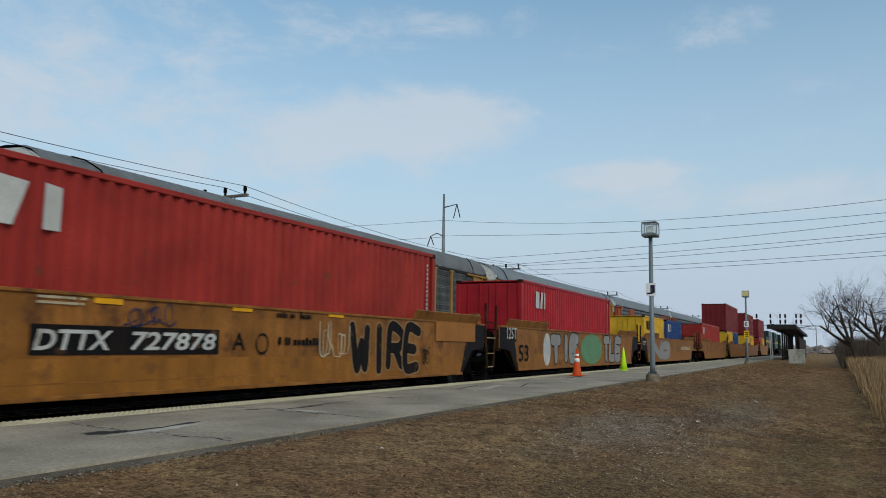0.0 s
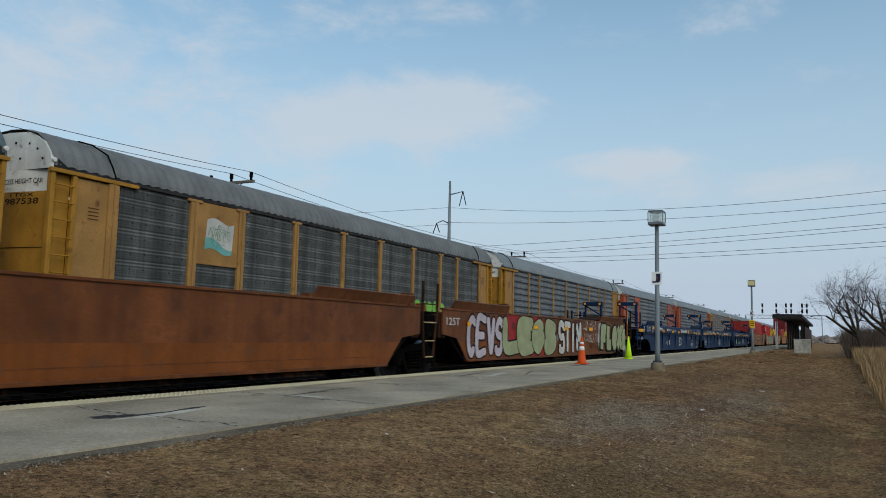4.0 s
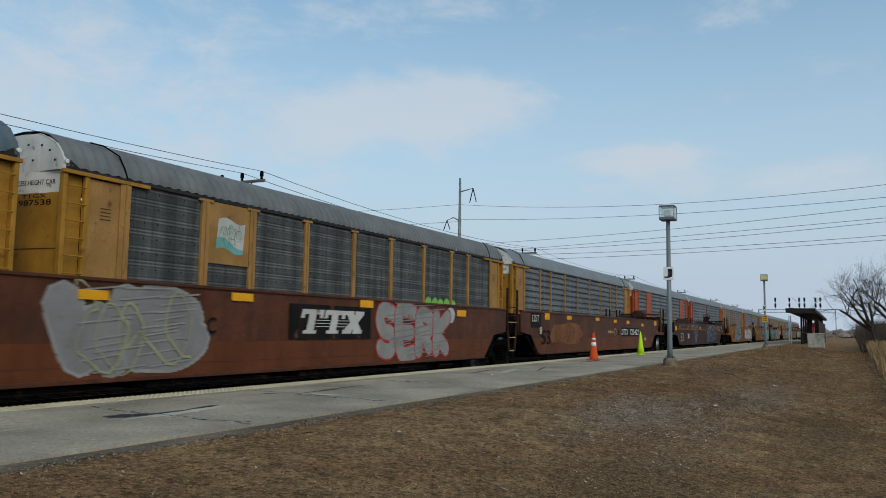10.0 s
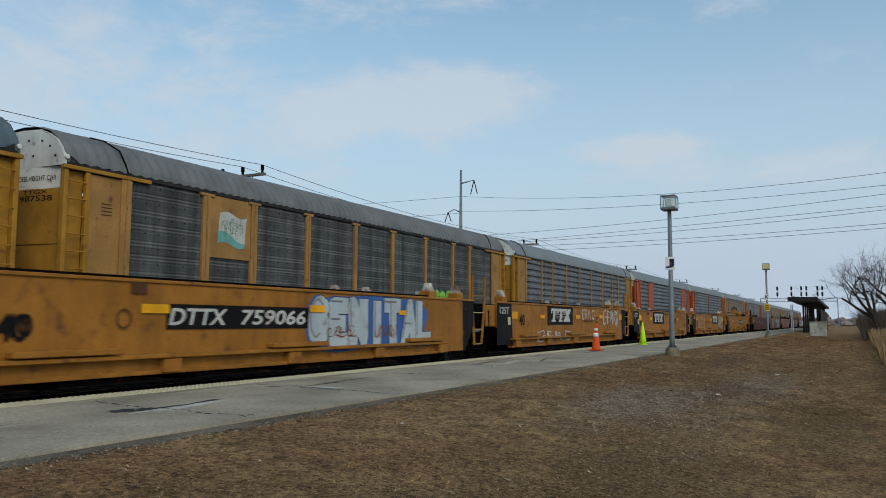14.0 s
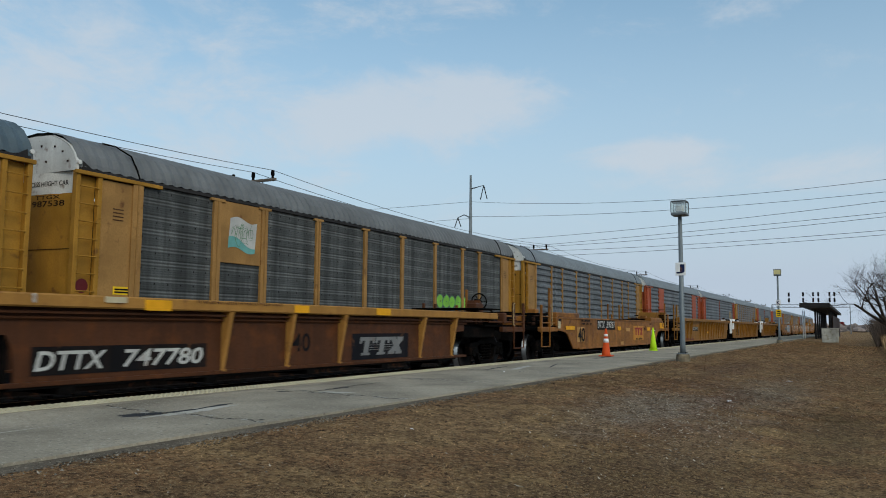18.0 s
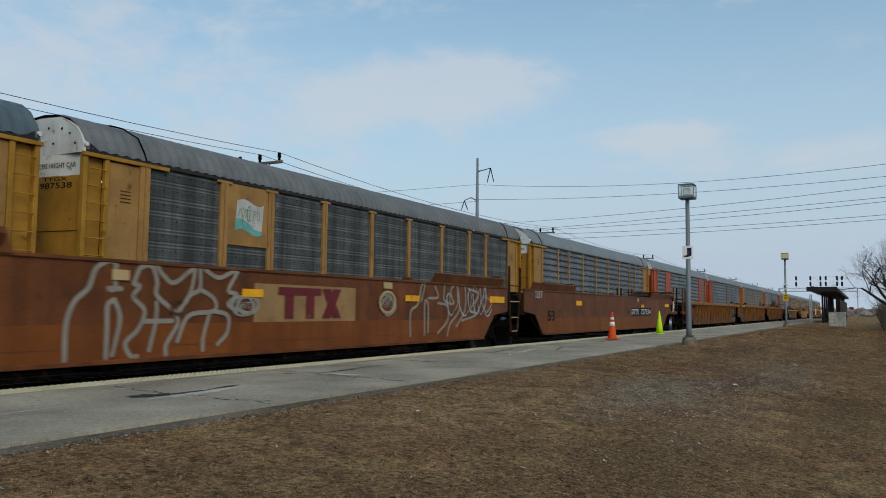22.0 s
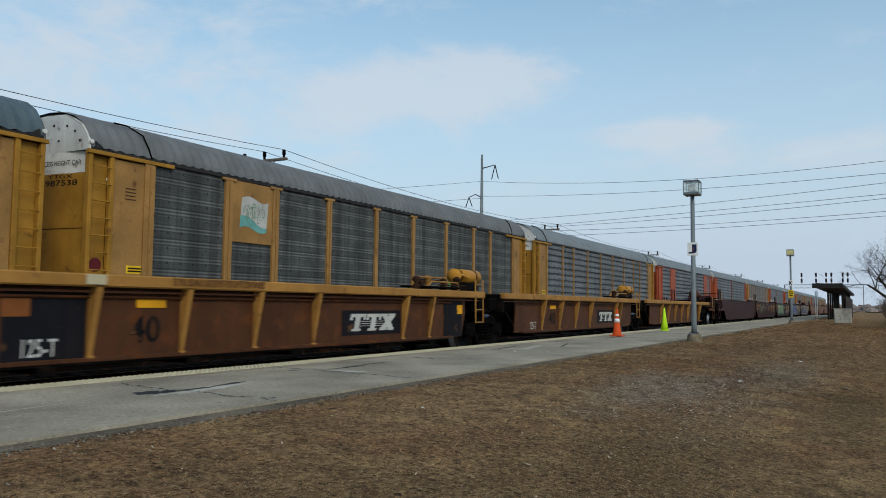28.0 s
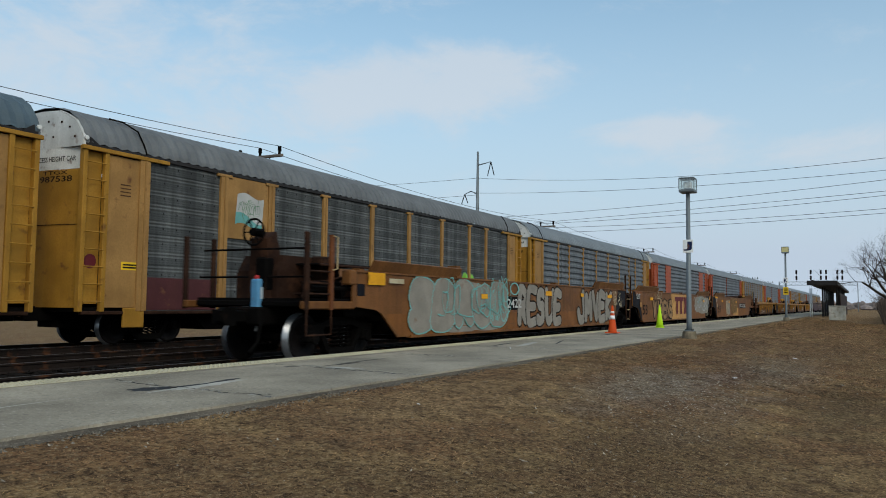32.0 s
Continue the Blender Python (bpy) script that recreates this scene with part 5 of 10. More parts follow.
def bare_tree(x, y, height, seed, lean):
    rg = np.random.RandomState(seed)
    tree = thing("bare_tree", "leafless grey-brown deciduous tree with spreading limbs", "tree", "bare trees")
    tree.location = (x, y, lay(x, y) - 0.1)
    limbs, twigs = Shape(), Shape()
    d = Vector((0, lean, 1)).normalized()
    trunk_top = d * height * 0.26
    part("trunk", Shape().tube([Vector((0, 0, 0)), trunk_top * 0.5, trunk_top], [height * 0.016, height * 0.013, height * 0.011], 9), BARK, tree, smooth=True)
    for k in range(4):
        q = (d + Vector((rg.normal(0, 0.5), 0.55 * (k - 1.2) + lean, 0.1))).normalized()
        grow(limbs, twigs, trunk_top * rg.uniform(0.7, 1.0), q, height * 0.31, height * 0.0155, 5, rg)
    part("branchwork", limbs, BARK, tree, "spreading dark limbs")
    tagged(part("crown", twigs, TWIGS, tree, "crown of fine bare twigs"), kind="stuff")


for x, y, h, seed, lean in ((70, -2.3, 8.6, 3, 0.22), (76, -4.6, 10.0, 8, 0.15), (90, -5.2, 8.0, 12, 0.15)):
    bare_tree(x, y, h, seed, lean)

brush = Shape()
for k in range(9000):
    x = rng.uniform(74, 135)
    y = 0.3 - 0.02 * x - abs(rng.normal(0, 3.0))
    h = rng.uniform(0.9, 3.4) * (0.7 + 0.3 * noise.noise((x * 0.2, y * 0.3, 0)) + 0.2)
    z = lay(x, y)
    e = rng.normal(0, 0.3, 2) * h
    w = rng.uniform(0.010, 0.028)
    m = (x + e[0] * 0.4 + rng.normal(0, 0.1), y + e[1] * 0.4 + rng.normal(0, 0.1), z + h * 0.55)
    brush.add([(x, y - w, z), (x, y + w, z), (m[0], m[1] + w * 0.7, m[2]), (m[0], m[1] - w * 0.7, m[2]), (x + e[0], y + e[1], z + h), (m[0], m[1] + 0.3 * e[0] + 0.2, m[2] + 0.35 * h)], [(0, 1, 2, 3), (3, 2, 4), (3, 2, 5)])
thing("brushwood", "tangled leafless brown brush at the lawn's end", "brush", kind="stuff", shape=brush, mat=BRUSHWOOD)

wood = Shape()
for k in range(1500):
    a = rng.uniform(-0.3, 0.03) if k % 3 else rng.uniform(0.03, 0.5)
    d = rng.uniform(420, 620)
    x, y = d * math.cos(a), d * math.sin(a)
    h, w = rng.uniform(2, 5), rng.uniform(1.5, 4.0)
    wood.lathe([(w * 0.3, 0.0), (w, h * 0.35), (w * 0.8, h * 0.7), (w * 0.15, h)], 6, (x, y, -0.9))
thing("far_woods", "hazy leafless woods on the horizon", "woods", kind="stuff", shape=wood, mat=FARWOOD)

# ---- rolling stock: shared pieces ----
WHEEL_R = 0.46


def wheel_shape(side):
    """A wheel about its own axle; side: -1 for the near one, whose flange lies inward."""
    s = side
    return Shape().lathe([(0.02, s * 0.085), (0.075, s * 0.085), (0.085, s * 0.05), (0.20, s * 0.02), (0.36, s * 0.035), (0.385, s * 0.075), (WHEEL_R, s * 0.072), (WHEEL_R + 0.004, -s * 0.045), (WHEEL_R + 0.026, -s * 0.052), (WHEEL_R + 0.024, -s * 0.075), (0.36, -s * 0.07), (0.10, -s * 0.06)], 28, axis="y")


def frame_shape(y):
    """A cast side frame with pedestal jaws, springs' opening and a dropped middle."""
    outer = [(-1.12, 0.60), (-1.10, 0.72), (-0.62, 0.74), (-0.36, 0.86), (0.36, 0.86), (0.62, 0.74), (1.10, 0.72), (1.12, 0.60), (1.06, 0.44), (0.74, 0.44), (0.70, 0.55), (0.46, 0.20), (0.36, 0.13), (-0.36, 0.13), (-0.46, 0.20), (-0.70, 0.55), (-0.74, 0.44), (-1.06, 0.44)]
    s = Shape()
    s.slab(outer[:8] + [(0.74, 0.60), (0.36, 0.70), (-0.36, 0.70), (-0.74, 0.60)], y - 0.07, y + 0.07)
    s.slab([(0.62, 0.66), (0.74, 0.60), (0.46, 0.18), (0.36, 0.24)], y - 0.07, y + 0.07)
    s.slab([(-0.62, 0.66), (-0.36, 0.24), (-0.46, 0.18), (-0.74, 0.60)], y - 0.07, y + 0.07)
    s.slab([(-0.46, 0.18), (-0.36, 0.11), (0.36, 0.11), (0.46, 0.18), (0.40, 0.26), (-0.40, 0.26)], y - 0.09, y + 0.09)
    s.box(-1.08, -0.72, y - 0.1, y + 0.1, 0.38, 0.62, 0.03).box(0.72, 1.08, y - 0.1, y + 0.1, 0.38, 0.62, 0.03)
    return s


def spring_shape(y):
    s = Shape()
    for dx in (-0.2, 0.0, 0.2):
        pts = [(dx + 0.075 * math.cos(a * 0.9), y + 0.075 * math.sin(a * 0.9), 0.27 + 0.4 * a / 36) for a in range(37)]
        s.tube(pts, 0.021, 4)
    return s


# truck pieces, near black so that their colour holds the underbody shade
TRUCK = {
    "bolster": Shape().box(-0.22, 0.22, -1.0, 1.0, 0.48, 0.74, 0.03).lathe([(0.3, 0.74), (0.3, 0.82)], 16).data("truck", NEARBLACK),
    "frame": [frame_shape(y).data("side_frame", NEARBLACK) for y in (-1.0, 1.0)],
    "spring": [spring_shape(y).data("spring", NEARBLACK, True) for y in (-1.02, 1.02)],
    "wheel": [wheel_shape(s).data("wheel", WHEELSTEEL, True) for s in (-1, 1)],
    "axle": Shape().lathe([(0.08, -1.06), (0.085, 0.0), (0.08, 1.06)], 12, axis="y").data("axle", NEARBLACK, True),
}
for k in (0, 1):
    me = TRUCK["wheel"][k]
    me.materials.append(TREAD)
    me.polygons.foreach_set("material_index", [1 if 6 * 28 <= i < 9 * 28 else 0 for i in range(len(me.polygons))])
CAPS = [Shape().lathe(q, 12, axis="y").data("bearing_cap", NEARBLACK) for q in ([(0.11, -1.13), (0.12, -1.09)], [(0.12, 1.09), (0.11, 1.13)])]


def truck(car, x, plain=False):
    t = part("truck", TRUCK["bolster"], NEARBLACK, car, "black two-axle truck")
    t.location = (x, 0, 0)
    for k in (0, 1):
        part("side_frame", TRUCK["frame"][k], NEARBLACK, t)
        if not plain:
            part("spring", TRUCK["spring"][k], NEARBLACK, t)
    for dx in (-0.9, 0.9):
        if not plain:
            a = part("axle", TRUCK["axle"], NEARBLACK, t)
            a.location = (dx, 0, WHEEL_R)
            for cap in CAPS:
                c = part("bearing_cap", cap, NEARBLACK, t)
                c.location = (dx, 0, WHEEL_R)
        for k, y in enumerate((-0.755, 0.755)):
            w = part("wheel", TRUCK["wheel"][k], WHEELSTEEL, t, "dark worn steel wheel")
            w.location = (dx, y, WHEEL_R)
    return t


def coupler_shape(x, d):
    """A knuckle coupler whose face lies at x and points along d."""
    s = Shape().box(min(x - d * 0.9, x - d * 0.2), max(x - d * 0.9, x - d * 0.2), -0.11, 0.11, 0.76, 0.98, 0.02)
    s.slab([(x - d * 0.3, 0.70), (x - d * 0.02, 0.72), (x + d * 0.06, 0.80), (x + d * 0.06, 0.98), (x - d * 0.02, 1.04), (x - d * 0.3, 1.04)], -0.18, -0.02)
    s.slab([(x - d * 0.3, 0.74), (x - d * 0.05, 0.74), (x - d * 0.05, 1.0), (x - d * 0.3, 1.0)], -0.02, 0.17)
    return s


# ---- autorack cars standing on the far track ----
def roof_shape(length):
    prof = [(-1.62, 4.90), (-1.60, 5.01), (-1.50, 5.24), (-1.28, 5.52), (-0.95, 5.73), (-0.5, 5.86), (0.0, 5.90), (0.5, 5.86), (0.95, 5.73), (1.28, 5.52), (1.50, 5.24), (1.60, 5.01), (1.62, 4.90)]
    n = int(length / 0.17)
    v = []
    for i in range(n + 1):
        k = 0.034 if i % 2 else 0.0
        v += [(0.05 + (length - 0.1) * i / n, y * (1 + 0.35 * k), z + k) for y, z in prof]
    m = len(prof)
    f = [(i * m + j, (i + 1) * m + j, (i + 1) * m + j + 1, i * m + j + 1) for i in range(n) for j in range(m - 1)]
    return Shape().add(v, f)


def panel_shape(x0, x1, z0, z1, y):
    """A galvanised screen sheet: bands of fine level ridges between flat punched bands."""
    n = int((z1 - z0) / 0.045)
    v = []
    for i in range(n + 1):
        z = z0 + (z1 - z0) * i / n
        d = 0.016 if i % 2 else 0.0
        if i % 9 in (0, 1, 2, 3):
            d = 0.012
        v += [(x0, y - d, z), (x1, y - d, z)]
    me = Shape().add(v, [(2 * i, 2 * i + 1, 2 * i + 3, 2 * i + 2) for i in range(n)]).data("screen_panel", GALV)
    me.materials.append(RIDGED)
    me.polygons.foreach_set("material_index", [0 if i % 9 in (8, 0, 1, 2, 3) else 1 for i in range(n)])
    return me


def slat_shape(x0, x1, z0, z1, y):
    """A louvred screen: long slats that lean out towards their foot, with dark gaps between them."""
    n = round((z1 - z0) / 0.37)
    h = (z1 - z0) / n
    v = []
    for i in range(n):
        z = z0 + h * i
        for dz, d in ((0.0, 0.0), (0.10, 0.0), (0.13, 0.075), (0.26, 0.065), (h, 0.0)):
            v += [(x0, y - d, z + dz), (x1, y - d, z + dz)]
    return Shape().add(v, [(2 * i, 2 * i + 1, 2 * i + 3, 2 * i + 2) for i in range(5 * n - 1)]).data("screen_panel", SLATZINC)


SLATZINC = surface("slatted_zinc", (0.135, 0.147, 0.158), 0.55, var=0.3, streak=0.75, bands=0.7, rust_rgb=(0.03, 0.032, 0.036), scale=0.9, spec=0.2)
RACK_L, RACK_PITCH, RACK_X = 27.1, 28.4, 12.38
posts_near = ((1.66, 0.33), (4.55, 0.30), (6.62, 0.29), (9.44, 0.24), (12.42, 0.20), (15.16, 0.20), (18.0, 0.18), (20.72, 0.17), (22.57, 0.17), (25.3, 0.25))   # left edge and width of each upright
posts_slim = ((1.84, 0.16), (4.48, 0.15), (6.45, 0.15), (9.24, 0.15), (12.08, 0.15), (14.92, 0.15), (17.86, 0.15), (20.6, 0.15), (22.5, 0.15), (25.05, 0.25))
posts_bare = ((1.8, 0.20), (12.9, 0.12), (25.3, 0.25))
posts_wide = ((1.8, 0.20), (5.14, 2.15), (21.7, 2.05), (25.3, 0.25))


def autorack(label, frame_mat, panel_mat, roof_mat, flag=False, posts=posts_slim, detail=True, far=False):
    car = thing("autorack_car", label, "railway car", "autorack cars on the far track")
    upright = RACKBEIGE if frame_mat is RACKYELLOW else frame_mat
    L, y0 = RACK_L, -1.62
    sides = (-1, 1)
    for s in sides:
        part("side_sill", Shape().box(0.1, L - 0.1, min(s * 1.62, s * 1.50), max(s * 1.62, s * 1.50), 0.78, 0.87, 0.02), DARKRUST, car, "rusty side sill")
        part("top_chord", Shape().box(0.05, L - 0.05, min(s * 1.63, s * 1.52), max(s * 1.63, s * 1.52), 4.80, 4.91, 0.015), SHELTER, car, "dark eave rail")
    # deck, sill and underframe: the shade below the car is in their colour
    part("deck", Shape().box(0.1, L - 0.1, -1.5, 1.5, 0.85, 1.05), NEARBLACK, car)
    part("center_sill", Shape().box(0.4, L - 0.4, -0.4, 0.4, 0.45, 0.85), NEARBLACK, car)
    part("underframe", Shape().slab([(4.0, 0.85), (4.6, 0.32), (L - 4.6, 0.32), (L - 4.0, 0.85)], -1.15, 1.15), NEARBLACK, car, "underframe, near black with shade in its colour")
    part("roof", roof_shape(L), roof_mat, car, "corrugated arched roof", smooth=False)
    # uprights and screens on the near side
    sheet = panel_shape if posts is posts_near else slat_shape
    for i, (x, w) in enumerate(posts):
        post = part("upright", Shape().box(x, x + w, y0 - 0.035, y0 + 0.09, 0.87, 4.80, 0.01).box(x - 0.14, x + w + 0.14, y0 - 0.045, y0 + 0.05, 4.74, 4.82, 0.008), upright, car)
        if w > 0.22 and w < 1:
            part("flange", Shape().box(x + w * 0.42, x + w * 0.6, y0 - 0.058, y0 - 0.036, 0.87, 4.74, 0.006), upright, post)
        if i + 1 < len(posts):
            a, b = x + w, posts[i + 1][0]
            if i == 1 and posts is posts_near:
                part("door_panel", Shape().box(a, b, y0 + 0.005, y0 + 0.05, 2.98, 4.80, 0.01), upright, car, "plain painted panel with an emblem")
                part("screen_panel", panel_shape(a, b, 0.87, 2.98, y0 + 0.06), panel_mat, car)
                if flag:
                    wave = Shape()
                    fx0, fx1, n = a + 0.32, b - 0.28, 12
                    q = [(fx0 + (fx1 - fx0) * k / n, 0.07 * math.sin(k / n * 6.0)) for k in range(n + 1)]
                    wave.add([(x_, y0 - 0.002, 3.42 + d - 0.05 * k / n) for k, (x_, d) in enumerate(q)] + [(x_ + 0.08, y0 - 0.002, 4.32 + d - 0.02 * k / n) for k, (x_, d) in enumerate(q)],
                             [(k, k + 1, n + 2 + k, n + 1 + k) for k in range(n)])
                    part("emblem_field", wave, INK["white"], car, "white waving emblem with green foot")
                    foot = Shape().add([(x_, y0 - 0.004, 3.42 + d - 0.05 * k / n) for k, (x_, d) in enumerate(q)] + [(x_ + 0.02, y0 - 0.004, 3.78 - 0.28 * k / n + d) for k, (x_, d) in enumerate(q)],
                                       [(k, k + 1, n + 2 + k, n + 1 + k) for k in range(n)])
                    part("emblem_foot", foot, INK["seafoam"], car)
                    for k in range(3):
                        part("emblem_line", scrawl(fx0 + 0.12 + 0.2 * k, fx1 - 0.5 + 0.2 * k, 3.5 + 0.1 * k, 4.2, y0 - 0.006 - 0.001 * k, 40 + k, 0.007, 0.25), INK["green"], car)
            else:
                part("screen_panel", sheet(a, b, 0.87, 4.80, y0 + 0.06), panel_mat, car)
    part("screen_far", panel_shape(0.2, L - 0.2, 1.14, 4.72, 1.6), panel_mat, car)
    # ends: yellow bays, ladders and end doors
    for s, e in ((1, 0.0), (-1, L)):
        def X(d):
            return e + s * d
        def bx(d0, d1, a, b, z0, z1, c=0.0):
            return Shape().box(min(X(d0), X(d1)), max(X(d0), X(d1)), a, b, z0, z1, c)
        part("end_bay", bx(0.73, 1.80, y0 + 0.02, y0 + 0.07, 0.95, 4.72, 0.01), frame_mat if frame_mat is not RACKYELLOW else RACKBEIGE, car, "smooth painted end bay")
        part("ladder_bay", bx(0.12, 0.62, y0 + 0.12, y0 + 0.17, 0.95, 4.75, 0.01), frame_mat, car)
        part("corner_post", bx(0.0, 0.12, y0 - 0.02, y0 + 0.14, 0.85, 4.85, 0.015), frame_mat, car)
        part("bay_post", bx(0.60, 0.73, y0 - 0.03, y0 + 0.1, 0.85, 4.75, 0.015), frame_mat, car)
        part("bay_header", bx(-0.05, 2.6, y0 - 0.06, y0 + 0.02, 4.74, 4.84, 0.01), frame_mat, car)
        part("corner_foot", bx(1.3, 1.95, y0 - 0.02, y0 + 0.06, 0.45, 0.95, 0.02), frame_mat, car)
        for k in range(0 if far else 9):
            part("rung", Shape().tube([(X(0.1), y0 - 0.03, 1.1 + 0.42 * k), (X(0.64), y0 - 0.03, 1.1 + 0.42 * k)], 0.017, 5), frame_mat, car)
        part("far_corner_post", bx(0.0, 0.12, 1.5, 1.64, 0.85, 4.85), frame_mat, car)
        if detail:
            for k in range(4):
                part("vent_slot", bx(1.1, 1.42, y0 + 0.012, y0 + 0.018, 3.75 + 0.09 * k, 3.775 + 0.09 * k), INK["darkbrown"], car)
        # end doors bow slightly outward; their upper third is white
        n = 8
        ring = [(-1.5 + 3.0 * k / n, 0.16 * math.sin(math.pi * k / n)) for k in range(n + 1)]
        for za, zb, mt, nm in ((0.95, 4.30, frame_mat, "end_door"), (4.305, 4.83, ENDWHITE, "end_door_top")):
            v = [(X(0.12 - d), y, za) for y, d in ring] + [(X(0.12 - d), y, zb) for y, d in ring]
            part(nm, Shape().add(v, [(k, k + 1, n + 2 + k, n + 1 + k) for k in range(n)]), mt, car, "white painted top of the end door" if mt is ENDWHITE else "")
        arch = [(-1.6, 4.835), (-1.58, 5.02), (-1.46, 5.25), (-1.27, 5.47), (-0.95, 5.64), (-0.62, 5.77), (0, 5.80), (0.62, 5.77), (0.95, 5.64), (1.27, 5.47), (1.46, 5.25), (1.58, 5.02), (1.6, 4.835)]
        part("end_arch", Shape().bar(arch, min(X(0.0), X(0.06)), max(X(0.0), X(0.06))), ENDWHITE, car, "white arched end sheet with dark bolts")
        # white collar wrapping the first stretch of roof edge
        col = [(y * 1.012, z + 0.012) for y, z in arch[:6]]
        v = [(X(0.0), y, z) for y, z in col] + [(X(0.13), y, z + 0.012) for y, z in col]
        m = len(col)
        part("roof_collar", Shape().add(v, [(k, k + 1, m + k + 1, m + k) for k in range(m - 1)]), ENDWHITE if s > 0 else ROOF, car)
        part("draft_gear", bx(-0.45, 0.5, -0.3, 0.3, 0.62, 0.95, 0.02), NEARBLACK, car)
        part("coupler", coupler_shape(X(-0.62), -s), DARKRUST, car)
        if detail:
            for y, z in ((-1.1, 5.3), (-0.8, 5.45), (-0.3, 5.5), (-1.3, 5.05), (-0.5, 5.1), (0.2, 5.55)):
                part("bolt", bx(-0.02, 0.0, y, y + 0.045, z, z + 0.045), DARKRUST, car)
            part("door_seam", Shape().tube([(X(0.12 - 0.162 * math.sin(math.pi * k / 8)), -1.5 + 3.0 * k / 8, 2.95) for k in range(9)], 0.012, 4), DARKRUST, car)
            part("corner_lug", Shape().lathe([(0.03, -1.665), (0.055, -1.66), (0.055, -1.58)], 10, (X(0.05), 0, 5.02), "y"), ENDWHITE, car)
            part("corner_gusset", Shape().slab([(X(0.14), 4.86), (X(0.5), 4.86), (X(0.16), 5.06)], -1.635, -1.57), SHELTER, car, "dark corner gusset")
            part("roof_cable", Shape().tube([(X(1.2), -0.95, 5.78), (X(1.5), -1.1, 5.74), (X(1.75), -1.4, 5.5), (X(1.8), -1.58, 5.15), (X(1.85), -1.64, 4.9)], 0.022, 5), NEARBLACK, car)
        truck(car, X(2.6), plain=far)
    if detail:
        part("lettering", end_word("EXCESS HEIGHT CAR", -1.25, 0.15, 4.5, 4.62), INK["black"], car)
        part("number", end_word("987538", -1.15, -0.1, 4.0, 4.14), INK["black"], car)
        part("mark_bar", end_word("TTGX", -1.0, -0.2, 4.18, 4.27), INK["black"], car)
        part("caution_plate", Shape().box(1.2, 1.72, y0 + 0.014, y0 + 0.019, 1.9, 2.1), SIGNYELLOW, car, "yellow caution plate with bars")
        for k in range(2):
            part("caution_bar", plate(1.25, 1.67, 1.94 + 0.07 * k, 1.98 + 0.07 * k, y0 + 0.01), INK["black"], car)
        part("stencil_disc", disc(0.2, 0.55, 1.9, 2.25, y0 + 0.115), INK["maroon"], car)
    return car


def end_word(body, y_from, y_to, z0, z1):
    """Lettering on the left end door, read from outside."""
    w = word(body, 0, 1, z0, z1, 0, 0.01)
    out = Shape()
    for p, _, q in w.v:
        y = y_to + (y_from - y_to) * p
        bow = 0.16 * math.sin(math.pi * (y + 1.5) / 3.0)
        out.v.append((0.12 - bow - 0.006, y, q))
    out.f = w.f
    return out


def place_rack(car, k):
    car.matrix_basis = pose(RACK_X + RACK_PITCH * k, FAR, 0)


rack_a = autorack("yellow-framed autorack with grey screens and a white emblem panel", RACKYELLOW, GALV, ROOF, True, posts_near)
place_rack(rack_a, 0)
# sprayed tags low on its screens
part("painted_panel", plate(2.04, 4.5, 0.9, 1.74, -1.592), INK["faded"], rack_a)
part("sprayed_tag", patch(15.4, 17.0, 1.3, 1.55, -1.592, 304, 0.2), INK["paleblue"], rack_a)
bubbles = throw_up("COOCO", 18.3, 21.3, 1.95, 2.6, -1.594, 301, 0.2, 0.05, True, (18.2, 21.4, 1.9, 2.66))
for layer, ink in (("outline", "green"), ("fill", "fluolime")):
    tagged(part("sprayed_tag", bubbles[layer], INK[ink], rack_a), kind="stuff")
rack_b = autorack("yellow-framed autorack with grey screens and a bluish roof", RACKYELLOW, GALV, ROOFBLUE, False, posts_near)
place_rack(rack_b, -1)
rack_b.matrix_basis = pose(RACK_X - RACK_PITCH + 0.17, FAR, 0)
rack_c = autorack("yellow-framed autorack with slatted grey screens", RACKYELLOW, GALV, ROOFPALE, False)
place_rack(rack_c, 1)
rack_d = autorack("orange-framed autorack with grey screens", RACKORANGE, GALV, ROOFPALE, False, posts_wide, detail=False)
place_rack(rack_d, 2)
rack_g = autorack("orange-ended autorack with plain slatted grey screens", RACKORANGE, GALV, ROOFPALE, False, posts_bare, detail=False)
place_rack(rack_g, 3)
rack_e = autorack("orange-framed autorack with grey screens", RACKORANGE, GALV, ROOFPALE, False, posts_bare, detail=False, far=True)
place_rack(rack_e, 5)
rack_f = autorack("yellow-framed autorack with plain grey screens", RACKYELLOW, GALV, ROOFPALE, False, detail=False, far=True)
place_rack(rack_f, 4)
for k in (6, 9):
    copy_thing(rack_e, pose(RACK_X + RACK_PITCH * k, FAR, 0))
for k in (7, 8, 10, 11, -2):
    copy_thing(rack_f, pose(RACK_X + RACK_PITCH * k, FAR, 0))

# ---- the passing train ----
MOVING = []          # (thing, place along the train)


def end_outline(kind, zt, zb, short=False, right=False):
    """The cut-away corner of a side over the truck, as (distance from the end, height), from the top down."""
    if kind == "a" and short:
        return [(0.43, zt), (0.43, 1.05), (0.72, 0.7), (0.95, zb)] if right else [(1.15, zt), (1.15, 1.0), (1.6, 0.92), (2.25, zb)]
    if kind == "a":
        return [(0.62, zt), (0.62, 1.12), (1.5, 1.02), (2.15, zb)]
    return [(2.2, zt - 0.02), (2.2, 1.08), (3.05, 1.0), (3.25, 0.93), (3.9, zb)]


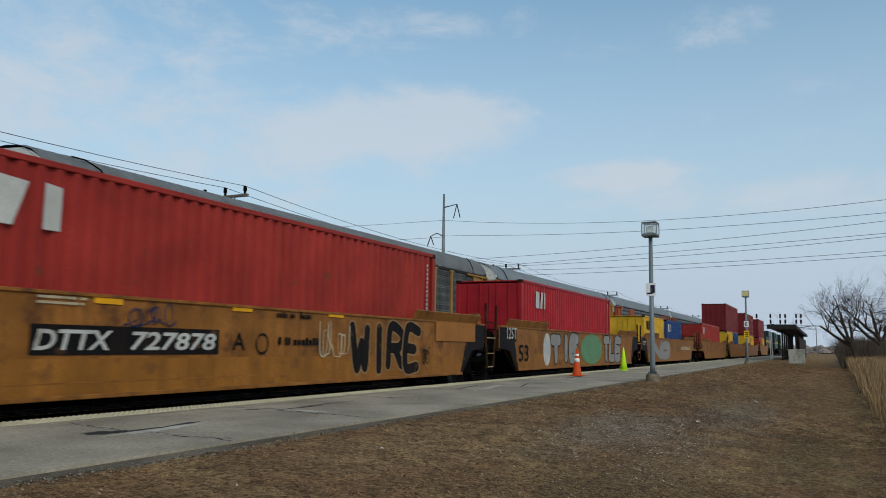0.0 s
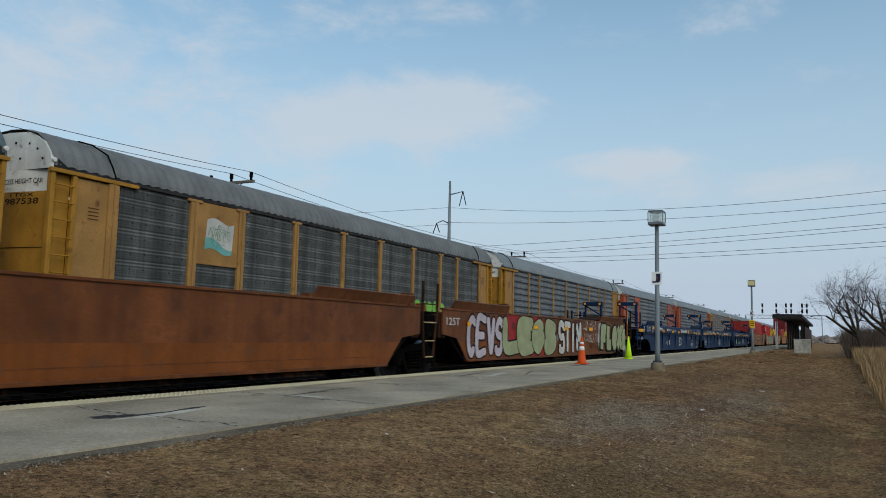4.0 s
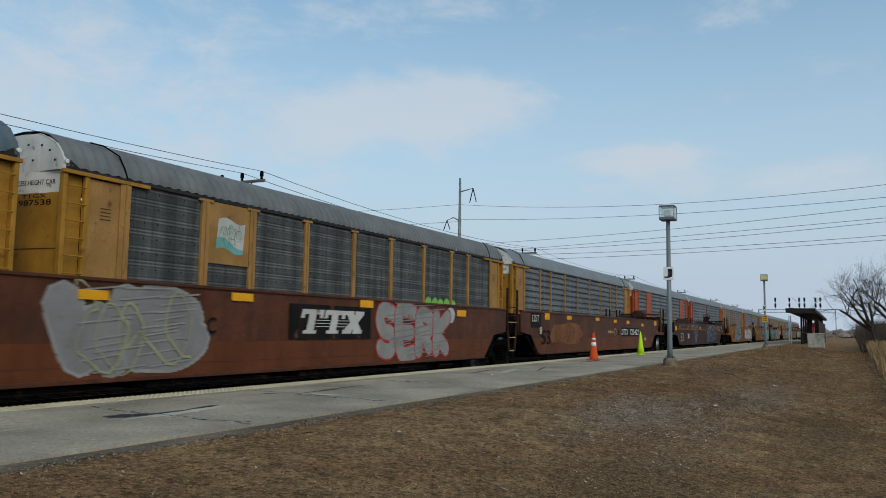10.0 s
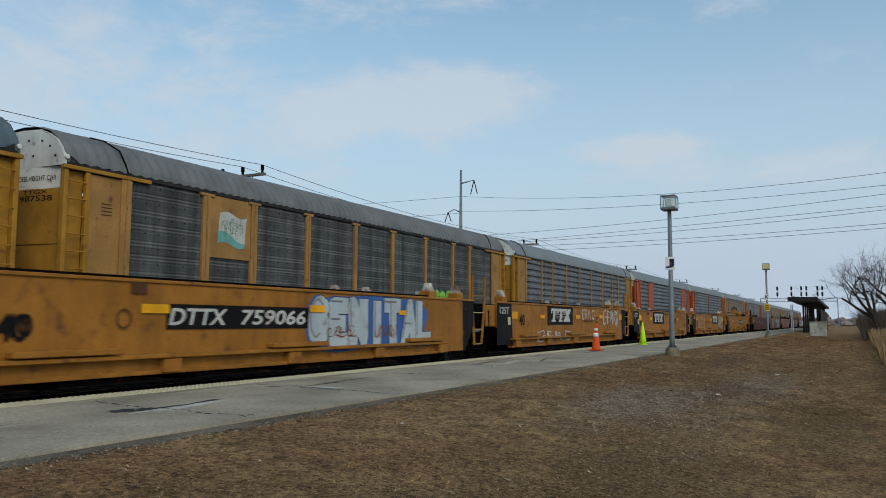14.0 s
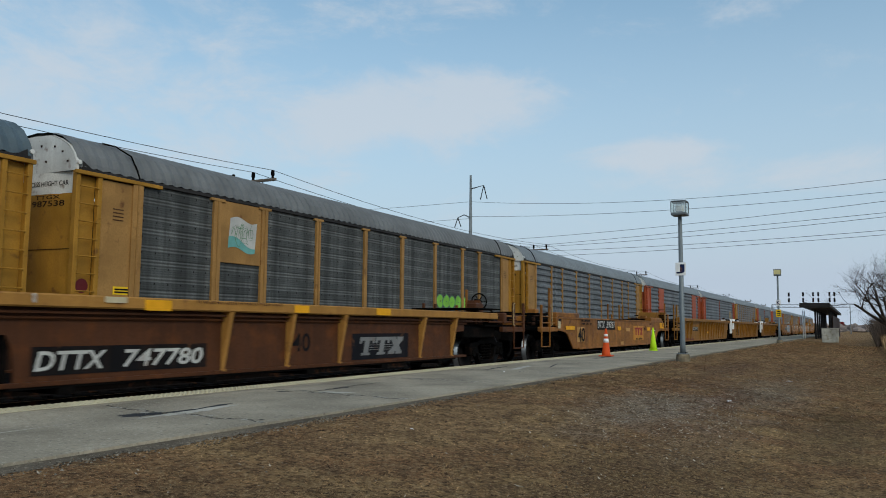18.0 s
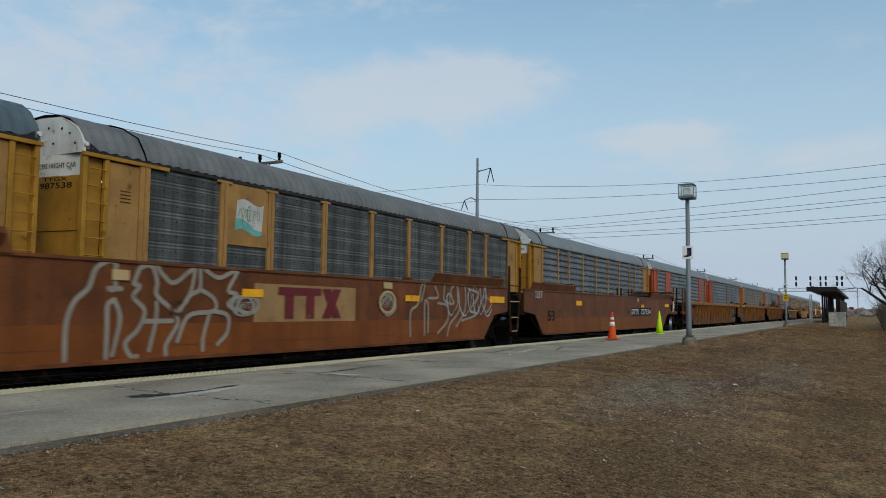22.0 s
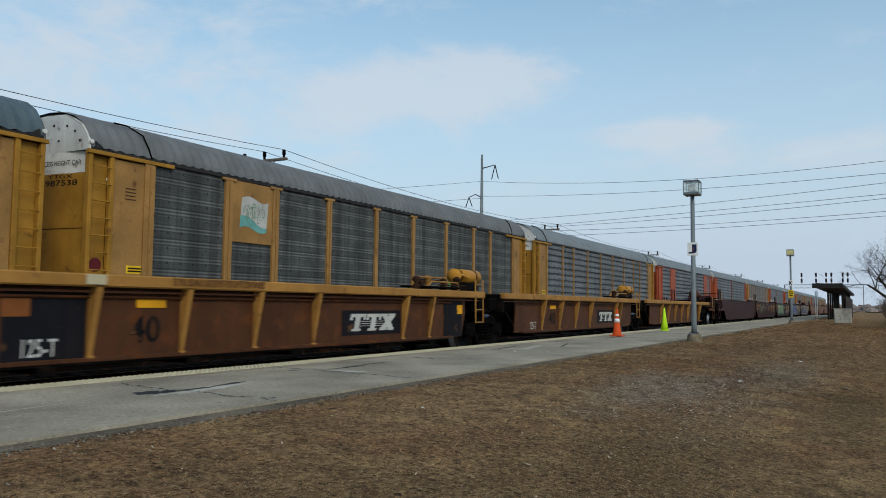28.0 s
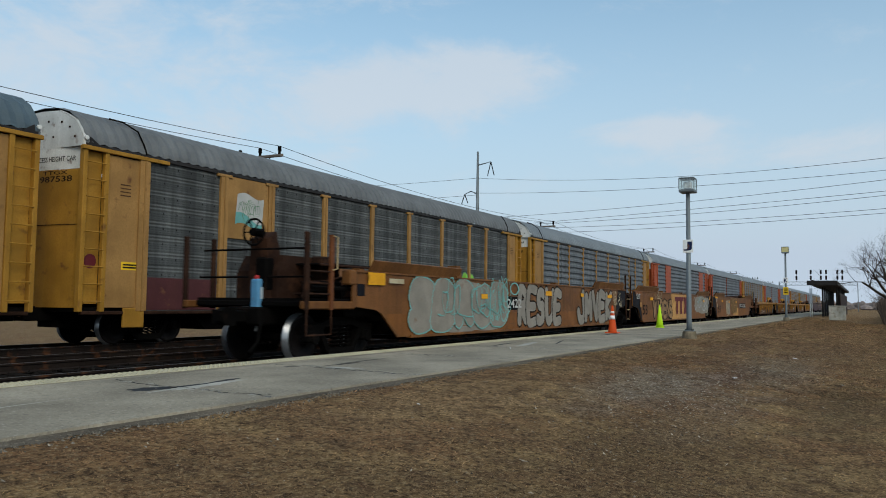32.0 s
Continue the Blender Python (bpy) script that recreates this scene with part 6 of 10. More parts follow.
def arch_outline(kind, zt, zb, short=False, right=False):
    if kind == "a" and short:
        return [(1.42, zt), (1.42, 1.0), (1.6, zb)] if right else [(1.8, zt), (1.8, 0.9), (1.72, zb)]
    x0, x1 = ((0.74, 1.36) if right else (0.74, 2.0)) if kind == "a" else ((4.45, 5.1) if short else (2.62, 4.4))
    pts = [(x0, zt), (x0, 1.05)]
    for k in range(1, 7):
        a = math.pi / 2 * k / 6
        pts.append((x0 + min(0.5, 0.7 * (x1 - x0)) + (x1 - x0 - min(0.5, 0.7 * (x1 - x0))) * math.sin(a), zb + (1.05 - zb) * math.cos(a)))
    return pts


def side_outline(L, left, right, zt, zb, arched, short):
    cut = arch_outline if arched else end_outline
    lo, ro = cut(left, zt, zb, short), cut(right, zt, zb, short, True)
    return [(d, z) for d, z in lo] + [(L - d, z) for d, z in reversed(ro)]


# what every maroon unit carries at its left end
STENCILS = [
    ('text', 0.89, 1.47, 1.41, 1.6, '125T', 'silver'),
    ('rect', 1.78, 2.31, 1.3, 1.54, 'amber'),
    ('rect', 0.66, 0.99, 1.19, 1.32, 'brownpatch'),
    ('bars', 0.66, 0.98, 1.1, 1.16, 'grey', '1'),
    ('rect', 1.8, 2.4, 0.8, 1.12, 'faded'),
    ('rect', 1.82, 2.38, 0.82, 1.1, 'brownblack'),
    ('bars', 1.88, 2.32, 0.84, 1.07, 'grey', '5'),
]


def well_car(s_left, s_right, label, coat, style, left, right, marks=(), rib_mat=None, brake="", tank="", guides=True, boards=True, racks=False):
    """One well unit between two couplings. style: smooth, short (smooth 40 ft with a ledge), ribbed, low (ribbed, lower), blue."""
    L = s_right - s_left
    zb = 0.42
    zt = {"smooth": 1.77, "short": 1.72, "ribbed": 1.74, "low": 1.54, "blue": 1.80, "plain": 1.48}[style]
    car = thing("well_car", label, "railway car", "well cars of the passing train")
    ribbed = style in ("ribbed", "low", "blue")
    ys = {"blue": 1.44, "ribbed": 1.34, "low": 1.34}.get(style, 1.50)
    hi = 0.40 if style == "blue" else 0.17
    outline = side_outline(L, left, right, zt, zb, ribbed, style in ("short", "low"))
    near_end = 1.15 if style == "short" else 0.62
    if coat is MAROON and style == "short" and left == "a":
        near_end = 0.45
        outline = [(0.45, zt), (0.45, 1.08), (0.85, 0.98), (1.3, 0.72), (1.68, zb)] + outline[4:]
        marks = list(marks) + STENCILS
    e0, e1 = (near_end if left == "a" else (2.7 if ribbed else 2.28)), ((0.43 if style == "short" else 0.62) if right == "a" else (2.7 if ribbed else 2.28))
    gear = DARKRUST if style == "smooth" else coat
    for s in (-1, 1):
        # the far plate takes dark rust: shade behind the near side, as colour
        part("side_plate", Shape().slab(outline, min(s * ys, s * (ys - 0.04)), max(s * ys, s * (ys - 0.04))), coat if s < 0 else DARKRUST, car, "weathered steel side plate")
        w0, w1 = (2.2 if left == "a" else 4.4), (2.2 if right == "a" else 4.4)
        part("bottom_flange", Shape().box(w0, L - w1, min(s * (ys + 0.05), s * (ys - 0.1)), max(s * (ys + 0.05), s * (ys - 0.1)), zb - 0.03, zb + 0.03, 0.008), coat, car)
        if ribbed:
            part("top_chord", Shape().box(e0, L - e1, min(s * 1.53, s * 1.36), max(s * 1.53, s * 1.36), zt - hi, zt, 0.02), rib_mat or coat, car, "heavy top chord")
            part("chord_lip", Shape().box(e0 + 0.1, L - e1 - 0.1, min(s * (ys + 0.1), s * ys), max(s * (ys + 0.1), s * ys), zt - hi - 0.075, zt - hi - 0.045), coat, car)
            if style != "blue":
                part("train_pipe", Shape().tube([(w0, s * (ys + 0.03), zt - hi - 0.13), (L - w1, s * (ys + 0.03), zt - hi - 0.13)], 0.022, 5), coat, car)
            r0, r1 = (w0 + 1.2, w1 + 0.4) if style == "blue" else [(near_post if q == "a" else 5.2) if style == "ribbed" else (near_rib if q == "a" else 5.18) for q, near_rib, near_post in ((left, 3.83, 4.25), (right, 3.27, 3.45))]
            n = max(7, round((L - r0 - r1) / {"blue": 2.1, "ribbed": 1.06, "low": 1.6}[style]))
            rib, wide_rib = [Shape().add([(-0.8 * w, s * (ys + 0.002), zb), (0.8 * w, s * (ys + 0.002), zb), (w, s * (ys + 0.002), zt - hi), (-w, s * (ys + 0.002), zt - hi), (-0.7 * w, s * (ys + 0.012), zb), (0.7 * w, s * (ys + 0.012), zb), (0.95 * w, s * 1.52, zt - hi), (-0.95 * w, s * 1.52, zt - hi)],
                                         [(4, 5, 6, 7), (0, 4, 7, 3), (1, 2, 6, 5), (0, 1, 5, 4), (3, 7, 6, 2)]).data("rib", rib_mat or coat) for w in ((0.07, 0.07) if style == "blue" else (0.047, 0.115))]
            foot = Shape().box(-0.055, 0.055, min(s * ys, s * (ys + 0.05)), max(s * ys, s * (ys + 0.05)), zb, zb + 0.05, 0.01).data("rib_foot", rib_mat or coat)
            for k in range(n + 1):
                x = r0 + (L - r0 - r1) * k / n if style != "low" else (min(r0 + 1.57 * k, L - r1) if left == "a" else max(r0, L - r1 - 1.6 * k))
                post = style == "ribbed" and (k == 0 and left == "a" or k == n and right == "a")
                if s < 0 and not post and any(m[0] in ("text", "plate", "logo") and m[3] < zt - hi - 0.1 and m[1] - 0.09 < x < m[2] + 0.09 for m in marks):
                    continue
                r = part("rib", wide_rib if post else rib, coat, car)
                r.location = (x, 0, 0)
                if s < 0 and style != "blue":
                    q = part("rib_foot", foot, coat, car)
                    q.location = (x, 0, 0)
        else:
            part("top_lip", Shape().box(e0, L - e1, min(s * (ys + 0.03), s * (ys - 0.1)), max(s * (ys + 0.03), s * (ys - 0.1)), zt - 0.03, zt + 0.02, 0.008), coat, car)
            if style == "smooth" and s < 0:
                (a0, a1), (b0, b1) = [(1.62, 2.22) if q == "a" else (3.33, 3.97) for q in (left, right)]
                foot = [(a0, 0.92), (a1, zb + 0.02), (L - b1, zb + 0.02), (L - b0, 0.92)]
                part("lower_plate", Shape().slab(foot, -ys - 0.0022, -ys - 0.0004), fresher(coat), car, "less faded lower side plate")
            part("weld_seam", Shape().box(w0 + 0.1, L - w1 - 0.1, min(s * (ys + 0.006), s * ys), max(s * (ys + 0.006), s * ys), 0.60, 0.615), coat, car)
        if guides and style in ("smooth", "blue"):
            for g0 in (e0 + 0.5, L - e1 - 4.4):
                part("container_guide", Shape().bar([(s * (ys + 0.02), zt), (s * (ys + 0.13), zt + 0.22), (s * (ys + 0.10), zt + 0.24), (s * (ys - 0.04), zt + 0.02)], g0, g0 + 3.9), coat, car, "flared container guide")
                part("guide_stop", Shape().slab([(g0 + 3.75, zt), (g0 + 4.05, zt), (g0 + 3.95, zt + 0.3), (g0 + 3.75, zt + 0.3)], min(s * 1.3, s * 1.55), max(s * 1.3, s * 1.55)), coat, car)
        if style == "short" and coat is YELLOW:
            part("ledge", Shape().box(w0 - 0.05, L - w1 + 0.05, min(s * 1.64, s * 1.5), max(s * 1.64, s * 1.5), 0.62, 0.68, 0.01), coat, car, "walking ledge along the side")
            for k in range(3):
                x = w0 + 0.7 + (L - w0 - w1 - 2.6) * k / 2
                part("step_bracket", Shape().box(x, x + 1.6, min(s * 1.68, s * 1.5), max(s * 1.68, s * 1.5), 0.70, 0.78, 0.01), coat, car)
            for k in range(5):
                x = w0 + 0.2 + (L - w0 - w1 - 0.6) * k / 4
                part("support_foot", Shape().box(x, x + 0.34, min(s * 1.62, s * 1.46), max(s * 1.62, s * 1.46), 0.40, 0.62, 0.02), coat, car)
        if style == "short":
            locks = ([1.65] if left == "a" else []) + ([L - 2.85, L - 1.35] if right == "a" else [])
            for d in locks:
                part("lock_bracket", Shape().box(d - 0.02, d + 0.34, min(s * 1.48, s * 1.2), max(s * 1.48, s * 1.2), zt, zt + 0.17, 0.02), coat, car)
                part("container_lock", Shape().add([(d, s * 1.46, zt + 0.17), (d + 0.26, s * 1.46, zt + 0.17), (d + 0.26, s * 1.25, zt + 0.17), (d, s * 1.25, zt + 0.17), (d + 0.02, s * 1.42, zt + 0.36), (d + 0.15, s * 1.42, zt + 0.36), (d + 0.15, s * 1.3, zt + 0.36), (d + 0.02, s * 1.3, zt + 0.36)],
                                                   [(0, 1, 5, 4), (1, 2, 6, 5), (2, 3, 7, 6), (3, 0, 4, 7), (4, 5, 6, 7)]), RUSTYWHITE if coat in (YELLOW, MAROON) else coat, car, "scuffed white container lock with rust")
            part("inner_deck", Shape().box(w0 + 0.4, L - w1 - 0.4, min(s * 1.44, s * 1.1), max(s * 1.44, s * 1.1), zt + 0.02, zt + 0.06), NEARBLACK, car)
    w0, w1 = (2.4 if left == "a" else 5.0), (2.4 if right == "a" else 5.0)
    # well floor and cross beams, coloured near black in place of shade
    part("well_floor", Shape().box(w0, L - w1, -1.38, 1.38, 0.36, 0.41), NEARBLACK, car)
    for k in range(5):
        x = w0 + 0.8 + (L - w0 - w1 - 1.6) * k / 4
        part("cross_beam", Shape().box(x - 0.12, x + 0.12, -1.38, 1.38, 0.28, 0.36), NEARBLACK, car)
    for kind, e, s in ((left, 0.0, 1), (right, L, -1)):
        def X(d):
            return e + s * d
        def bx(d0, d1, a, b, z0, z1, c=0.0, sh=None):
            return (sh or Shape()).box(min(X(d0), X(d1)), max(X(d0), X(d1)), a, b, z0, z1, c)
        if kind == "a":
            # bulkhead and end gear, with the gap's shade put into their colour
            part("bulkhead", bx(2.25, 2.33, -1.3, 1.3, 0.42, 1.5), NEARBLACK, car)
            part("end_sill", bx(0.1, 2.3, -0.5, 0.5, 0.86, 1.3, 0.04), NEARBLACK, car)
            part("end_beam", bx(0.62, 0.8, -1.44, 1.44, 1.0, 1.5, 0.02), NEARBLACK, car)
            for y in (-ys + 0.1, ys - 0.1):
                part("strut", Shape().tube([(X(1.2), y, 1.04), (X(2.05), y, 0.46)], 0.06, 6), NEARBLACK, car)
            part("walkway", bx(-0.02, 1.5, -1.1, 1.1, zt - 0.12, zt - 0.08), NEARBLACK, car)
            part("slack_frame", bx(0.15, 0.6, -1.3, -0.6, 1.05, zt - 0.15, 0.04), NEARBLACK, car)
            part("gusset", bx(0.55, max(near_end, 0.62) + 0.3, -ys + 0.06, -ys + 0.12, 1.02, zt - 0.1, 0.02), gear if style != "low" else NEARBLACK, car)
            if not ribbed and coat is not MAROON and coat not in (BROWNRED, RUSTRED):
                o = end_outline("a", zt, zb, style == "short", s < 0)
                p = [(X(d), z) for d, z in o] + [(X(o[3][0] + 0.12), zb), (X(o[0][0] + (0.68 if style == "short" and s < 0 else 1.08)), zt - 0.01)]
                part("end_panel", Shape().slab(p, -ys - 0.0025, -ys - 0.0005), INK["dark"], car, "black painted end panel")
            part("hose", Shape().tube([(X(0.6), -1.2, 1.35), (X(0.35), -1.3, 1.1), (X(0.1), -1.28, 1.0), (X(-0.05), -1.25, 1.1)], 0.025, 6), NEARBLACK, car)
            if s < 0 and style == "low":
                part("air_tank", Shape().lathe([(0.05, X(1.2)), (0.19, X(1.15)), (0.19, X(-0.15)), (0.05, X(-0.2))], 16, (0, -0.85, zt + 0.4), "x"), TANKYELLOW, car, "yellow cylindrical air reservoir", smooth=True)
                for q in (0.1, 0.95):
                    part("tank_strap", Shape().lathe([(0.196, X(q)), (0.2, X(q + 0.01)), (0.2, X(q + 0.05)), (0.196, X(q + 0.06))], 16, (0, -0.85, zt + 0.4), "x"), DARKRUST, car)
                part("tank_valve", Shape().lathe([(0.1, zt), (0.13, zt + 0.06), (0.08, zt + 0.16), (0.11, zt + 0.3), (0.05, zt + 0.36)], 10, (X(1.42), -1.1, 0)), DARKRUST, car)
                part("tank_elbow", Shape().tube([(X(1.42), -1.1, zt + 0.3), (X(1.2), -1.12, zt + 0.42), (X(0.75), -1.1, zt + 0.36)], 0.03, 6), TANKYELLOW, car)
                part("tank_bracket", bx(0.0, 1.0, -1.0, -0.7, zt - 0.1, zt + 0.24), NEARBLACK, car)
                part("deck_board", bx(1.6, 3.7, -1.32, -0.8, zt + 0.05, zt + 0.09, 0.01), NEARBLACK, car)
                for q, z, y, r in ((2.0, 0.2, -1.2, 0.022), (2.35, 0.3, -1.05, 0.028), (1.8, 0.13, -1.3, 0.018), (2.2, 0.24, -0.95, 0.025)):
                    part("deck_pipe", Shape().tube([(X(q - 0.5), y, zt + 0.02), (X(q - 0.42), y, zt + z), (X(q + 0.9), y, zt + z), (X(q + 1.0), y, zt + z * 0.6), (X(q + 1.25), y + 0.05, zt + 0.03)], r, 6), rib_mat if r > 0.02 and y < -1.0 else DARKRUST, car)
                for q, h, y in ((2.15, 0.3, -1.1), (2.75, 0.36, -1.0), (3.3, 0.22, -1.15), (3.75, 0.3, -1.28)):
                    part("deck_valve", Shape().lathe([(0.07, zt), (0.1, zt + 0.05), (0.05, zt + 0.5 * h), (0.1, zt + 0.72 * h), (0.09, zt + 0.9 * h), (0.03, zt + h)], 9, (X(q), y, 0)), rib_mat if h > 0.3 else DARKRUST, car, smooth=True)
            if s < 0:
                lad = coat if style != "smooth" else DARKRUST
                if style == "low":
                    climb = part("end_ladder", Shape().tube([(X(1.16), -1.5, zt + 0.3), (X(1.16), -1.52, 0.74)], 0.02, 6).tube([(X(0.73), -1.5, zt + 0.3), (X(0.73), -1.52, 0.74)], 0.02, 6), rib_mat, car, "thin yellow end ladder")
                    for z in (0.76, 1.08, 1.4, 1.72):
                        part("rung", Shape().tube([(X(1.16), -1.51, z), (X(0.73), -1.51, z)], 0.015, 5), rib_mat, climb)
                elif style == "ribbed":
                    climb = part("end_ladder", bx(0.46, 0.55, -1.53, -1.44, 0.78, zt + 0.13, 0.01, bx(-0.15, -0.07, -1.53, -1.44, 0.78, zt + 0.13, 0.01)), rib_mat, car, "box-section end ladder")
                    for z in (0.8, 1.1, 1.4, 1.7):
                        part("rung", Shape().tube([(X(0.5), -1.5, z), (X(-0.1), -1.5, z)], 0.022, 5), rib_mat, climb)
                    for d in (0.5, -0.11):
                        part("hand_hold", Shape().tube([(X(d), -1.47, zt + 0.1), (X(d - 0.02), -1.47, 2.44), (X(d - 0.1), -1.47, 2.47)], 0.024, 6), INK["buff"], climb)
                else:
                    climb = part("end_ladder", Shape().tube([(X(0.42), -1.46, 2.4), (X(0.42), -1.46, 1.5), (X(0.32), -1.47, 0.55)], 0.035, 6).tube([(X(-0.38), -1.46, 2.38), (X(-0.36), -1.46, 1.6), (X(-0.14), -1.47, 0.55)], 0.035, 6), lad, car, "end ladder with posts leaning together")
                    for k, z in enumerate((0.56, 0.95, 1.4, 1.85)):
                        part("rung", Shape().tube([(X(0.33 + 0.1 * min(1, (z - 0.55))), -1.47, z), (X(-0.15 - 0.22 * min(1, (z - 0.55))), -1.47, z)], 0.016, 5), INK["buff"] if k < 3 else lad, climb)
            if style == "ribbed":
                a, b = (0.5, 2.6) if s < 0 else (1.75, 3.5)
                rod = part("top_rod", Shape().tube([(X(a), -1.44, zt + 0.065), (X(b), -1.44, zt + 0.065)], 0.058, 10), NEARBLACK, car, "black operating rod lying along the top chord")
                for q in ((1.05, 1.95) if s < 0 else (2.85,)):
                    part("white_band", Shape().tube([(X(q), -1.44, zt + 0.065), (X(q + 0.06), -1.44, zt + 0.065)], 0.062, 10), INK["white"], rod)
                q = 3.1 if s < 0 else 4.05
                lock = part("container_lock", bx(q, q + 0.42, -1.53, -1.25, zt, zt + 0.07, 0.02), rib_mat, car, "rusty folding container lock")
                part("lock_head", Shape().lathe([(0.06, -1.5), (0.1, -1.47), (0.1, -1.35), (0.05, -1.3)], 10, (X(q + 0.2), 0, zt + 0.12), "y"), DARKRUST, lock)
                if s > 0:
                    part("bracket_box", bx(1.05, 1.75, -1.54, -1.2, zt - 0.02, zt + 0.17, 0.02), rib_mat, car)
                    part("bracket_web", bx(1.05, 1.3, -1.53, -1.4, 1.1, zt, 0.015), rib_mat, car)
        else:
            part("bulkhead", bx(4.95, 5.03, -1.3, 1.3, 0.42, 1.5), NEARBLACK, car)
            part("draft_sill", bx(0.75, 4.95, -0.42, 0.42, 0.70, 1.05, 0.04), NEARBLACK, car)
            part("end_beam", bx(0.95, 1.1, -1.45, 1.45, 1.06, 1.17, 0.02), NEARBLACK, car)
            for q, z in ((-1.2, 1.36), (-1.05, 1.52), (-0.9, 1.3)):
                part("brake_pipe", Shape().tube([(X(1.15), q, z), (X(1.9), q, z + 0.03), (X(2.3), q - 0.05, z + 0.12), (X(3.2), q - 0.05, z + 0.12)], 0.028, 5), DARKRUST if q > -1.1 else NEARBLACK, car)
            for q in (1.35, 1.85, 2.75):
                part("valve", Shape().lathe([(0.07, 1.2), (0.09, 1.26), (0.05, 1.34), (0.07, 1.46), (0.03, 1.5)], 8, (X(q), -1.0, 0)), DARKRUST, car)
            part("side_sill", bx(0.7, 2.3, -1.5, -1.38, 1.02, 1.17, 0.02), coat, car)
            part("side_sill", bx(0.7, 2.3, 1.38, 1.5, 1.02, 1.17, 0.02), coat, car)
            part("crossover_deck", bx(1.0, 3.3, -1.4, 1.4, 1.17, 1.22), NEARBLACK, car, "dark grated deck over the coupler")
            part("coupler", coupler_shape(X(0.1), -s), NEARBLACK, car)
            part("air_hose", Shape().tube([(X(1.0), -0.35, 0.95), (X(0.75), -0.45, 0.7), (X(0.62), -0.5, 0.4), (X(0.4), -0.5, 0.22)], 0.035, 7), NEARBLACK, car)
            drop = 0.0 if zt > 1.6 else 0.55          # low-sided units carry lower end gear
            for y in (-1.49, 1.49):
                for d in (0.76, 1.50):
                    part("ladder_post", bx(d - 0.05, d + 0.05, y - 0.035, y + 0.035, 1.0, 2.42 - (0.0 if d > 1 and style == "plain" else drop), 0.01), BROWNRED if style == "smooth" and d > 1 and y < 0 else (DARKRUST if style == "smooth" else coat), car)
            for z in (1.3, 1.5, 1.72)[: 3 if zt > 1.6 else 2]:
                part("ladder_rung", Shape().tube([(X(0.76), -1.49, z), (X(1.50), -1.49, z)], 0.018, 5), gear, car)
            part("stirrup", Shape().tube([(X(0.76), -1.5, 1.05), (X(0.76), -1.5, 0.55), (X(1.50), -1.5, 0.55), (X(1.50), -1.5, 1.05)], 0.022, 5), gear, car)
            part("grab_iron", Shape().tube([(X(1.50), -1.53, 1.75 - drop), (X(1.62), -1.54, 1.78 - drop), (X(1.62), -1.54, 2.38 - drop), (X(1.50), -1.53, 2.40 - drop)], 0.016, 5), INK["buff"], car, "pale bent grab iron")
            part("end_handrail", Shape().tube([(X(1.05), -1.3, 2.15 - drop), (X(1.05), 1.3, 2.15 - drop)], 0.02, 6).tube([(X(1.05), -1.4, 1.62 - 0.5 * drop), (X(1.05), 1.4, 1.62 - 0.5 * drop)], 0.02, 6), NEARBLACK, car)
            part("guard_rail", Shape().tube([(X(1.2), -1.46, 1.85 - drop), (X(3.2), -1.46, 1.85 - drop)], 0.025, 6), gear, car)
            part("cover_plate", bx(1.75, 3.3, -1.2, 0.9, zt + 0.1, zt + 0.14, 0.01), NEARBLACK, car)
            part("gear_housing", Shape().slab([(X(1.2), 1.22), (X(3.2), 1.22), (X(3.2), zt + 0.1 - 0.3 * drop), (X(2.5), zt + 0.28 - 0.4 * drop), (X(1.4), zt + 0.28 - 0.4 * drop), (X(1.2), 1.75 - 0.6 * drop)], -0.45, 0.55), gear, car, "dark rusty brake gear housing")
            part("gear_bracket", bx(2.2, 2.5, -0.75, -0.45, 1.22, zt + 0.3, 0.03), gear, car)
            part("rod", Shape().tube([(X(1.1), -1.35, 1.42), (X(3.3), -1.35, 1.42)], 0.04, 6), NEARBLACK, car)
            if not guides and style == "smooth":
                rail = part("top_pipe", Shape().tube([(X(0.6), -1.42, zt + 0.13), (X(7.2), -1.42, zt + 0.13)], 0.032, 6), NEARBLACK, car, "dark pipe along the side's top")
                for q in (1.2, 2.6, 3.9, 5.1, 6.3):
                    part("pipe_bracket", bx(q, q + 0.13, -1.5, -1.34, zt, zt + 0.17, 0.015), DARKRUST, rail)
                part("pipe_valve", Shape().lathe([(0.04, X(7.1)), (0.15, X(7.16)), (0.15, X(7.24)), (0.04, X(7.3))], 12, (0, -1.4, zt + 0.1), "x"), DARKRUST, rail)
            part("bolster_box", bx(2.3, 4.3, -1.25, 1.25, 0.86, 1.17, 0.03), NEARBLACK, car)
            part("valve_box", bx(1.7, 2.4, -1.1, -0.6, 1.22, 1.56, 0.03), NEARBLACK, car)
            if style == "plain":
                part("end_hood", bx(2.2, 4.6, -1.49, -1.2, zt, 1.66, 0.03), coat, car, "raised box at the side's end")
            part("corner_box", bx(2.08, 2.30, -1.53, -1.3, zt - 0.28, zt + 0.02, 0.03), coat, car)
            part("panel_recess", bx(2.34, 2.62, -ys - 0.006, -ys - 0.001, 1.28, 1.52), INK["dark"], car, "dark framed opening in the side")
            truck(car, X(2.45))
            if brake == ("left" if s > 0 else "right"):
                part("brake_stand", Shape().slab([(X(1.0), 1.22), (X(1.3), 1.22), (X(1.42), 2.1 - drop), (X(1.3), 2.5 - drop), (X(1.05), 2.35 - drop)], -0.32, 0.1), gear, car)
                part("brake_chain_box", bx(1.0, 1.25, -0.34, -0.05, 1.35, 2.0 - drop, 0.04), NEARBLACK, car)
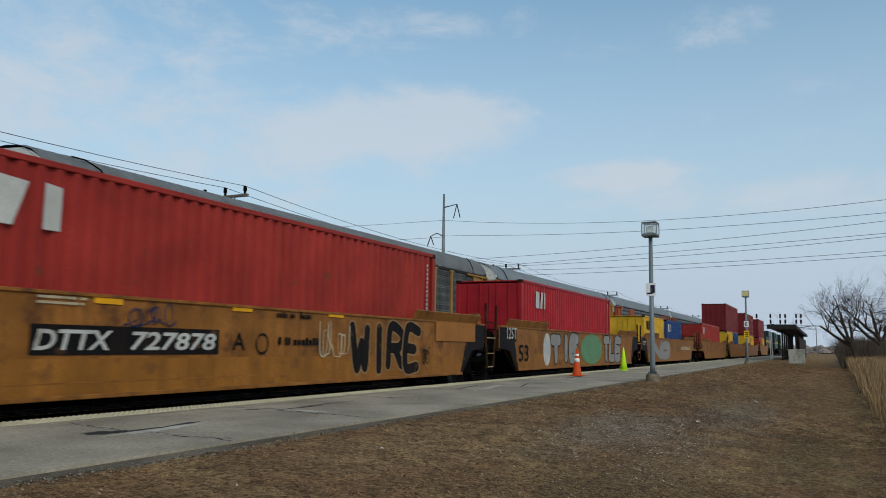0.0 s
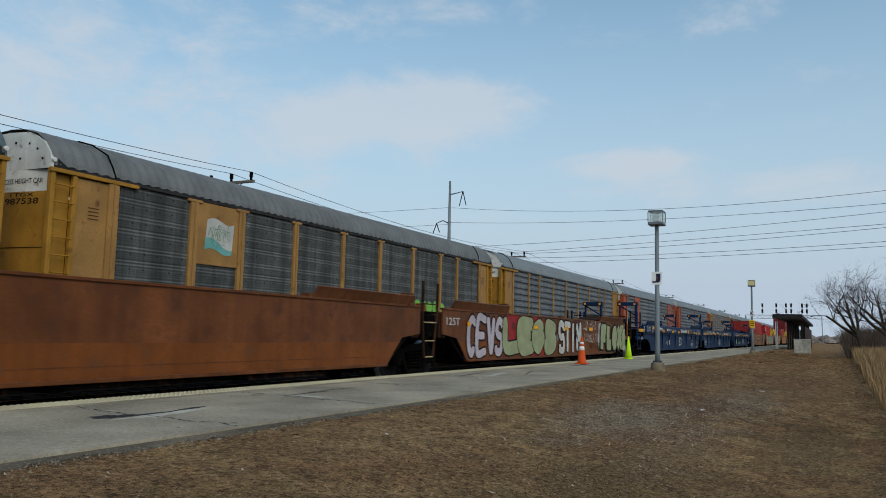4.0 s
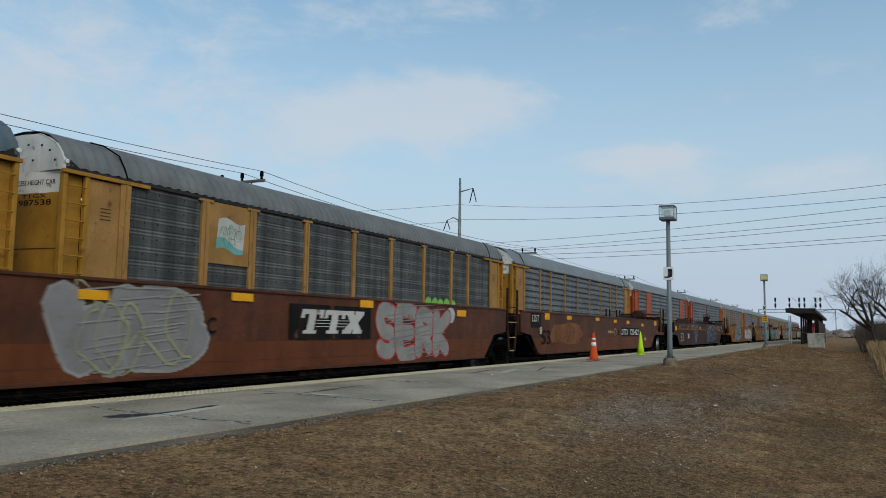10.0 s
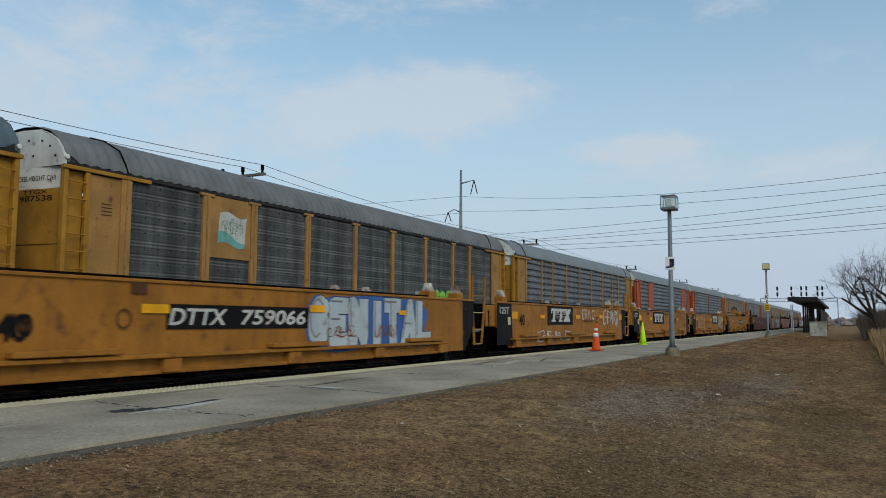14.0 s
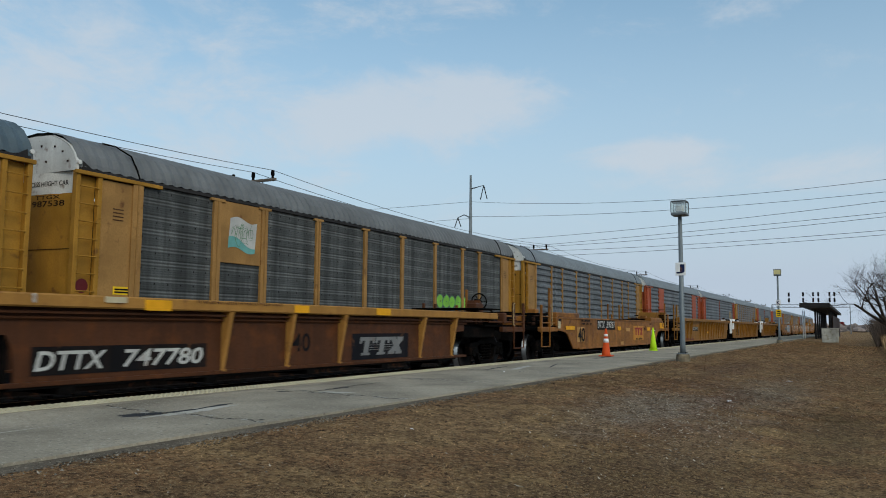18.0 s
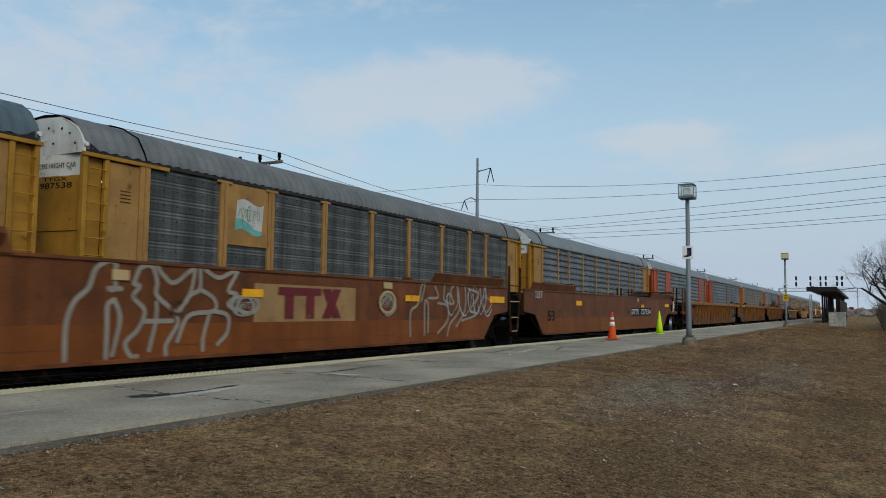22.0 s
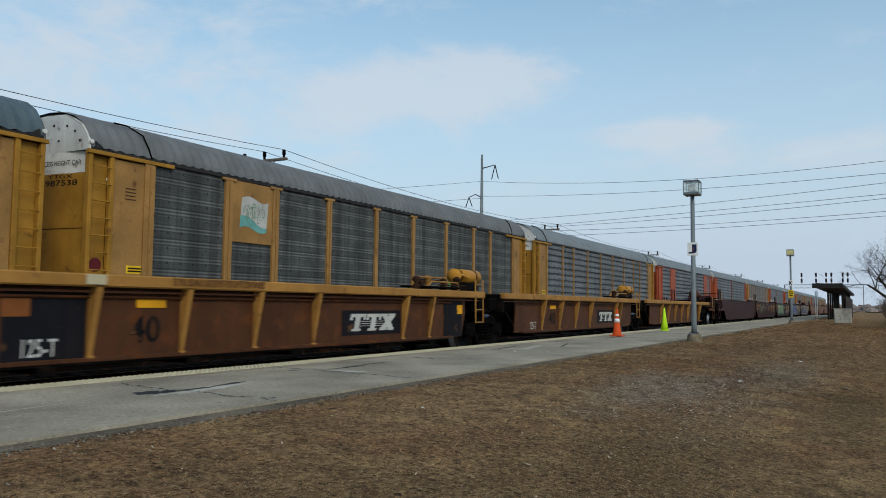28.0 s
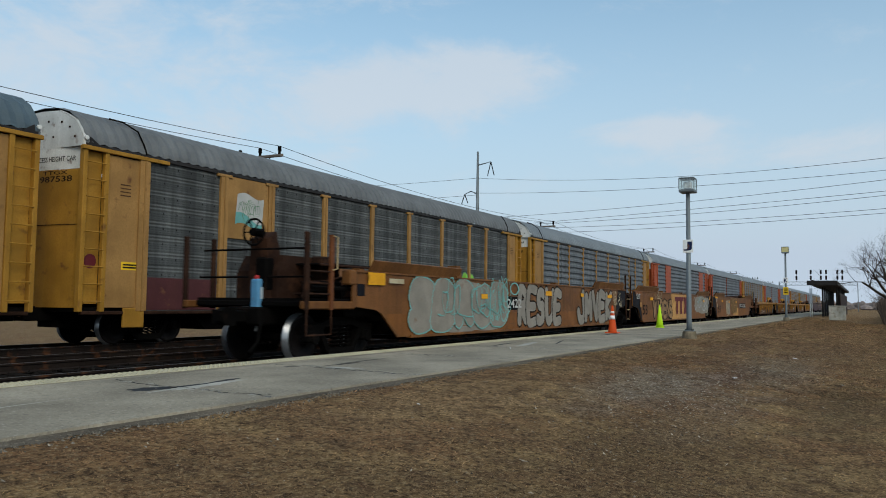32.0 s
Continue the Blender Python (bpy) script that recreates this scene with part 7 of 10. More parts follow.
                ring = [(X(0.9), -0.1 + 0.25 * math.cos(6.2832 * k / 20), 2.47 - drop + 0.25 * math.sin(6.2832 * k / 20)) for k in range(21)]
                wheel = part("brake_wheel", Shape().tube(ring, 0.022, 6), NEARBLACK, car, "spoked hand brake wheel")
                part("hub", Shape().lathe([(0.08, X(0.86)), (0.08, X(1.15))], 10, (0, -0.1, 2.47 - drop), "x"), NEARBLACK, wheel)
                for k in range(6):
                    a = 6.2832 * k / 6
                    part("spoke", Shape().tube([(X(0.9), -0.1, 2.47 - drop), (X(0.9), -0.1 + 0.24 * math.cos(a), 2.47 - drop + 0.24 * math.sin(a))], 0.014, 4), NEARBLACK, wheel)
            if tank == ("left" if s > 0 else "right"):
                part("air_tank", Shape().lathe([(0.05, X(3.0)), (0.24, X(3.06)), (0.24, X(4.3)), (0.05, X(4.36))], 16, (0, -0.85, 2.02), "x"), coat if style != "smooth" else DARKRUST, car, "cylindrical air reservoir", smooth=True)
                part("tank_bracket", bx(3.2, 4.2, -1.0, -0.7, 1.5, 1.82), NEARBLACK, car)
    if left == "a":
        truck(car, 0.75 if style == "short" else (0.3 if ribbed else 0.0))
    if racks:
        stands = [(0.35 if left == "a" else 1.15, left), (L - 1.15, right)] if right == "c" else [(0.35 if left == "a" else 1.15, left)]
        for d, kind in stands:
            for y in (-1.42, 0.42):
                post = Shape().box(d - 0.1, d + 0.1, y, y + 0.11, zt - 0.1, 2.9, 0.012)
                stand = part("bridge_stand", post, coat, car, "blue raised stand with amber reflectors")
                part("stand_post", Shape().box(d - 0.07, d + 0.07, y + 0.85, y + 0.93, 2.5 if kind == "a" else zt - 0.1, 2.75, 0.01), coat, stand)
                part("stand_beam", Shape().box(d - 0.13, d + 0.13, y - 0.03, y + 1.02, 2.74, 2.93, 0.015), coat, stand)
                part("stand_brace", Shape().tube([(d, y + 0.95, 2.76), (d, y + 0.1, 2.25)], 0.04, 5), coat, stand)
                for q in (0.06, 0.84):
                    part("reflector", Shape().box(d - 0.134, d - 0.131, y + q, y + q + 0.1, 2.78, 2.88), INK["amber"], stand)
    paint_marks(car, marks, -ys, zb + 0.01, zt - 0.01, 1.82 if style == "low" and left == "a" else 0.5, L - (1.6 if style == "low" and right == "a" else 0.7), (-1.53, zt - hi) if ribbed else None)
    if ribbed is False and boards and left == "a" and coat is not MAROON and not any(m[0] == "text" and m[5] == "125T" for m in marks):
        part("lettering", word("125T", 0.85, 1.65, 1.36, 1.55, -1.5046, 0.012), INK["white"], car)
    MOVING.append((car, s_left))
    return car


def container(s0, length, z, high, mat, logo="white", label="steel shipping container", logo_at=0.6):
    """A corrugated freight container riding in a well; origin at its left end, on the track centre."""
    box = thing("shipping_container", label, "shipping container", "containers on the train")
    h, hw = high, 1.219
    pitch = 0.278
    n = int((length - 0.3) / pitch)
    for s in (-1, 1):
        v = []
        x = 0.15
        step = (length - 0.3) / n
        for k in range(n):
            for d, deep in ((0.0, 0.0), (0.30, 0.0), (0.46, 0.055), (0.84, 0.055)):
                v += [(x + (k + d) * step, s * (hw - 0.012 - deep), z + 0.12), (x + (k + d) * step, s * (hw - 0.012 - deep), z + h - 0.09)]
        m = len(v) // 2
        part("side_wall", Shape().add(v, [(2 * i, 2 * i + 2, 2 * i + 3, 2 * i + 1) for i in range(m - 1)]), mat, box, "corrugated steel side")
        part("top_rail", Shape().box(0.1, length - 0.1, min(s * hw, s * (hw - 0.06)), max(s * hw, s * (hw - 0.06)), z + h - 0.09, z + h, 0.01), mat, box)
        part("bottom_rail", Shape().box(0.1, length - 0.1, min(s * hw, s * (hw - 0.06)), max(s * hw, s * (hw - 0.06)), z, z + 0.13, 0.01), mat, box)
        for x in (0.0, length - 0.15):
            part("corner_post", Shape().box(x, x + 0.15, min(s * hw, s * (hw - 0.15)), max(s * hw, s * (hw - 0.15)), z + 0.1, z + h - 0.1, 0.015), mat, box)
            for zz in (z, z + h - 0.118):
                part("corner_casting", Shape().box(x - 0.004, x + 0.178 - 0.024, min(s * (hw + 0.004), s * (hw - 0.16)), max(s * (hw + 0.004), s * (hw - 0.16)), zz, zz + 0.118, 0.01), DARKRUST, box)
    part("roof", Shape().box(0.05, length - 0.05, -hw + 0.05, hw - 0.05, z + h - 0.06, z + h - 0.02), ROOF if mat is CONRED else mat, box)
    part("floor", Shape().box(0.05, length - 0.05, -hw + 0.05, hw - 0.05, z + 0.05, z + 0.1), NEARBLACK, box)
    # left end: a pair of doors with locking bars
    for s in (-1, 1):
        door = part("door", Shape().box(0.03, 0.08, min(s * 0.01, s * (hw - 0.15)), max(s * 0.01, s * (hw - 0.15)), z + 0.12, z + h - 0.12, 0.008), mat, box)
        for y in (0.3, 0.75):
            part("locking_bar", Shape().tube([(0.005, s * y, z + 0.1), (0.005, s * y, z + h - 0.1)], 0.018, 6), mat, door)
    part("right_end", Shape().box(length - 0.08, length - 0.03, -hw + 0.15, hw - 0.15, z + 0.12, z + h - 0.1), mat, box)
    if logo:
        wl = 2.4 if length > 14 else 1.1
        for k, (a, b) in enumerate(((0.0, 0.34), (0.42, 0.74), (0.84, 0.95))):
            at, zz = logo_at, -hw - 0.003
            s = Shape().add([(at + a * wl, zz, z + h * 0.70), (at + b * wl - 0.08 * wl * (k == 1), zz, z + h * 0.70), (at + b * wl, zz, z + h * 0.89), (at + (a + 0.14 * (k == 1)) * wl, zz, z + h * 0.9)], [(0, 1, 2, 3)])
            part("emblem_block", s, INK[logo], box)
        part("number_column", bars_up(length - 0.5, -hw - 0.003, z + h * 0.35, z + h * 0.9), INK["white"], box)
    MOVING.append((box, s0))
    return box


def bars_up(x, y, z0, z1):
    s = Shape()
    k = z0
    while k < z1:
        s.add(*quad(x, x + 0.07, k, k + 0.07, y))
        k += 0.11
    return s


# ---- markings of the cars, unit by unit: kind, from x, to x, from z, to z, then text and paint ----
MARKS_u0 = [
    ('plate', 8.13, 11.54, 0.97, 1.36, 'DTTX 727878'),
    ('text', 11.87, 12.18, 1.04, 1.32, 'A', 'black'),
    ('ring', 12.46, 12.82, 0.96, 1.33, 'black'),
    ('piece', 15.54, 18.59, 0.48, 1.69, 'WIRE', 'black', 'tan', '3', dict(heavy=0.15, edge=0.04)),
    ('rect', 9.06, 9.54, 1.66, 1.8, 'amber'),
    ('rect', 11.83, 12.33, 1.68, 1.8, 'amber'),
    ('rect', 14.66, 15.2, 1.69, 1.82, 'amber'),
    ('bars', 13.01, 14.09, 1.61, 1.74, 'black', '1'),
    ('bars', 8.19, 9.03, 1.6, 1.74, 'cream', '2'),
    ('tag', 9.57, 10.56, 1.36, 1.73, 'navy', '4'),
    ('tag', 14.36, 15.44, 0.9, 1.6, 'cream', '5'),
    ('tag', 18.69, 19.14, 0.7, 1.11, 'black', '6'),
    ('bars', 13.07, 14.36, 1.12, 1.28, 'black', '1'),
    ('rect', 19.44, 21.95, 1.27, 1.76, 'rustlight'),
]
MARKS_p1 = [
    ('panel', 1.06, 2.05, 1.31, 1.89, 'black'),
    ('text', 1.16, 2.0, 1.4, 1.75, '125T', 'white'),
    ('text', 2.22, 3.13, 0.69, 1.21, '53', 'black'),
    ('disc', 4.71, 5.54, 0.5, 1.65, 'white'),
    ('piece', 5.6, 9.09, 0.46, 1.77, 'TIE', 'silver', 'black', '7'),
    ('disc', 9.41, 12.83, 0.47, 1.72, 'green'),
    ('piece', 13.03, 16.27, 0.42, 1.84, 'TLE', 'silver', 'black', '8'),
    ('rect', 2.58, 3.41, 1.75, 1.97, 'amber'),
]
MARKS_p2 = [
    ('piece', 3.37, 8.84, 0.4, 1.74, 'NO', 'silver', 'grey', '9'),
    ('bars', 13.23, 17.52, 1.08, 1.36, 'cream', '1'),
]
MARKS_fb = [
    ('rect', 11.63, 12.1, 1.48, 1.6, 'amber'),
    ('rect', 9.97, 10.48, 1.48, 1.6, 'amber'),
    ('rect', 6.61, 7.12, 1.46, 1.58, 'amber'),
    ('rect', 4.33, 4.84, 1.44, 1.55, 'amber'),
    ('rect', 3.93, 4.23, 1.44, 1.56, 'amber'),
    ('rect', 3.64, 3.73, 1.4, 1.72, 'white'),
    ('rect', 2.81, 2.93, 1.4, 1.72, 'white'),
    ('text', 3.7, 3.88, 1.42, 1.56, '20', 'white'),
    ('text', 3.47, 3.64, 1.42, 1.56, '40', 'white'),
    ('text', 2.65, 2.82, 1.42, 1.56, '45', 'white'),
    ('tag', 11.79, 12.74, 0.57, 1.15, 'mint', '16'),
    ('tag', 11.66, 12.89, 0.52, 1.18, 'paleblue', '13'),
    ('tag', 3.75, 4.92, 0.46, 0.78, 'purple', '12'),
    ('blob', 4.02, 5.09, 0.57, 1.14, 'purple'),
    ('piece', 4.05, 5.03, 0.6, 1.13, 'ORT', 'lime', 'purple', '15', {'heavy': 0.26, 'edge': 0.03}),
    ('text', 5.7, 6.25, 0.64, 0.84, 'FEC', 'white'),
    ('bars', 4.99, 6.51, 1.49, 1.73, 'white', '1'),
    ('bars', 7.89, 9.24, 1.54, 1.72, 'white', '1'),
    ('bars', 12.43, 15.1, 1.49, 1.74, 'white', '1'),
    ('text', 10.46, 11.32, 0.65, 1.14, '53', 'white'),
    ('text', 6.93, 7.8, 0.63, 0.87, '74367', 'white'),
    ('text', 3.96, 4.08, 0.83, 0.97, 'B', 'white'),
    ('tag', 13.48, 13.98, 0.57, 1.06, 'purple', '14'),
] + [
    ('rect', 3.94, 4.24, 1.44, 1.58, 'amber'),
    ('rect', 4.35, 4.83, 1.42, 1.55, 'amber'),
    ('rect', 6.59, 7.13, 1.44, 1.57, 'amber'),
    ('rect', 9.97, 10.54, 1.45, 1.62, 'amber'),
    ('rect', 11.64, 12.14, 1.46, 1.6, 'amber'),
    ('rect', 15.36, 15.91, 1.46, 1.61, 'amber'),
    ('rect', 3.68, 3.73, 1.38, 1.74, 'white'),
    ('rect', 2.87, 2.92, 1.39, 1.74, 'white'),
    ('text', 2.65, 2.84, 1.41, 1.55, '45', 'white'),
    ('text', 3.47, 3.66, 1.42, 1.55, '40', 'white'),
    ('text', 3.75, 3.9, 1.43, 1.55, '20', 'white'),
    ('bars', 17.52, 18.26, 0.49, 1.15, 'white', '4'),
]
MARKS_fc = [
    ('text', 2.08, 3.06, 0.65, 0.94, '125T', 'white'),
    ('rect', 7.1, 7.62, 1.46, 1.6, 'amber'),
    ('rect', 4.91, 5.43, 1.44, 1.58, 'amber'),
    ('rect', 4.28, 4.6, 1.62, 1.75, 'amber'),
    ('rect', 0.75, 1.77, 1.42, 1.55, 'amber'),
    ('rect', 4.2, 4.26, 1.42, 1.73, 'white'),
    ('rect', 3.42, 3.48, 1.42, 1.74, 'white'),
    ('rect', 2.91, 2.98, 1.42, 1.74, 'white'),
    ('rect', 2.08, 2.15, 1.4, 1.73, 'white'),
    ('text', 4.26, 4.47, 1.44, 1.6, '20', 'white'),
    ('text', 4.02, 4.22, 1.44, 1.6, '40', 'white'),
    ('text', 3.2, 3.38, 1.44, 1.58, '45', 'white'),
    ('text', 2.71, 2.89, 1.42, 1.57, '48', 'white'),
    ('text', 1.92, 2.08, 1.42, 1.57, '53', 'white'),
    ('text', 10.77, 11.68, 0.62, 1.09, '53', 'white'),
    ('bars', 13.16, 15.88, 1.45, 1.71, 'white', '1'),
    ('bars', 10.94, 11.71, 1.51, 1.65, 'white', '2'),
    ('rect', 10.3, 10.78, 1.44, 1.58, 'amber'),
    ('rect', 12.36, 12.89, 1.43, 1.56, 'amber'),
    ('rect', 16.24, 16.76, 1.44, 1.67, 'amber'),
    ('rect', 10.52, 10.6, 1.61, 1.8, 'white'),
    ('rect', 17.12, 17.2, 1.45, 1.74, 'white'),
    ('rect', 17.94, 18.02, 1.44, 1.74, 'white'),
    ('rect', 19.23, 19.3, 1.45, 1.74, 'white'),
    ('text', 17.23, 17.39, 1.45, 1.58, '40', 'white'),
    ('text', 18.03, 18.18, 1.44, 1.58, '45', 'white'),
    ('rect', 18.71, 19.18, 1.43, 1.55, 'amber'),
    ('bars', 17.19, 17.59, 1.06, 1.2, 'white', '2'),
    ('bars', 17.95, 18.85, 0.46, 1.0, 'white', '6'),
] + [
    ('rect', 0.76, 1.81, 1.42, 1.57, 'amber'),
    ('rect', 2.07, 2.15, 1.44, 1.72, 'white'),
    ('rect', 2.93, 3.02, 1.44, 1.71, 'white'),
    ('rect', 3.42, 3.52, 1.45, 1.71, 'white'),
    ('rect', 4.2, 4.31, 1.43, 1.73, 'white'),
    ('text', 1.91, 2.07, 1.44, 1.58, '53', 'white'),
    ('text', 3.21, 3.42, 1.45, 1.6, '45', 'white'),
    ('rect', 4.3, 4.61, 1.59, 1.73, 'amber'),
    ('rect', 4.94, 5.43, 1.44, 1.59, 'amber'),
    ('rect', 7.13, 7.63, 1.45, 1.6, 'amber'),
    ('bars', 5.55, 7.04, 1.53, 1.75, 'white', '1'),
    ('bars', 8.32, 9.76, 1.52, 1.71, 'white', '1'),
    ('bars', 13.24, 15.82, 1.46, 1.71, 'white', '1'),
    ('text', 4.45, 4.65, 0.77, 0.92, 'C', 'white'),
    ('bars', 1.55, 1.97, 0.97, 1.17, 'white', '3'),
    ('rect', 9.53, 9.78, 0.72, 1.01, 'white'),
]
MARKS_fa = [
    ('disc', 21.09, 21.25, 1.6, 1.72, 'blue'),
    ('rect', 21.07, 21.27, 1.57, 1.74, 'white'),
    ('text', 21.78, 21.91, 1.44, 1.56, '53', 'white'),
    ('text', 20.96, 21.13, 1.44, 1.56, '48', 'white'),
    ('text', 20.47, 20.65, 1.43, 1.56, '45', 'white'),
    ('text', 13.41, 14.3, 0.65, 1.16, '53', 'white'),
    ('text', 8.93, 9.39, 0.69, 0.93, '74367', 'white'),
    ('rect', 19.89, 20.39, 1.43, 1.55, 'amber'),
    ('rect', 20.42, 20.48, 1.41, 1.73, 'white'),
    ('rect', 20.9, 20.96, 1.42, 1.73, 'white'),
    ('rect', 21.18, 21.69, 1.43, 1.55, 'amber'),
    ('rect', 21.72, 21.78, 1.41, 1.73, 'white'),
    ('rect', 21.59, 21.77, 0.73, 0.95, 'lime'),
    ('bars', 20.68, 21.08, 0.73, 0.86, 'white', '3'),
    ('bars', 20.49, 21.24, 0.42, 0.57, 'white', '3'),
]
MARKS_fl = [
    ('piece', 2.06, 4.77, 0.38, 2.01, 'CEVS', 'lilac', 'black', '21'),
    ('piece', 4.82, 9.82, 0.34, 1.79, 'LEGS', 'sage', 'black', '22'),
    ('disc', 5.46, 5.78, 1.28, 1.53, 'darkred'),
    ('disc', 6.21, 6.39, 0.58, 0.8, 'darkred'),
    ('blob', 4.74, 10.13, 0.34, 1.86, 'crimson'),
    ('piece', 10.13, 12.99, 0.42, 1.75, 'STIM', 'white', 'black', '23'),
    ('text', 12.02, 12.51, 1.02, 1.36, 'A', 'black'),
    ('piece', 15.95, 19.75, 0.41, 1.81, 'FLOX', 'sage', 'black', '24', dict(heavy=0.24, edge=0.075, soft=False, shade=(-0.10, -0.03))),
    ('blob', 19.3, 20.55, 0.5, 1.7, 'sage'),
    ('blob', 15.6, 16.6, 0.45, 1.7, 'paleblue'),
    ('tag', 13.26, 15.08, 1.33, 1.78, 'white', '25'),
    ('tag', 13.24, 15.88, 0.89, 1.3, 'white', '26'),
    ('tag', 14.14, 15.89, 0.66, 0.95, 'black', '27'),
    ('rect', 2.04, 2.24, 1.35, 1.47, 'amber'),
    ('rect', 7.35, 7.81, 1.34, 1.45, 'amber'),
    ('rect', 10.76, 11.24, 1.34, 1.47, 'amber'),
    ('rect', 14.07, 14.59, 1.36, 1.49, 'amber'),
    ('disc', 9.87, 10.21, 0.95, 1.18, 'grey'),
]
MARKS_fn = [
    ('text', 4.8, 5.66, 0.66, 1.14, '53', 'black'),
    ('piece', 5.73, 8.43, 0.53, 1.48, 'DWJAL', 'teal', 'black', '33'),
    ('plate', 8.83, 12.22, 0.95, 1.38, 'DTTX 787094 B'),
    ('tag', 12.85, 14.16, 0.64, 1.32, 'black', '34'),
    ('piece', 15.48, 19.5, 0.47, 1.76, 'RISA', 'cyan', 'grey', '35'),
    ('rect', 6.38, 6.9, 1.36, 1.51, 'amber'),
    ('tag', 4.52, 5.68, 1.4, 1.69, 'cream', '36'),
]
MARKS_r1 = [
    ('blob', 11.44, 16.16, 0.43, 1.91, 'silver'),
    ('line', 11.44, 16.16, 0.43, 1.91, '0x3q9j 5taw7b awfnhi jxign4 pxlpki uzoslk 268eag 82dbeg k2hbgg r3nfli x9thpk 1w0h22g0u2zbyqvz', 'black', '', 0.02),
    ('piece', 4.6, 9.0, 0.41, 1.8, 'RESET', 'cyan', 'black', '41', dict(heavy=0.17, edge=0.085, soft=False, shade=(-0.13, -0.03), shine='paleblue')),
    ('piece', 8.95, 9.95, 0.98, 1.78, '28', 'cyan', 'black', '44', dict(heavy=0.13, edge=0.05)),
    ('blob', 4.35, 10.1, 0.43, 1.79, 'navy'),
    ('text', 2.13, 2.74, 0.74, 1.18, '53', 'black'),
    ('panel', 0.88, 1.9, 1.16, 1.75, 'dark'),
    ('text', 1.09, 1.64, 1.47, 1.65, '125T', 'white'),
    ('blob', 2.16, 3.47, 1.27, 1.81, 'skyblue'),
    ('blob', 3.34, 4.49, 0.59, 1.3, 'pink'),
    ('tag', 3.66, 4.31, 0.63, 1.44, 'white', '42'),
    ('plate', 12.4, 15.68, 0.98, 1.38, 'DTTX 726426'),
    ('rect', 1.88, 2.39, 1.32, 1.57, 'amber'),
    ('rect', 4.02, 4.53, 1.31, 1.45, 'amber'),
] + [
    ('tag', 3.74, 4.23, 1.53, 1.76, 'white', '44'),
    ('rect', 16.71, 19.56, 1.28, 1.5, 'cream'),
    ('tag', 10.05, 11.17, 0.69, 1.08, 'white', '45'),
    ('rect', 3.23, 3.73, 1.07, 1.24, 'amber'),
    ('rect', 17.16, 17.73, 1.06, 1.24, 'cream'),
    ('rect', 18.34, 18.79, 1.03, 1.34, 'cream'),
    ('rect', 18.49, 19.53, 1.4, 1.54, 'amber'),
    ('text', 18.89, 19.12, 1.59, 1.73, '53', 'black'),
    ('text', 18.08, 18.27, 1.58, 1.72, '48', 'black'),
    ('text', 17.6, 17.77, 1.59, 1.73, '45', 'black'),
    ('bars', 16.7, 17.41, 0.58, 0.72, 'cream', '2'),
    ('panel', 20.45, 20.95, 1.38, 1.67, 'dark'),
]
MARKS_r2 = [
    ('logo', 9.07, 11.97, 0.89, 1.56, 'black', 'white'),
    ('piece', 12.01, 18.95, 0.36, 1.87, 'VIGUE', 'seafoam', 'teal', '51', dict(heavy=0.19, edge=0.035)),
    ('tag', 13.61, 16.24, 0.4, 1.79, 'black', '52'),
    ('tag', 8.02, 9.41, 0.61, 1.34, 'white', '53'),
    ('text', 10.12, 10.91, 1.62, 1.73, 'DTTX 726426 C', 'black'),
    ('rect', 10.36, 10.89, 1.52, 1.62, 'amber'),
    ('rect', 7.52, 8.0, 1.32, 1.46, 'amber'),
    ('rect', 12.21, 12.73, 1.09, 1.26, 'amber'),
    ('text', 2.28, 2.89, 0.76, 1.19, '53', 'black'),
    ('piece', 4.68, 8.03, 0.58, 1.87, 'OMSE', 'tan', 'black', '54'),
    ('rect', 2.11, 2.64, 1.31, 1.62, 'amber'),
    ('rect', 3.99, 4.52, 1.32, 1.5, 'amber'),
    ('rect', 3.4, 3.95, 1.1, 1.3, 'cream'),
    ('panel', 1.31, 2.06, 1.43, 1.84, 'dark'),
    ('text', 1.33, 1.88, 1.48, 1.74, '125T', 'white'),
    ('tag', 7.67, 8.05, 1.51, 1.78, 'black', '55'),
    ('tag', 19.18, 19.64, 0.79, 1.11, 'white', '56'),
]
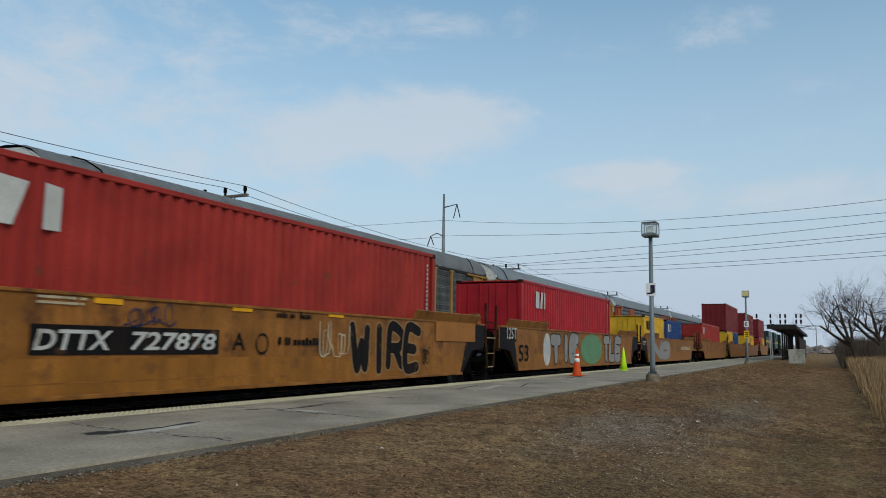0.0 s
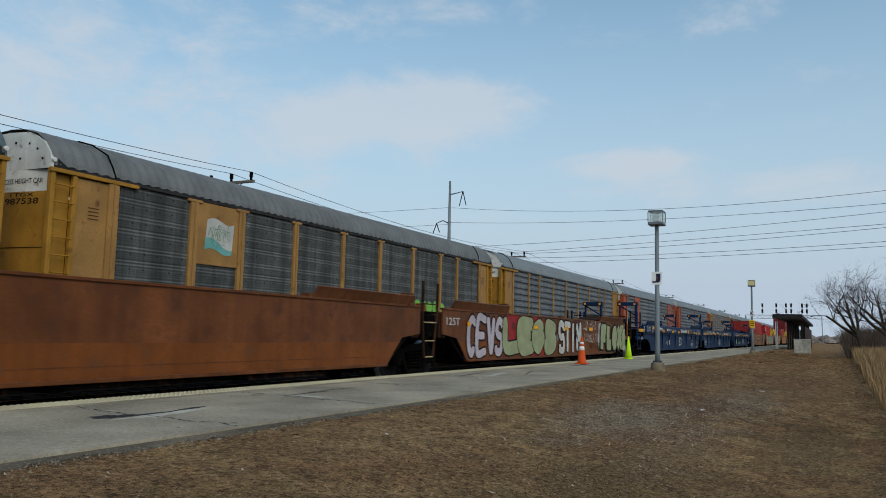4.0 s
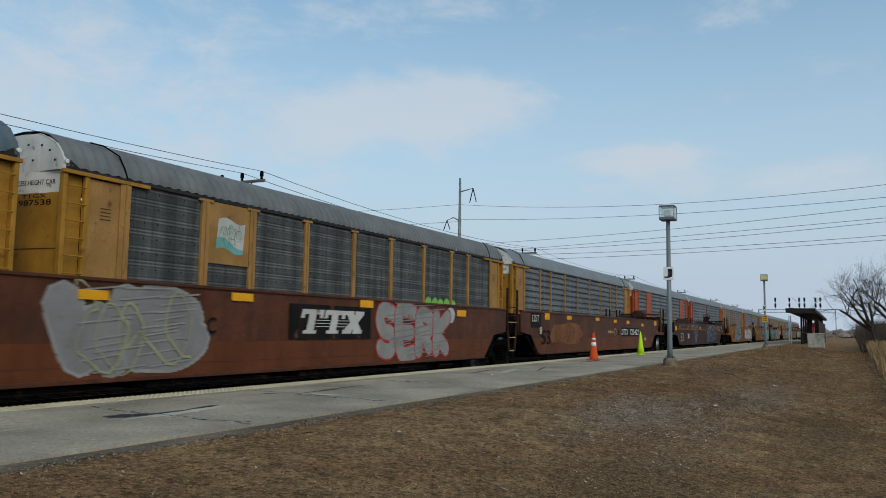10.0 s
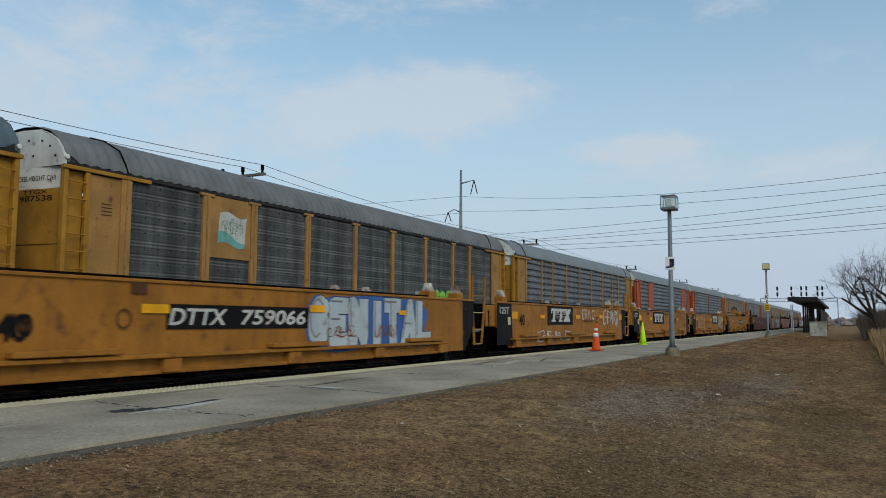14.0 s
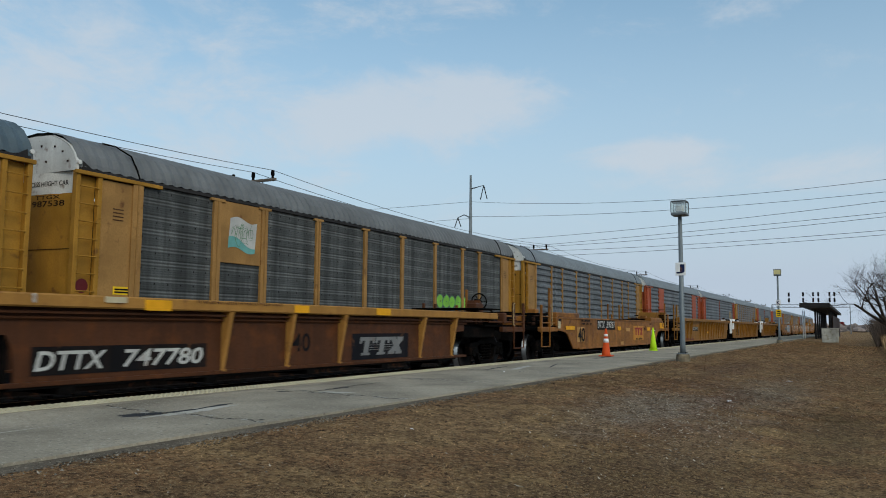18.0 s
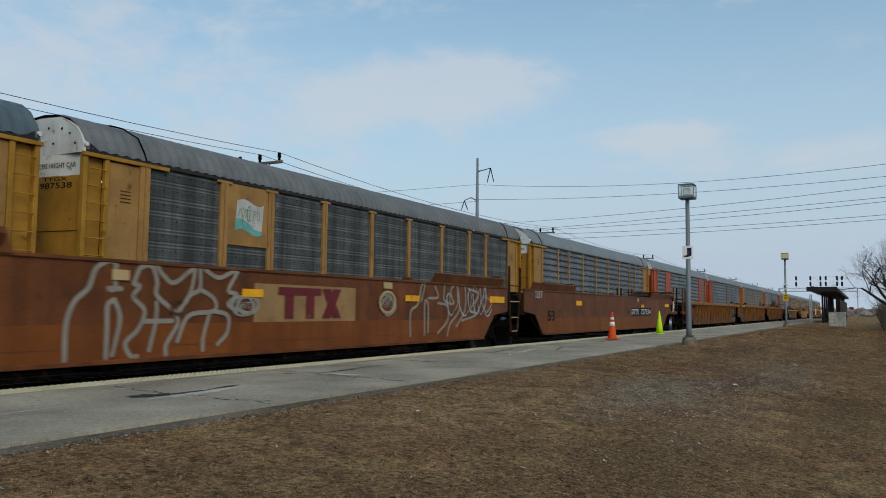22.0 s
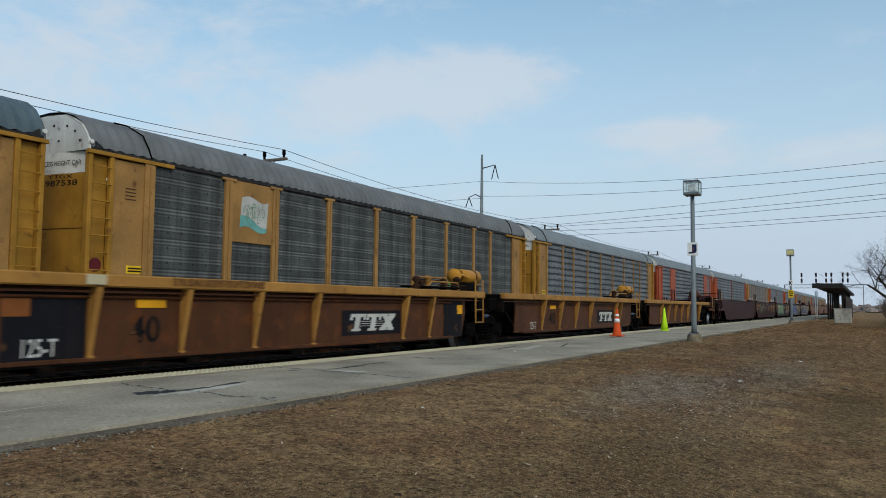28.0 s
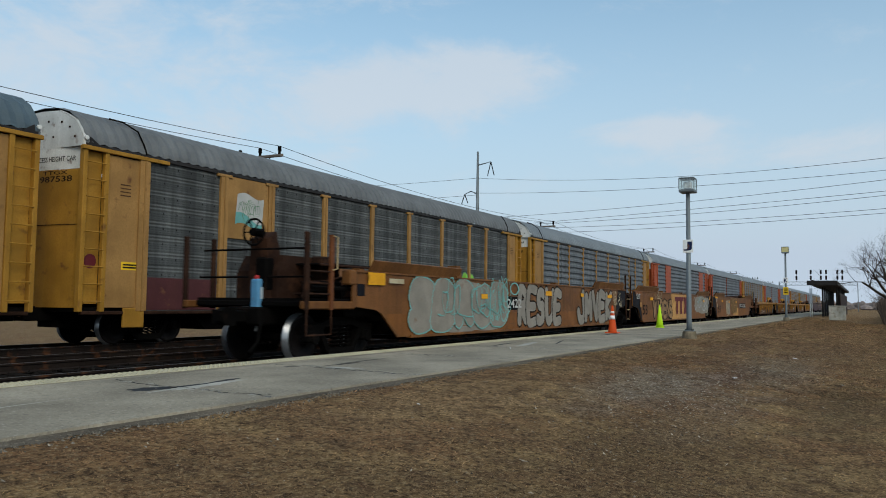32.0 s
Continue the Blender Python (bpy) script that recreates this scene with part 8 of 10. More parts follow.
MARKS_r3 = [
    ('line', 6.7, 10.6, 0.47, 1.78, '0x3q9j 5taw7b awfnhi jxign4 pxlpki uzoslk 268eag 82dbeg k2hbgg r3nfli x9thpk 1w0h22g0u2zbyqvz', 'black', '', 0.025),
    ('blob', 6.6, 10.7, 0.45, 1.8, 'silver'),
    ('text', 4.19, 4.86, 0.72, 1.2, '53', 'black'),
    ('blob', 7.22, 10.0, 0.5, 1.84, 'skyblue'),
    ('plate', 7.44, 10.79, 1.02, 1.32, 'DTTX 726426'),
    ('piece', 13.86, 20.06, 0.45, 1.85, 'KAEOH', 'white', 'black', '62', dict(heavy=0.25, edge=0.05, soft=False, shade=(0.14, -0.04))),
    ('blob', 13.65, 20.94, 0.46, 1.91, 'crimson'),
    ('tag', 10.99, 12.14, 1.29, 1.84, 'maroon', '63'),
    ('tag', 10.59, 11.92, 0.51, 0.99, 'black', '64'),
    ('tag', 5.33, 6.04, 1.28, 1.69, 'blue', '65'),
    ('tag', 5.05, 5.81, 1.04, 1.33, 'maroon', '66'),
    ('tag', 5.61, 6.34, 0.51, 1.05, 'white', '67'),
    ('tag', 13.27, 13.91, 0.58, 1.23, 'white', '68'),
    ('blob', 12.42, 13.36, 0.64, 1.58, 'crimson'),
    ('rect', 6.07, 6.62, 1.34, 1.49, 'amber'),
    ('tag', 3.76, 4.86, 1.83, 2.05, 'maroon', '69'),
    ('rect', 3.68, 4.02, 1.06, 1.34, 'cream'),
    ('text', 6.23, 6.44, 1.47, 1.6, '20', 'black'),
]
MARKS_m1 = [
    ('line', 8.95, 10.65, 0.56, 1.7, 'h36g2r7yeuii iilusyxrteh3 9qdeh8 orqkka c0i4n0', 'loopblue', 'loophaze', 0.028),
    ('line', 14.4, 18.76, 0.55, 1.73, '0l1k3i5e59464261767b 3t2p2l3j5m6t6y4z2x1s1n1k1f2b3a4d3h 022346 6c6h6l5j4f 6j7r9xazbvbo9f aw9p8g 8e89738192b7cccibobkbici dkdtexfufo eoejecfd c5ecfogvizjujphjgcifkdk8j4j7id fbf5f1h0j5 kulyoxornmlojr lumqolod kmjfk7k2m2ncng pbp7q5sctotwryptojn2 qvqmqfskts s5tctouyvtucu4w5zdyiwe vqwyyzysxk xqwi', 'loopblue', 'loophaze', 0.025),
    ('text', 4.2, 5.13, 0.64, 1.14, '53', 'buff'),
    ('text', 7.9, 8.86, 1.44, 1.67, '52708', 'buff'),
    ('rect', 6.61, 7.16, 0.8, 1.1, 'white'),
    ('rect', 2.44, 2.96, 1.29, 1.54, 'amber'),
    ('rect', 11.16, 11.71, 1.43, 1.56, 'amber'),
    ('rect', 6.83, 7.28, 1.51, 1.65, 'brownpatch'),
    ('rect', 15.95, 16.39, 1.46, 1.58, 'amber'),
    ('rect', 20.28, 20.76, 1.35, 1.49, 'amber'),
    ('text', 4.31, 4.55, 1.55, 1.67, '59', 'buff'),
    ('text', 5.15, 5.38, 1.55, 1.67, '48', 'buff'),
    ('text', 5.64, 5.87, 1.56, 1.67, '45', 'buff'),
] + [
    ('text', 6.46, 6.71, 1.58, 1.69, '40', 'buff'),
    ('text', 6.47, 6.71, 1.43, 1.55, '20', 'buff'),
    ('bars', 3.44, 4.18, 1.34, 1.62, 'buff', '4'),
    ('rect', 3.12, 14.07, 1.34, 1.42, 'brownpatch'),
    ('text', 19.0, 19.23, 1.58, 1.7, '40', 'cream'),
    ('text', 18.99, 19.21, 1.42, 1.54, '20', 'cream'),
    ('text', 19.82, 20.05, 1.55, 1.67, '45', 'cream'),
    ('text', 20.32, 20.57, 1.57, 1.69, '48', 'cream'),
    ('text', 21.15, 21.36, 1.57, 1.7, '53', 'cream'),
    ('rect', 20.28, 20.79, 1.37, 1.49, 'amber'),
    ('bars', 19.3, 19.73, 1.44, 1.72, 'buff', '5'),
    ('bars', 21.46, 22.07, 1.45, 1.7, 'buff', '4'),
    ('text', 19.61, 20.01, 1.01, 1.1, 'L 73-4', 'cream'),
    ('ring', 18.99, 19.18, 0.99, 1.14, 'cream'),
    ('rect', 21.86, 22.38, 1.24, 1.37, 'amberdull'),
    ('bars', 18.71, 21.24, 1.26, 1.36, 'rust', '1'),
    ('bars', 14.82, 18.57, 1.23, 1.35, 'darkred', '1'),
]
MARKS_d1 = [
    ('plate', 12.82, 16.23, 0.97, 1.35, 'DTTX 723422'),
    ('text', 12.22, 12.52, 1.02, 1.24, 'B', 'black'),
    ('rect', 11.54, 12.03, 1.55, 1.68, 'amber'),
    ('rect', 13.8, 14.32, 1.53, 1.67, 'amber'),
    ('rect', 16.72, 17.19, 1.44, 1.57, 'amber'),
    ('rect', 19.63, 20.16, 1.51, 1.73, 'amber'),
    ('bars', 10.63, 11.55, 1.09, 1.22, 'buff', '1'),
    ('ring', 11.59, 11.94, 1.0, 1.31, 'buff'),
    ('rect', 17.31, 17.65, 0.76, 0.89, 'cream'),
    ('text', 2.41, 3.27, 0.72, 1.18, '53', 'black'),
    ('panel', 1.44, 2.4, 1.26, 1.73, 'dark'),
    ('text', 1.53, 2.16, 1.45, 1.66, '125T', 'white'),
    ('rect', 2.71, 3.18, 1.53, 1.74, 'amber'),
    ('rect', 5.05, 5.58, 1.57, 1.71, 'amber'),
    ('rect', 8.7, 9.24, 1.59, 1.71, 'amber'),
    ('blob', 3.21, 7.14, 0.7, 1.46, 'brownpatch'),
    ('tag', 3.21, 7.14, 0.74, 1.46, 'darkbrown', '77'),
    ('rect', 2.21, 2.42, 1.06, 1.28, 'cream'),
]
MARKS_d2 = [
    ('hatch', 5.45, 7.75, 0.5, 1.7, 'silver', '22'),
    ('hatch', 13.1, 16.3, 0.5, 1.75, 'grey', '26'),
    ('logo', 9.99, 12.71, 0.95, 1.59, 'black', 'white'),
    ('piece', 5.3, 7.9, 0.37, 1.79, 'WB', 'hazegrey', 'silver', '84', dict(heavy=0.25, edge=0.05)),
    ('tag', 5.55, 7.63, 0.47, 1.76, 'sage', '81'),
    ('piece', 12.99, 16.44, 0.42, 1.84, 'SERK', 'silver', 'red', '85', dict(heavy=0.20, edge=0.04)),
    ('text', 7.94, 8.14, 1.05, 1.3, 'C', 'black'),
    ('rect', 5.59, 6.07, 1.49, 1.62, 'amber'),
    ('rect', 8.47, 8.99, 1.58, 1.71, 'amber'),
    ('rect', 12.28, 12.78, 1.59, 1.74, 'amber'),
    ('rect', 16.82, 17.36, 1.5, 1.66, 'amber'),
    ('text', 2.8, 3.65, 0.76, 1.18, '53', 'black'),
    ('text', 1.88, 2.57, 1.52, 1.71, '125T', 'white'),
    ('disc', 16.3, 16.75, 1.32, 1.71, 'paleblue'),
]
MARKS_d3 = [
    ('text', 5.18, 6.13, 0.72, 1.16, '53', 'black'),
    ('plate', 8.58, 11.84, 0.98, 1.37, 'DTTX 723422'),
    ('rect', 4.11, 4.64, 1.23, 1.48, 'amber'),
    ('rect', 5.54, 6.09, 1.64, 1.78, 'amber'),
    ('rect', 9.99, 10.47, 1.66, 1.79, 'amber'),
    ('rect', 4.99, 5.2, 1.12, 1.34, 'cream'),
    ('tag', 12.14, 16.81, 0.9, 1.48, 'brownpatch', '85'),
    ('rect', 14.51, 14.96, 1.68, 1.79, 'amber'),
    ('rect', 17.64, 18.15, 1.68, 1.79, 'amber'),
    ('rect', 21.7, 22.36, 1.59, 1.79, 'amber'),
    ('text', 11.98, 12.26, 1.02, 1.34, 'A', 'black'),
    ('ring', 12.52, 12.91, 0.98, 1.34, 'buff'),
    ('bars', 13.09, 14.75, 1.07, 1.27, 'buff', '2'),
]
MARKS_y1 = [
    ('plate', 8.83, 12.24, 1.02, 1.39, 'DTTX 759066'),
    ('text', 7.84, 8.14, 1.08, 1.31, 'A', 'black'),
    ('bars', 6.27, 7.59, 1.0, 1.22, 'darkbrown', '2'),
    ('rect', 8.35, 8.84, 1.26, 1.37, 'amber'),
    ('rect', 12.24, 12.76, 1.29, 1.39, 'amber'),
    ('rect', 5.15, 5.63, 1.24, 1.38, 'amber'),
    ('rect', 14.39, 14.86, 1.28, 1.39, 'amber'),
    ('rect', 16.47, 16.96, 1.38, 1.61, 'amber'),
    ('text', 8.12, 9.13, 1.52, 1.61, 'DTTX 759066 A', 'black'),
    ('bars', 10.87, 11.42, 1.5, 1.62, 'black', '1'),
    ('panel', 15.76, 16.3, 1.33, 1.64, 'white'),
    ('text', 2.32, 2.85, 0.87, 1.25, '40', 'black'),
    ('panel', 0.99, 2.14, 1.38, 1.79, 'dark'),
    ('text', 1.3, 1.94, 1.38, 1.62, '125T', 'white'),
    ('rect', 8.11, 8.99, 0.46, 0.75, 'amberdull'),
    ('rect', 5.26, 5.56, 1.45, 1.59, 'darkbrown'),
]
MARKS_y2 = [
    ('logo', 9.39, 12.22, 1.06, 1.74, 'black', 'white'),
    ('blob', 12.43, 14.92, 0.51, 1.68, 'greypaint'),
    ('tag', 12.43, 13.66, 0.68, 1.66, 'grey', '91'),
    ('text', 8.39, 9.46, 1.53, 1.65, 'DTTX 759066 E', 'black'),
    ('rect', 8.6, 9.07, 1.26, 1.38, 'amber'),
    ('rect', 14.77, 15.35, 1.27, 1.56, 'amber'),
    ('bars', 14.06, 14.77, 0.88, 1.17, 'black', '4'),
    ('panel', 15.35, 15.86, 0.57, 1.71, 'dark'),
    ('tag', 3.07, 4.0, 0.57, 1.64, 'cream', '92'),
    ('tag', 4.0, 6.28, 0.52, 1.68, 'cream', '93'),
    ('text', 2.65, 3.12, 0.92, 1.25, '40', 'black'),
    ('panel', 1.38, 2.45, 0.53, 1.67, 'dark'),
    ('text', 1.59, 2.23, 1.39, 1.6, '125T', 'white'),
    ('rect', 2.5, 2.98, 1.29, 1.49, 'amber'),
    ('rect', 5.53, 5.99, 1.29, 1.42, 'amber'),
    ('bars', 6.8, 8.2, 1.1, 1.28, 'darkbrown', '1'),
    ('text', 6.19, 6.41, 1.1, 1.37, 'E', 'black'),
    ('rect', 8.68, 9.21, 1.29, 1.43, 'amber'),
]
MARKS_y3 = [
    ('logo', 5.31, 7.98, 1.08, 1.69, 'black', 'white'),
    ('text', 2.4, 2.81, 0.93, 1.25, '40', 'black'),
    ('panel', 1.17, 2.2, 0.7, 1.68, 'dark'),
    ('text', 1.34, 1.94, 1.39, 1.59, '125T', 'white'),
    ('rect', 1.92, 2.12, 1.06, 1.31, 'cream'),
    ('rect', 2.18, 2.7, 1.26, 1.51, 'amber'),
    ('rect', 4.53, 5.04, 1.27, 1.41, 'amber'),
    ('text', 10.94, 11.29, 1.1, 1.38, 'D', 'black'),
    ('bars', 9.26, 10.6, 1.07, 1.25, 'darkbrown', '2'),
    ('bars', 8.09, 9.19, 1.55, 1.66, 'black', '1'),
    ('rect', 4.02, 4.32, 1.53, 1.67, 'darkbrown'),
    ('text', 10.91, 11.24, 1.09, 1.33, 'D', 'black'),
    ('tag', 12.25, 13.83, 1.26, 1.61, 'darkbrown', '95'),
    ('tag', 11.36, 11.98, 1.43, 1.64, 'darkbrown', '96'),
    ('rect', 11.52, 12.0, 1.27, 1.37, 'amber'),
    ('bars', 13.72, 14.39, 0.84, 1.14, 'black', '4'),
    ('panel', 15.02, 15.6, 0.61, 1.67, 'dark'),
]
MARKS_y4 = [
    ('line', 13.27, 14.39, 0.98, 1.61, '0b1q0v4z7t5mbbecbu fukynthpkgr9 nrvvyqq4u0z7wd', 'white', '', 0.02),
    ('logo', 5.41, 8.14, 1.06, 1.7, 'black', 'white'),
    ('text', 2.87, 3.31, 1.05, 1.37, '40', 'black'),
    ('panel', 1.16, 2.26, 0.49, 1.68, 'dark'),
    ('text', 1.35, 2.03, 1.39, 1.58, '125T', 'white'),
    ('rect', 1.94, 2.14, 1.07, 1.29, 'cream'),
    ('rect', 2.25, 2.71, 1.25, 1.46, 'amber'),
    ('script', 4.47, 8.03, 0.53, 0.87, 'BERG', 'white'),
] + [
    ('script', 9.27, 10.92, 1.27, 1.64, 'BERG', 'white'),
    ('script', 12.15, 14.42, 1.08, 1.66, 'BERG', 'white'),
    ('rect', 4.66, 5.12, 1.27, 1.39, 'amber'),
    ('rect', 8.47, 8.96, 1.28, 1.41, 'amber'),
    ('text', 11.03, 11.29, 1.11, 1.36, 'C', 'black'),
    ('rect', 11.53, 12.03, 1.31, 1.45, 'amber'),
    ('bars', 9.37, 10.72, 1.15, 1.25, 'darkbrown', '1'),
    ('tag', 13.2, 13.66, 1.22, 1.63, 'white', '103'),
    ('tag', 13.67, 14.4, 0.96, 1.62, 'white', '104'),
    ('rect', 14.54, 15.0, 1.26, 1.49, 'amber'),
]
MARKS_y5 = [
    ('plate', 7.57, 10.99, 1.03, 1.4, 'DTTX 759066'),
    ('piece', 10.98, 15.8, 0.56, 1.75, 'GENITAL', 'paleblue', 'black', '111', dict(heavy=0.23, edge=0.014, soft=False, shine='grey', shade=(-0.06, 0.01), back='blue')),
    ('tag', 11.6, 12.6, 0.85, 1.1, 'rust', '113'),
    ('tag', 13.3, 14.2, 0.8, 1.1, 'rust', '114'),
    ('rect', 14.3, 14.62, 1.3, 1.4, 'amber'),
    ('blob', 10.9, 15.85, 0.55, 1.76, 'blue'),
    ('text', 4.96, 5.37, 0.9, 1.23, '40', 'black'),
    ('rect', 7.1, 7.62, 1.26, 1.39, 'amber'),
    ('rect', 11.02, 11.5, 1.32, 1.45, 'amber'),
    ('rect', 6.91, 7.19, 1.53, 1.69, 'darkbrown'),
    ('ring', 6.67, 6.93, 1.04, 1.32, 'darkbrown'),
    ('rect', 3.66, 4.09, 1.36, 1.7, 'amber'),
    ('text', 5.02, 5.43, 0.95, 1.23, '40', 'black'),
]
MARKS_g1 = [
    ('text', 17.1, 17.63, 0.8, 1.14, '53', 'black'),
    ('panel', 17.98, 18.44, 0.83, 1.15, 'white'),
    ('panel', 18.0, 18.41, 0.89, 1.12, 'dark'),
    ('bars', 19.9, 20.24, 1.12, 1.25, 'white', '1'),
    ('ring', 18.66, 18.85, 0.88, 1.05, 'white'),
    ('rect', 16.26, 18.59, 0.36, 0.67, 'maroon'),
    ('bars', 17.12, 17.49, 0.48, 0.58, 'white', '2'),
    ('text', 16.79, 17.0, 1.18, 1.31, '40', 'black'),
    ('text', 16.79, 16.98, 0.98, 1.1, '20', 'black'),
    ('text', 18.77, 18.94, 1.18, 1.29, '53', 'black'),
]
MARKS_g2 = [
    ('text', 3.75, 5.46, 0.63, 1.11, '53', 'black'),
]
MARKS_g3 = [
    ('plate', 6.95, 8.78, 1.0, 1.25, 'DTTX 790747'),
    ('rect', 4.86, 5.74, 0.43, 0.58, 'maroon'),
    ('rect', 5.94, 7.25, 0.44, 0.54, 'maroon'),
    ('rect', 11.92, 12.65, 0.83, 0.95, 'amber'),
    ('text', 4.53, 4.64, 0.92, 1.04, 'C', 'black'),
]
MARKS_h1 = [
    ('bars', 10.89, 11.57, 1.03, 1.12, 'black', '1'),
    ('text', 14.01, 14.45, 1.05, 1.18, 'GWF10F', 'black'),
    ('bars', 12.61, 13.75, 0.63, 0.72, 'black', '1'),
    ('panel', 12.16, 14.04, 0.6, 1.25, 'amberdull'),
    ('trade', 12.29, 13.92, 0.74, 1.23, 'crimson'),
    ('panel', 15.61, 16.34, 0.71, 1.06, 'white'),
    ('rect', 15.67, 16.27, 0.74, 1.02, 'dark'),
    ('rect', 10.88, 11.54, 1.01, 1.15, 'ochrelight'),
    ('rect', 14.7, 15.22, 1.04, 1.19, 'amber'),
    ('rect', 17.34, 18.24, 1.14, 1.42, 'amber'),
    ('rect', 9.78, 9.86, 1.03, 1.16, 'amber'),
    ('bars', 11.57, 12.13, 1.3, 1.39, 'black', '2'),
    ('bars', 15.1, 15.7, 1.29, 1.41, 'black', '2'),
    ('text', 14.11, 14.4, 1.05, 1.23, '40', 'black'),
    ('rect', 9.96, 10.43, 0.44, 0.59, 'ochrelight'),
    ('plate', 6.72, 9.17, 1.08, 1.47, 'DTTX 59781'),
    ('text', 4.34, 5.09, 0.66, 1.15, '40', 'black'),
    ('panel', 4.28, 5.12, 0.65, 1.17, 'ochrelight'),
    ('rect', 2.99, 3.94, 1.08, 1.21, 'amber'),
    ('bars', 4.68, 6.1, 1.24, 1.46, 'black', '2'),
    ('rect', 9.51, 10.01, 1.06, 1.21, 'amber'),
    ('rect', 2.21, 2.45, 1.13, 1.36, 'cream'),
]
MARKS_k1 = [
    ('plate', 5.3, 8.26, 0.52, 0.88, 'DTTX 747780'),
    ('text', 10.37, 10.88, 0.7, 1.02, '40', 'black'),
    ('logo', 12.25, 14.49, 0.48, 1.01, 'dark', 'grey'),
    ('rect', 6.85, 7.34, 1.36, 1.51, 'amber'),
    ('rect', 10.16, 10.58, 1.39, 1.52, 'amber'),
    ('text', 7.83, 9.84, 1.49, 1.62, '52 900 LBS MAX GROSS WT FOR 20 FT CONTAINERS', 'darkbrown'),
    ('rect', 6.18, 6.54, 1.45, 1.58, 'cream'),
    ('rect', 12.84, 13.4, 1.39, 1.53, 'amber'),
    ('rect', 5.14, 5.19, 1.42, 1.59, 'white'),
]
MARKS_b1 = [
    ('plate', 13.95, 15.46, 1.0, 1.2, 'DTTX 786963'),
    ('panel', 1.82, 3.11, 0.31, 1.36, 'dark'),
    ('text', 1.99, 2.83, 0.62, 0.96, '125T', 'buff'),
    ('ring', 2.44, 2.7, 0.99, 1.16, 'buff'),
    ('text', 2.07, 2.2, 1.21, 1.33, '3', 'white'),
    ('text', 2.66, 2.85, 1.21, 1.34, '48', 'white'),
    ('bars', 2.13, 2.64, 0.42, 0.58, 'white', '3'),
    ('rect', 2.3, 2.84, 1.57, 1.72, 'amber'),
    ('rect', 5.3, 5.61, 1.61, 1.74, 'white'),
]
MARKS_b2 = [
    ('panel', 2.04, 3.15, 0.38, 1.55, 'dark'),
    ('text', 2.14, 2.95, 0.66, 1.0, '125T', 'buff'),
    ('disc', 2.6, 2.8, 1.12, 1.27, 'grey'),
    ('text', 2.84, 3.03, 1.3, 1.42, '46', 'white'),
    ('bars', 2.25, 2.75, 1.4, 1.5, 'grey', '2'),
    ('bars', 2.4, 2.9, 0.46, 0.6, 'white', '2'),
    ('rect', 1.72, 1.84, 1.05, 1.2, 'white'),
    ('rect', 1.95, 2.68, 1.57, 1.72, 'amber'),
    ('bars', 20.53, 21.26, 1.03, 1.27, 'white', '1'),
    ('text', 11.7, 12.66, 0.96, 1.27, '0', 'rust'),
]
MARKS_b3 = [
    ('text', 19.4, 19.98, 0.77, 1.09, '53', 'black'),
    ('panel', 20.2, 21.42, 0.36, 1.53, 'dark'),
    ('text', 20.38, 20.56, 1.22, 1.34, '18', 'white'),
    ('text', 21.05, 21.26, 1.22, 1.35, '53', 'white'),
    ('disc', 20.44, 20.68, 1.02, 1.19, 'grey'),
    ('bars', 20.34, 21.1, 0.64, 0.72, 'white', '1'),
    ('bars', 20.3, 20.66, 0.46, 0.61, 'white', '3'),
    ('bars', 20.82, 21.08, 0.5, 0.61, 'white', '2'),
    ('rib_text', 19.06, 19.24, 1.26, 1.38, '20', 'black'),
    ('rib_text', 19.06, 19.24, 1.1, 1.21, '40', 'black'),
    ('bars', 18.22, 18.88, 0.71, 0.96, 'darkbrown', '2'),
    ('rect', 17.76, 18.06, 1.6, 1.72, 'cream'),
    ('rect', 21.3, 21.92, 1.58, 1.69, 'amber'),
]
MARKS_w1 = [
    ('plate', 12.57, 16.04, 0.96, 1.31, 'DTTX 727354'),
    ('text', 11.92, 12.18, 1.03, 1.28, 'A', 'black'),
    ('rect', 14.25, 14.78, 1.33, 1.45, 'amber'),
    ('rect', 18.92, 19.89, 1.39, 1.52, 'amber'),
    ('rect', 13.55, 13.86, 1.58, 1.71, 'buff'),
    ('panel', 20.78, 21.28, 1.35, 1.7, 'white'),
    ('rect', 20.69, 20.91, 1.14, 1.34, 'cream'),
    ('ring', 11.43, 11.58, 1.14, 1.4, 'darkbrown'),
    ('text', 2.53, 3.15, 0.83, 1.15, '53', 'black'),
    ('rect', 5.28, 5.9, 1.34, 1.5, 'amber'),
    ('text', 1.47, 2.04, 1.53, 1.75, '125T', 'white'),
]
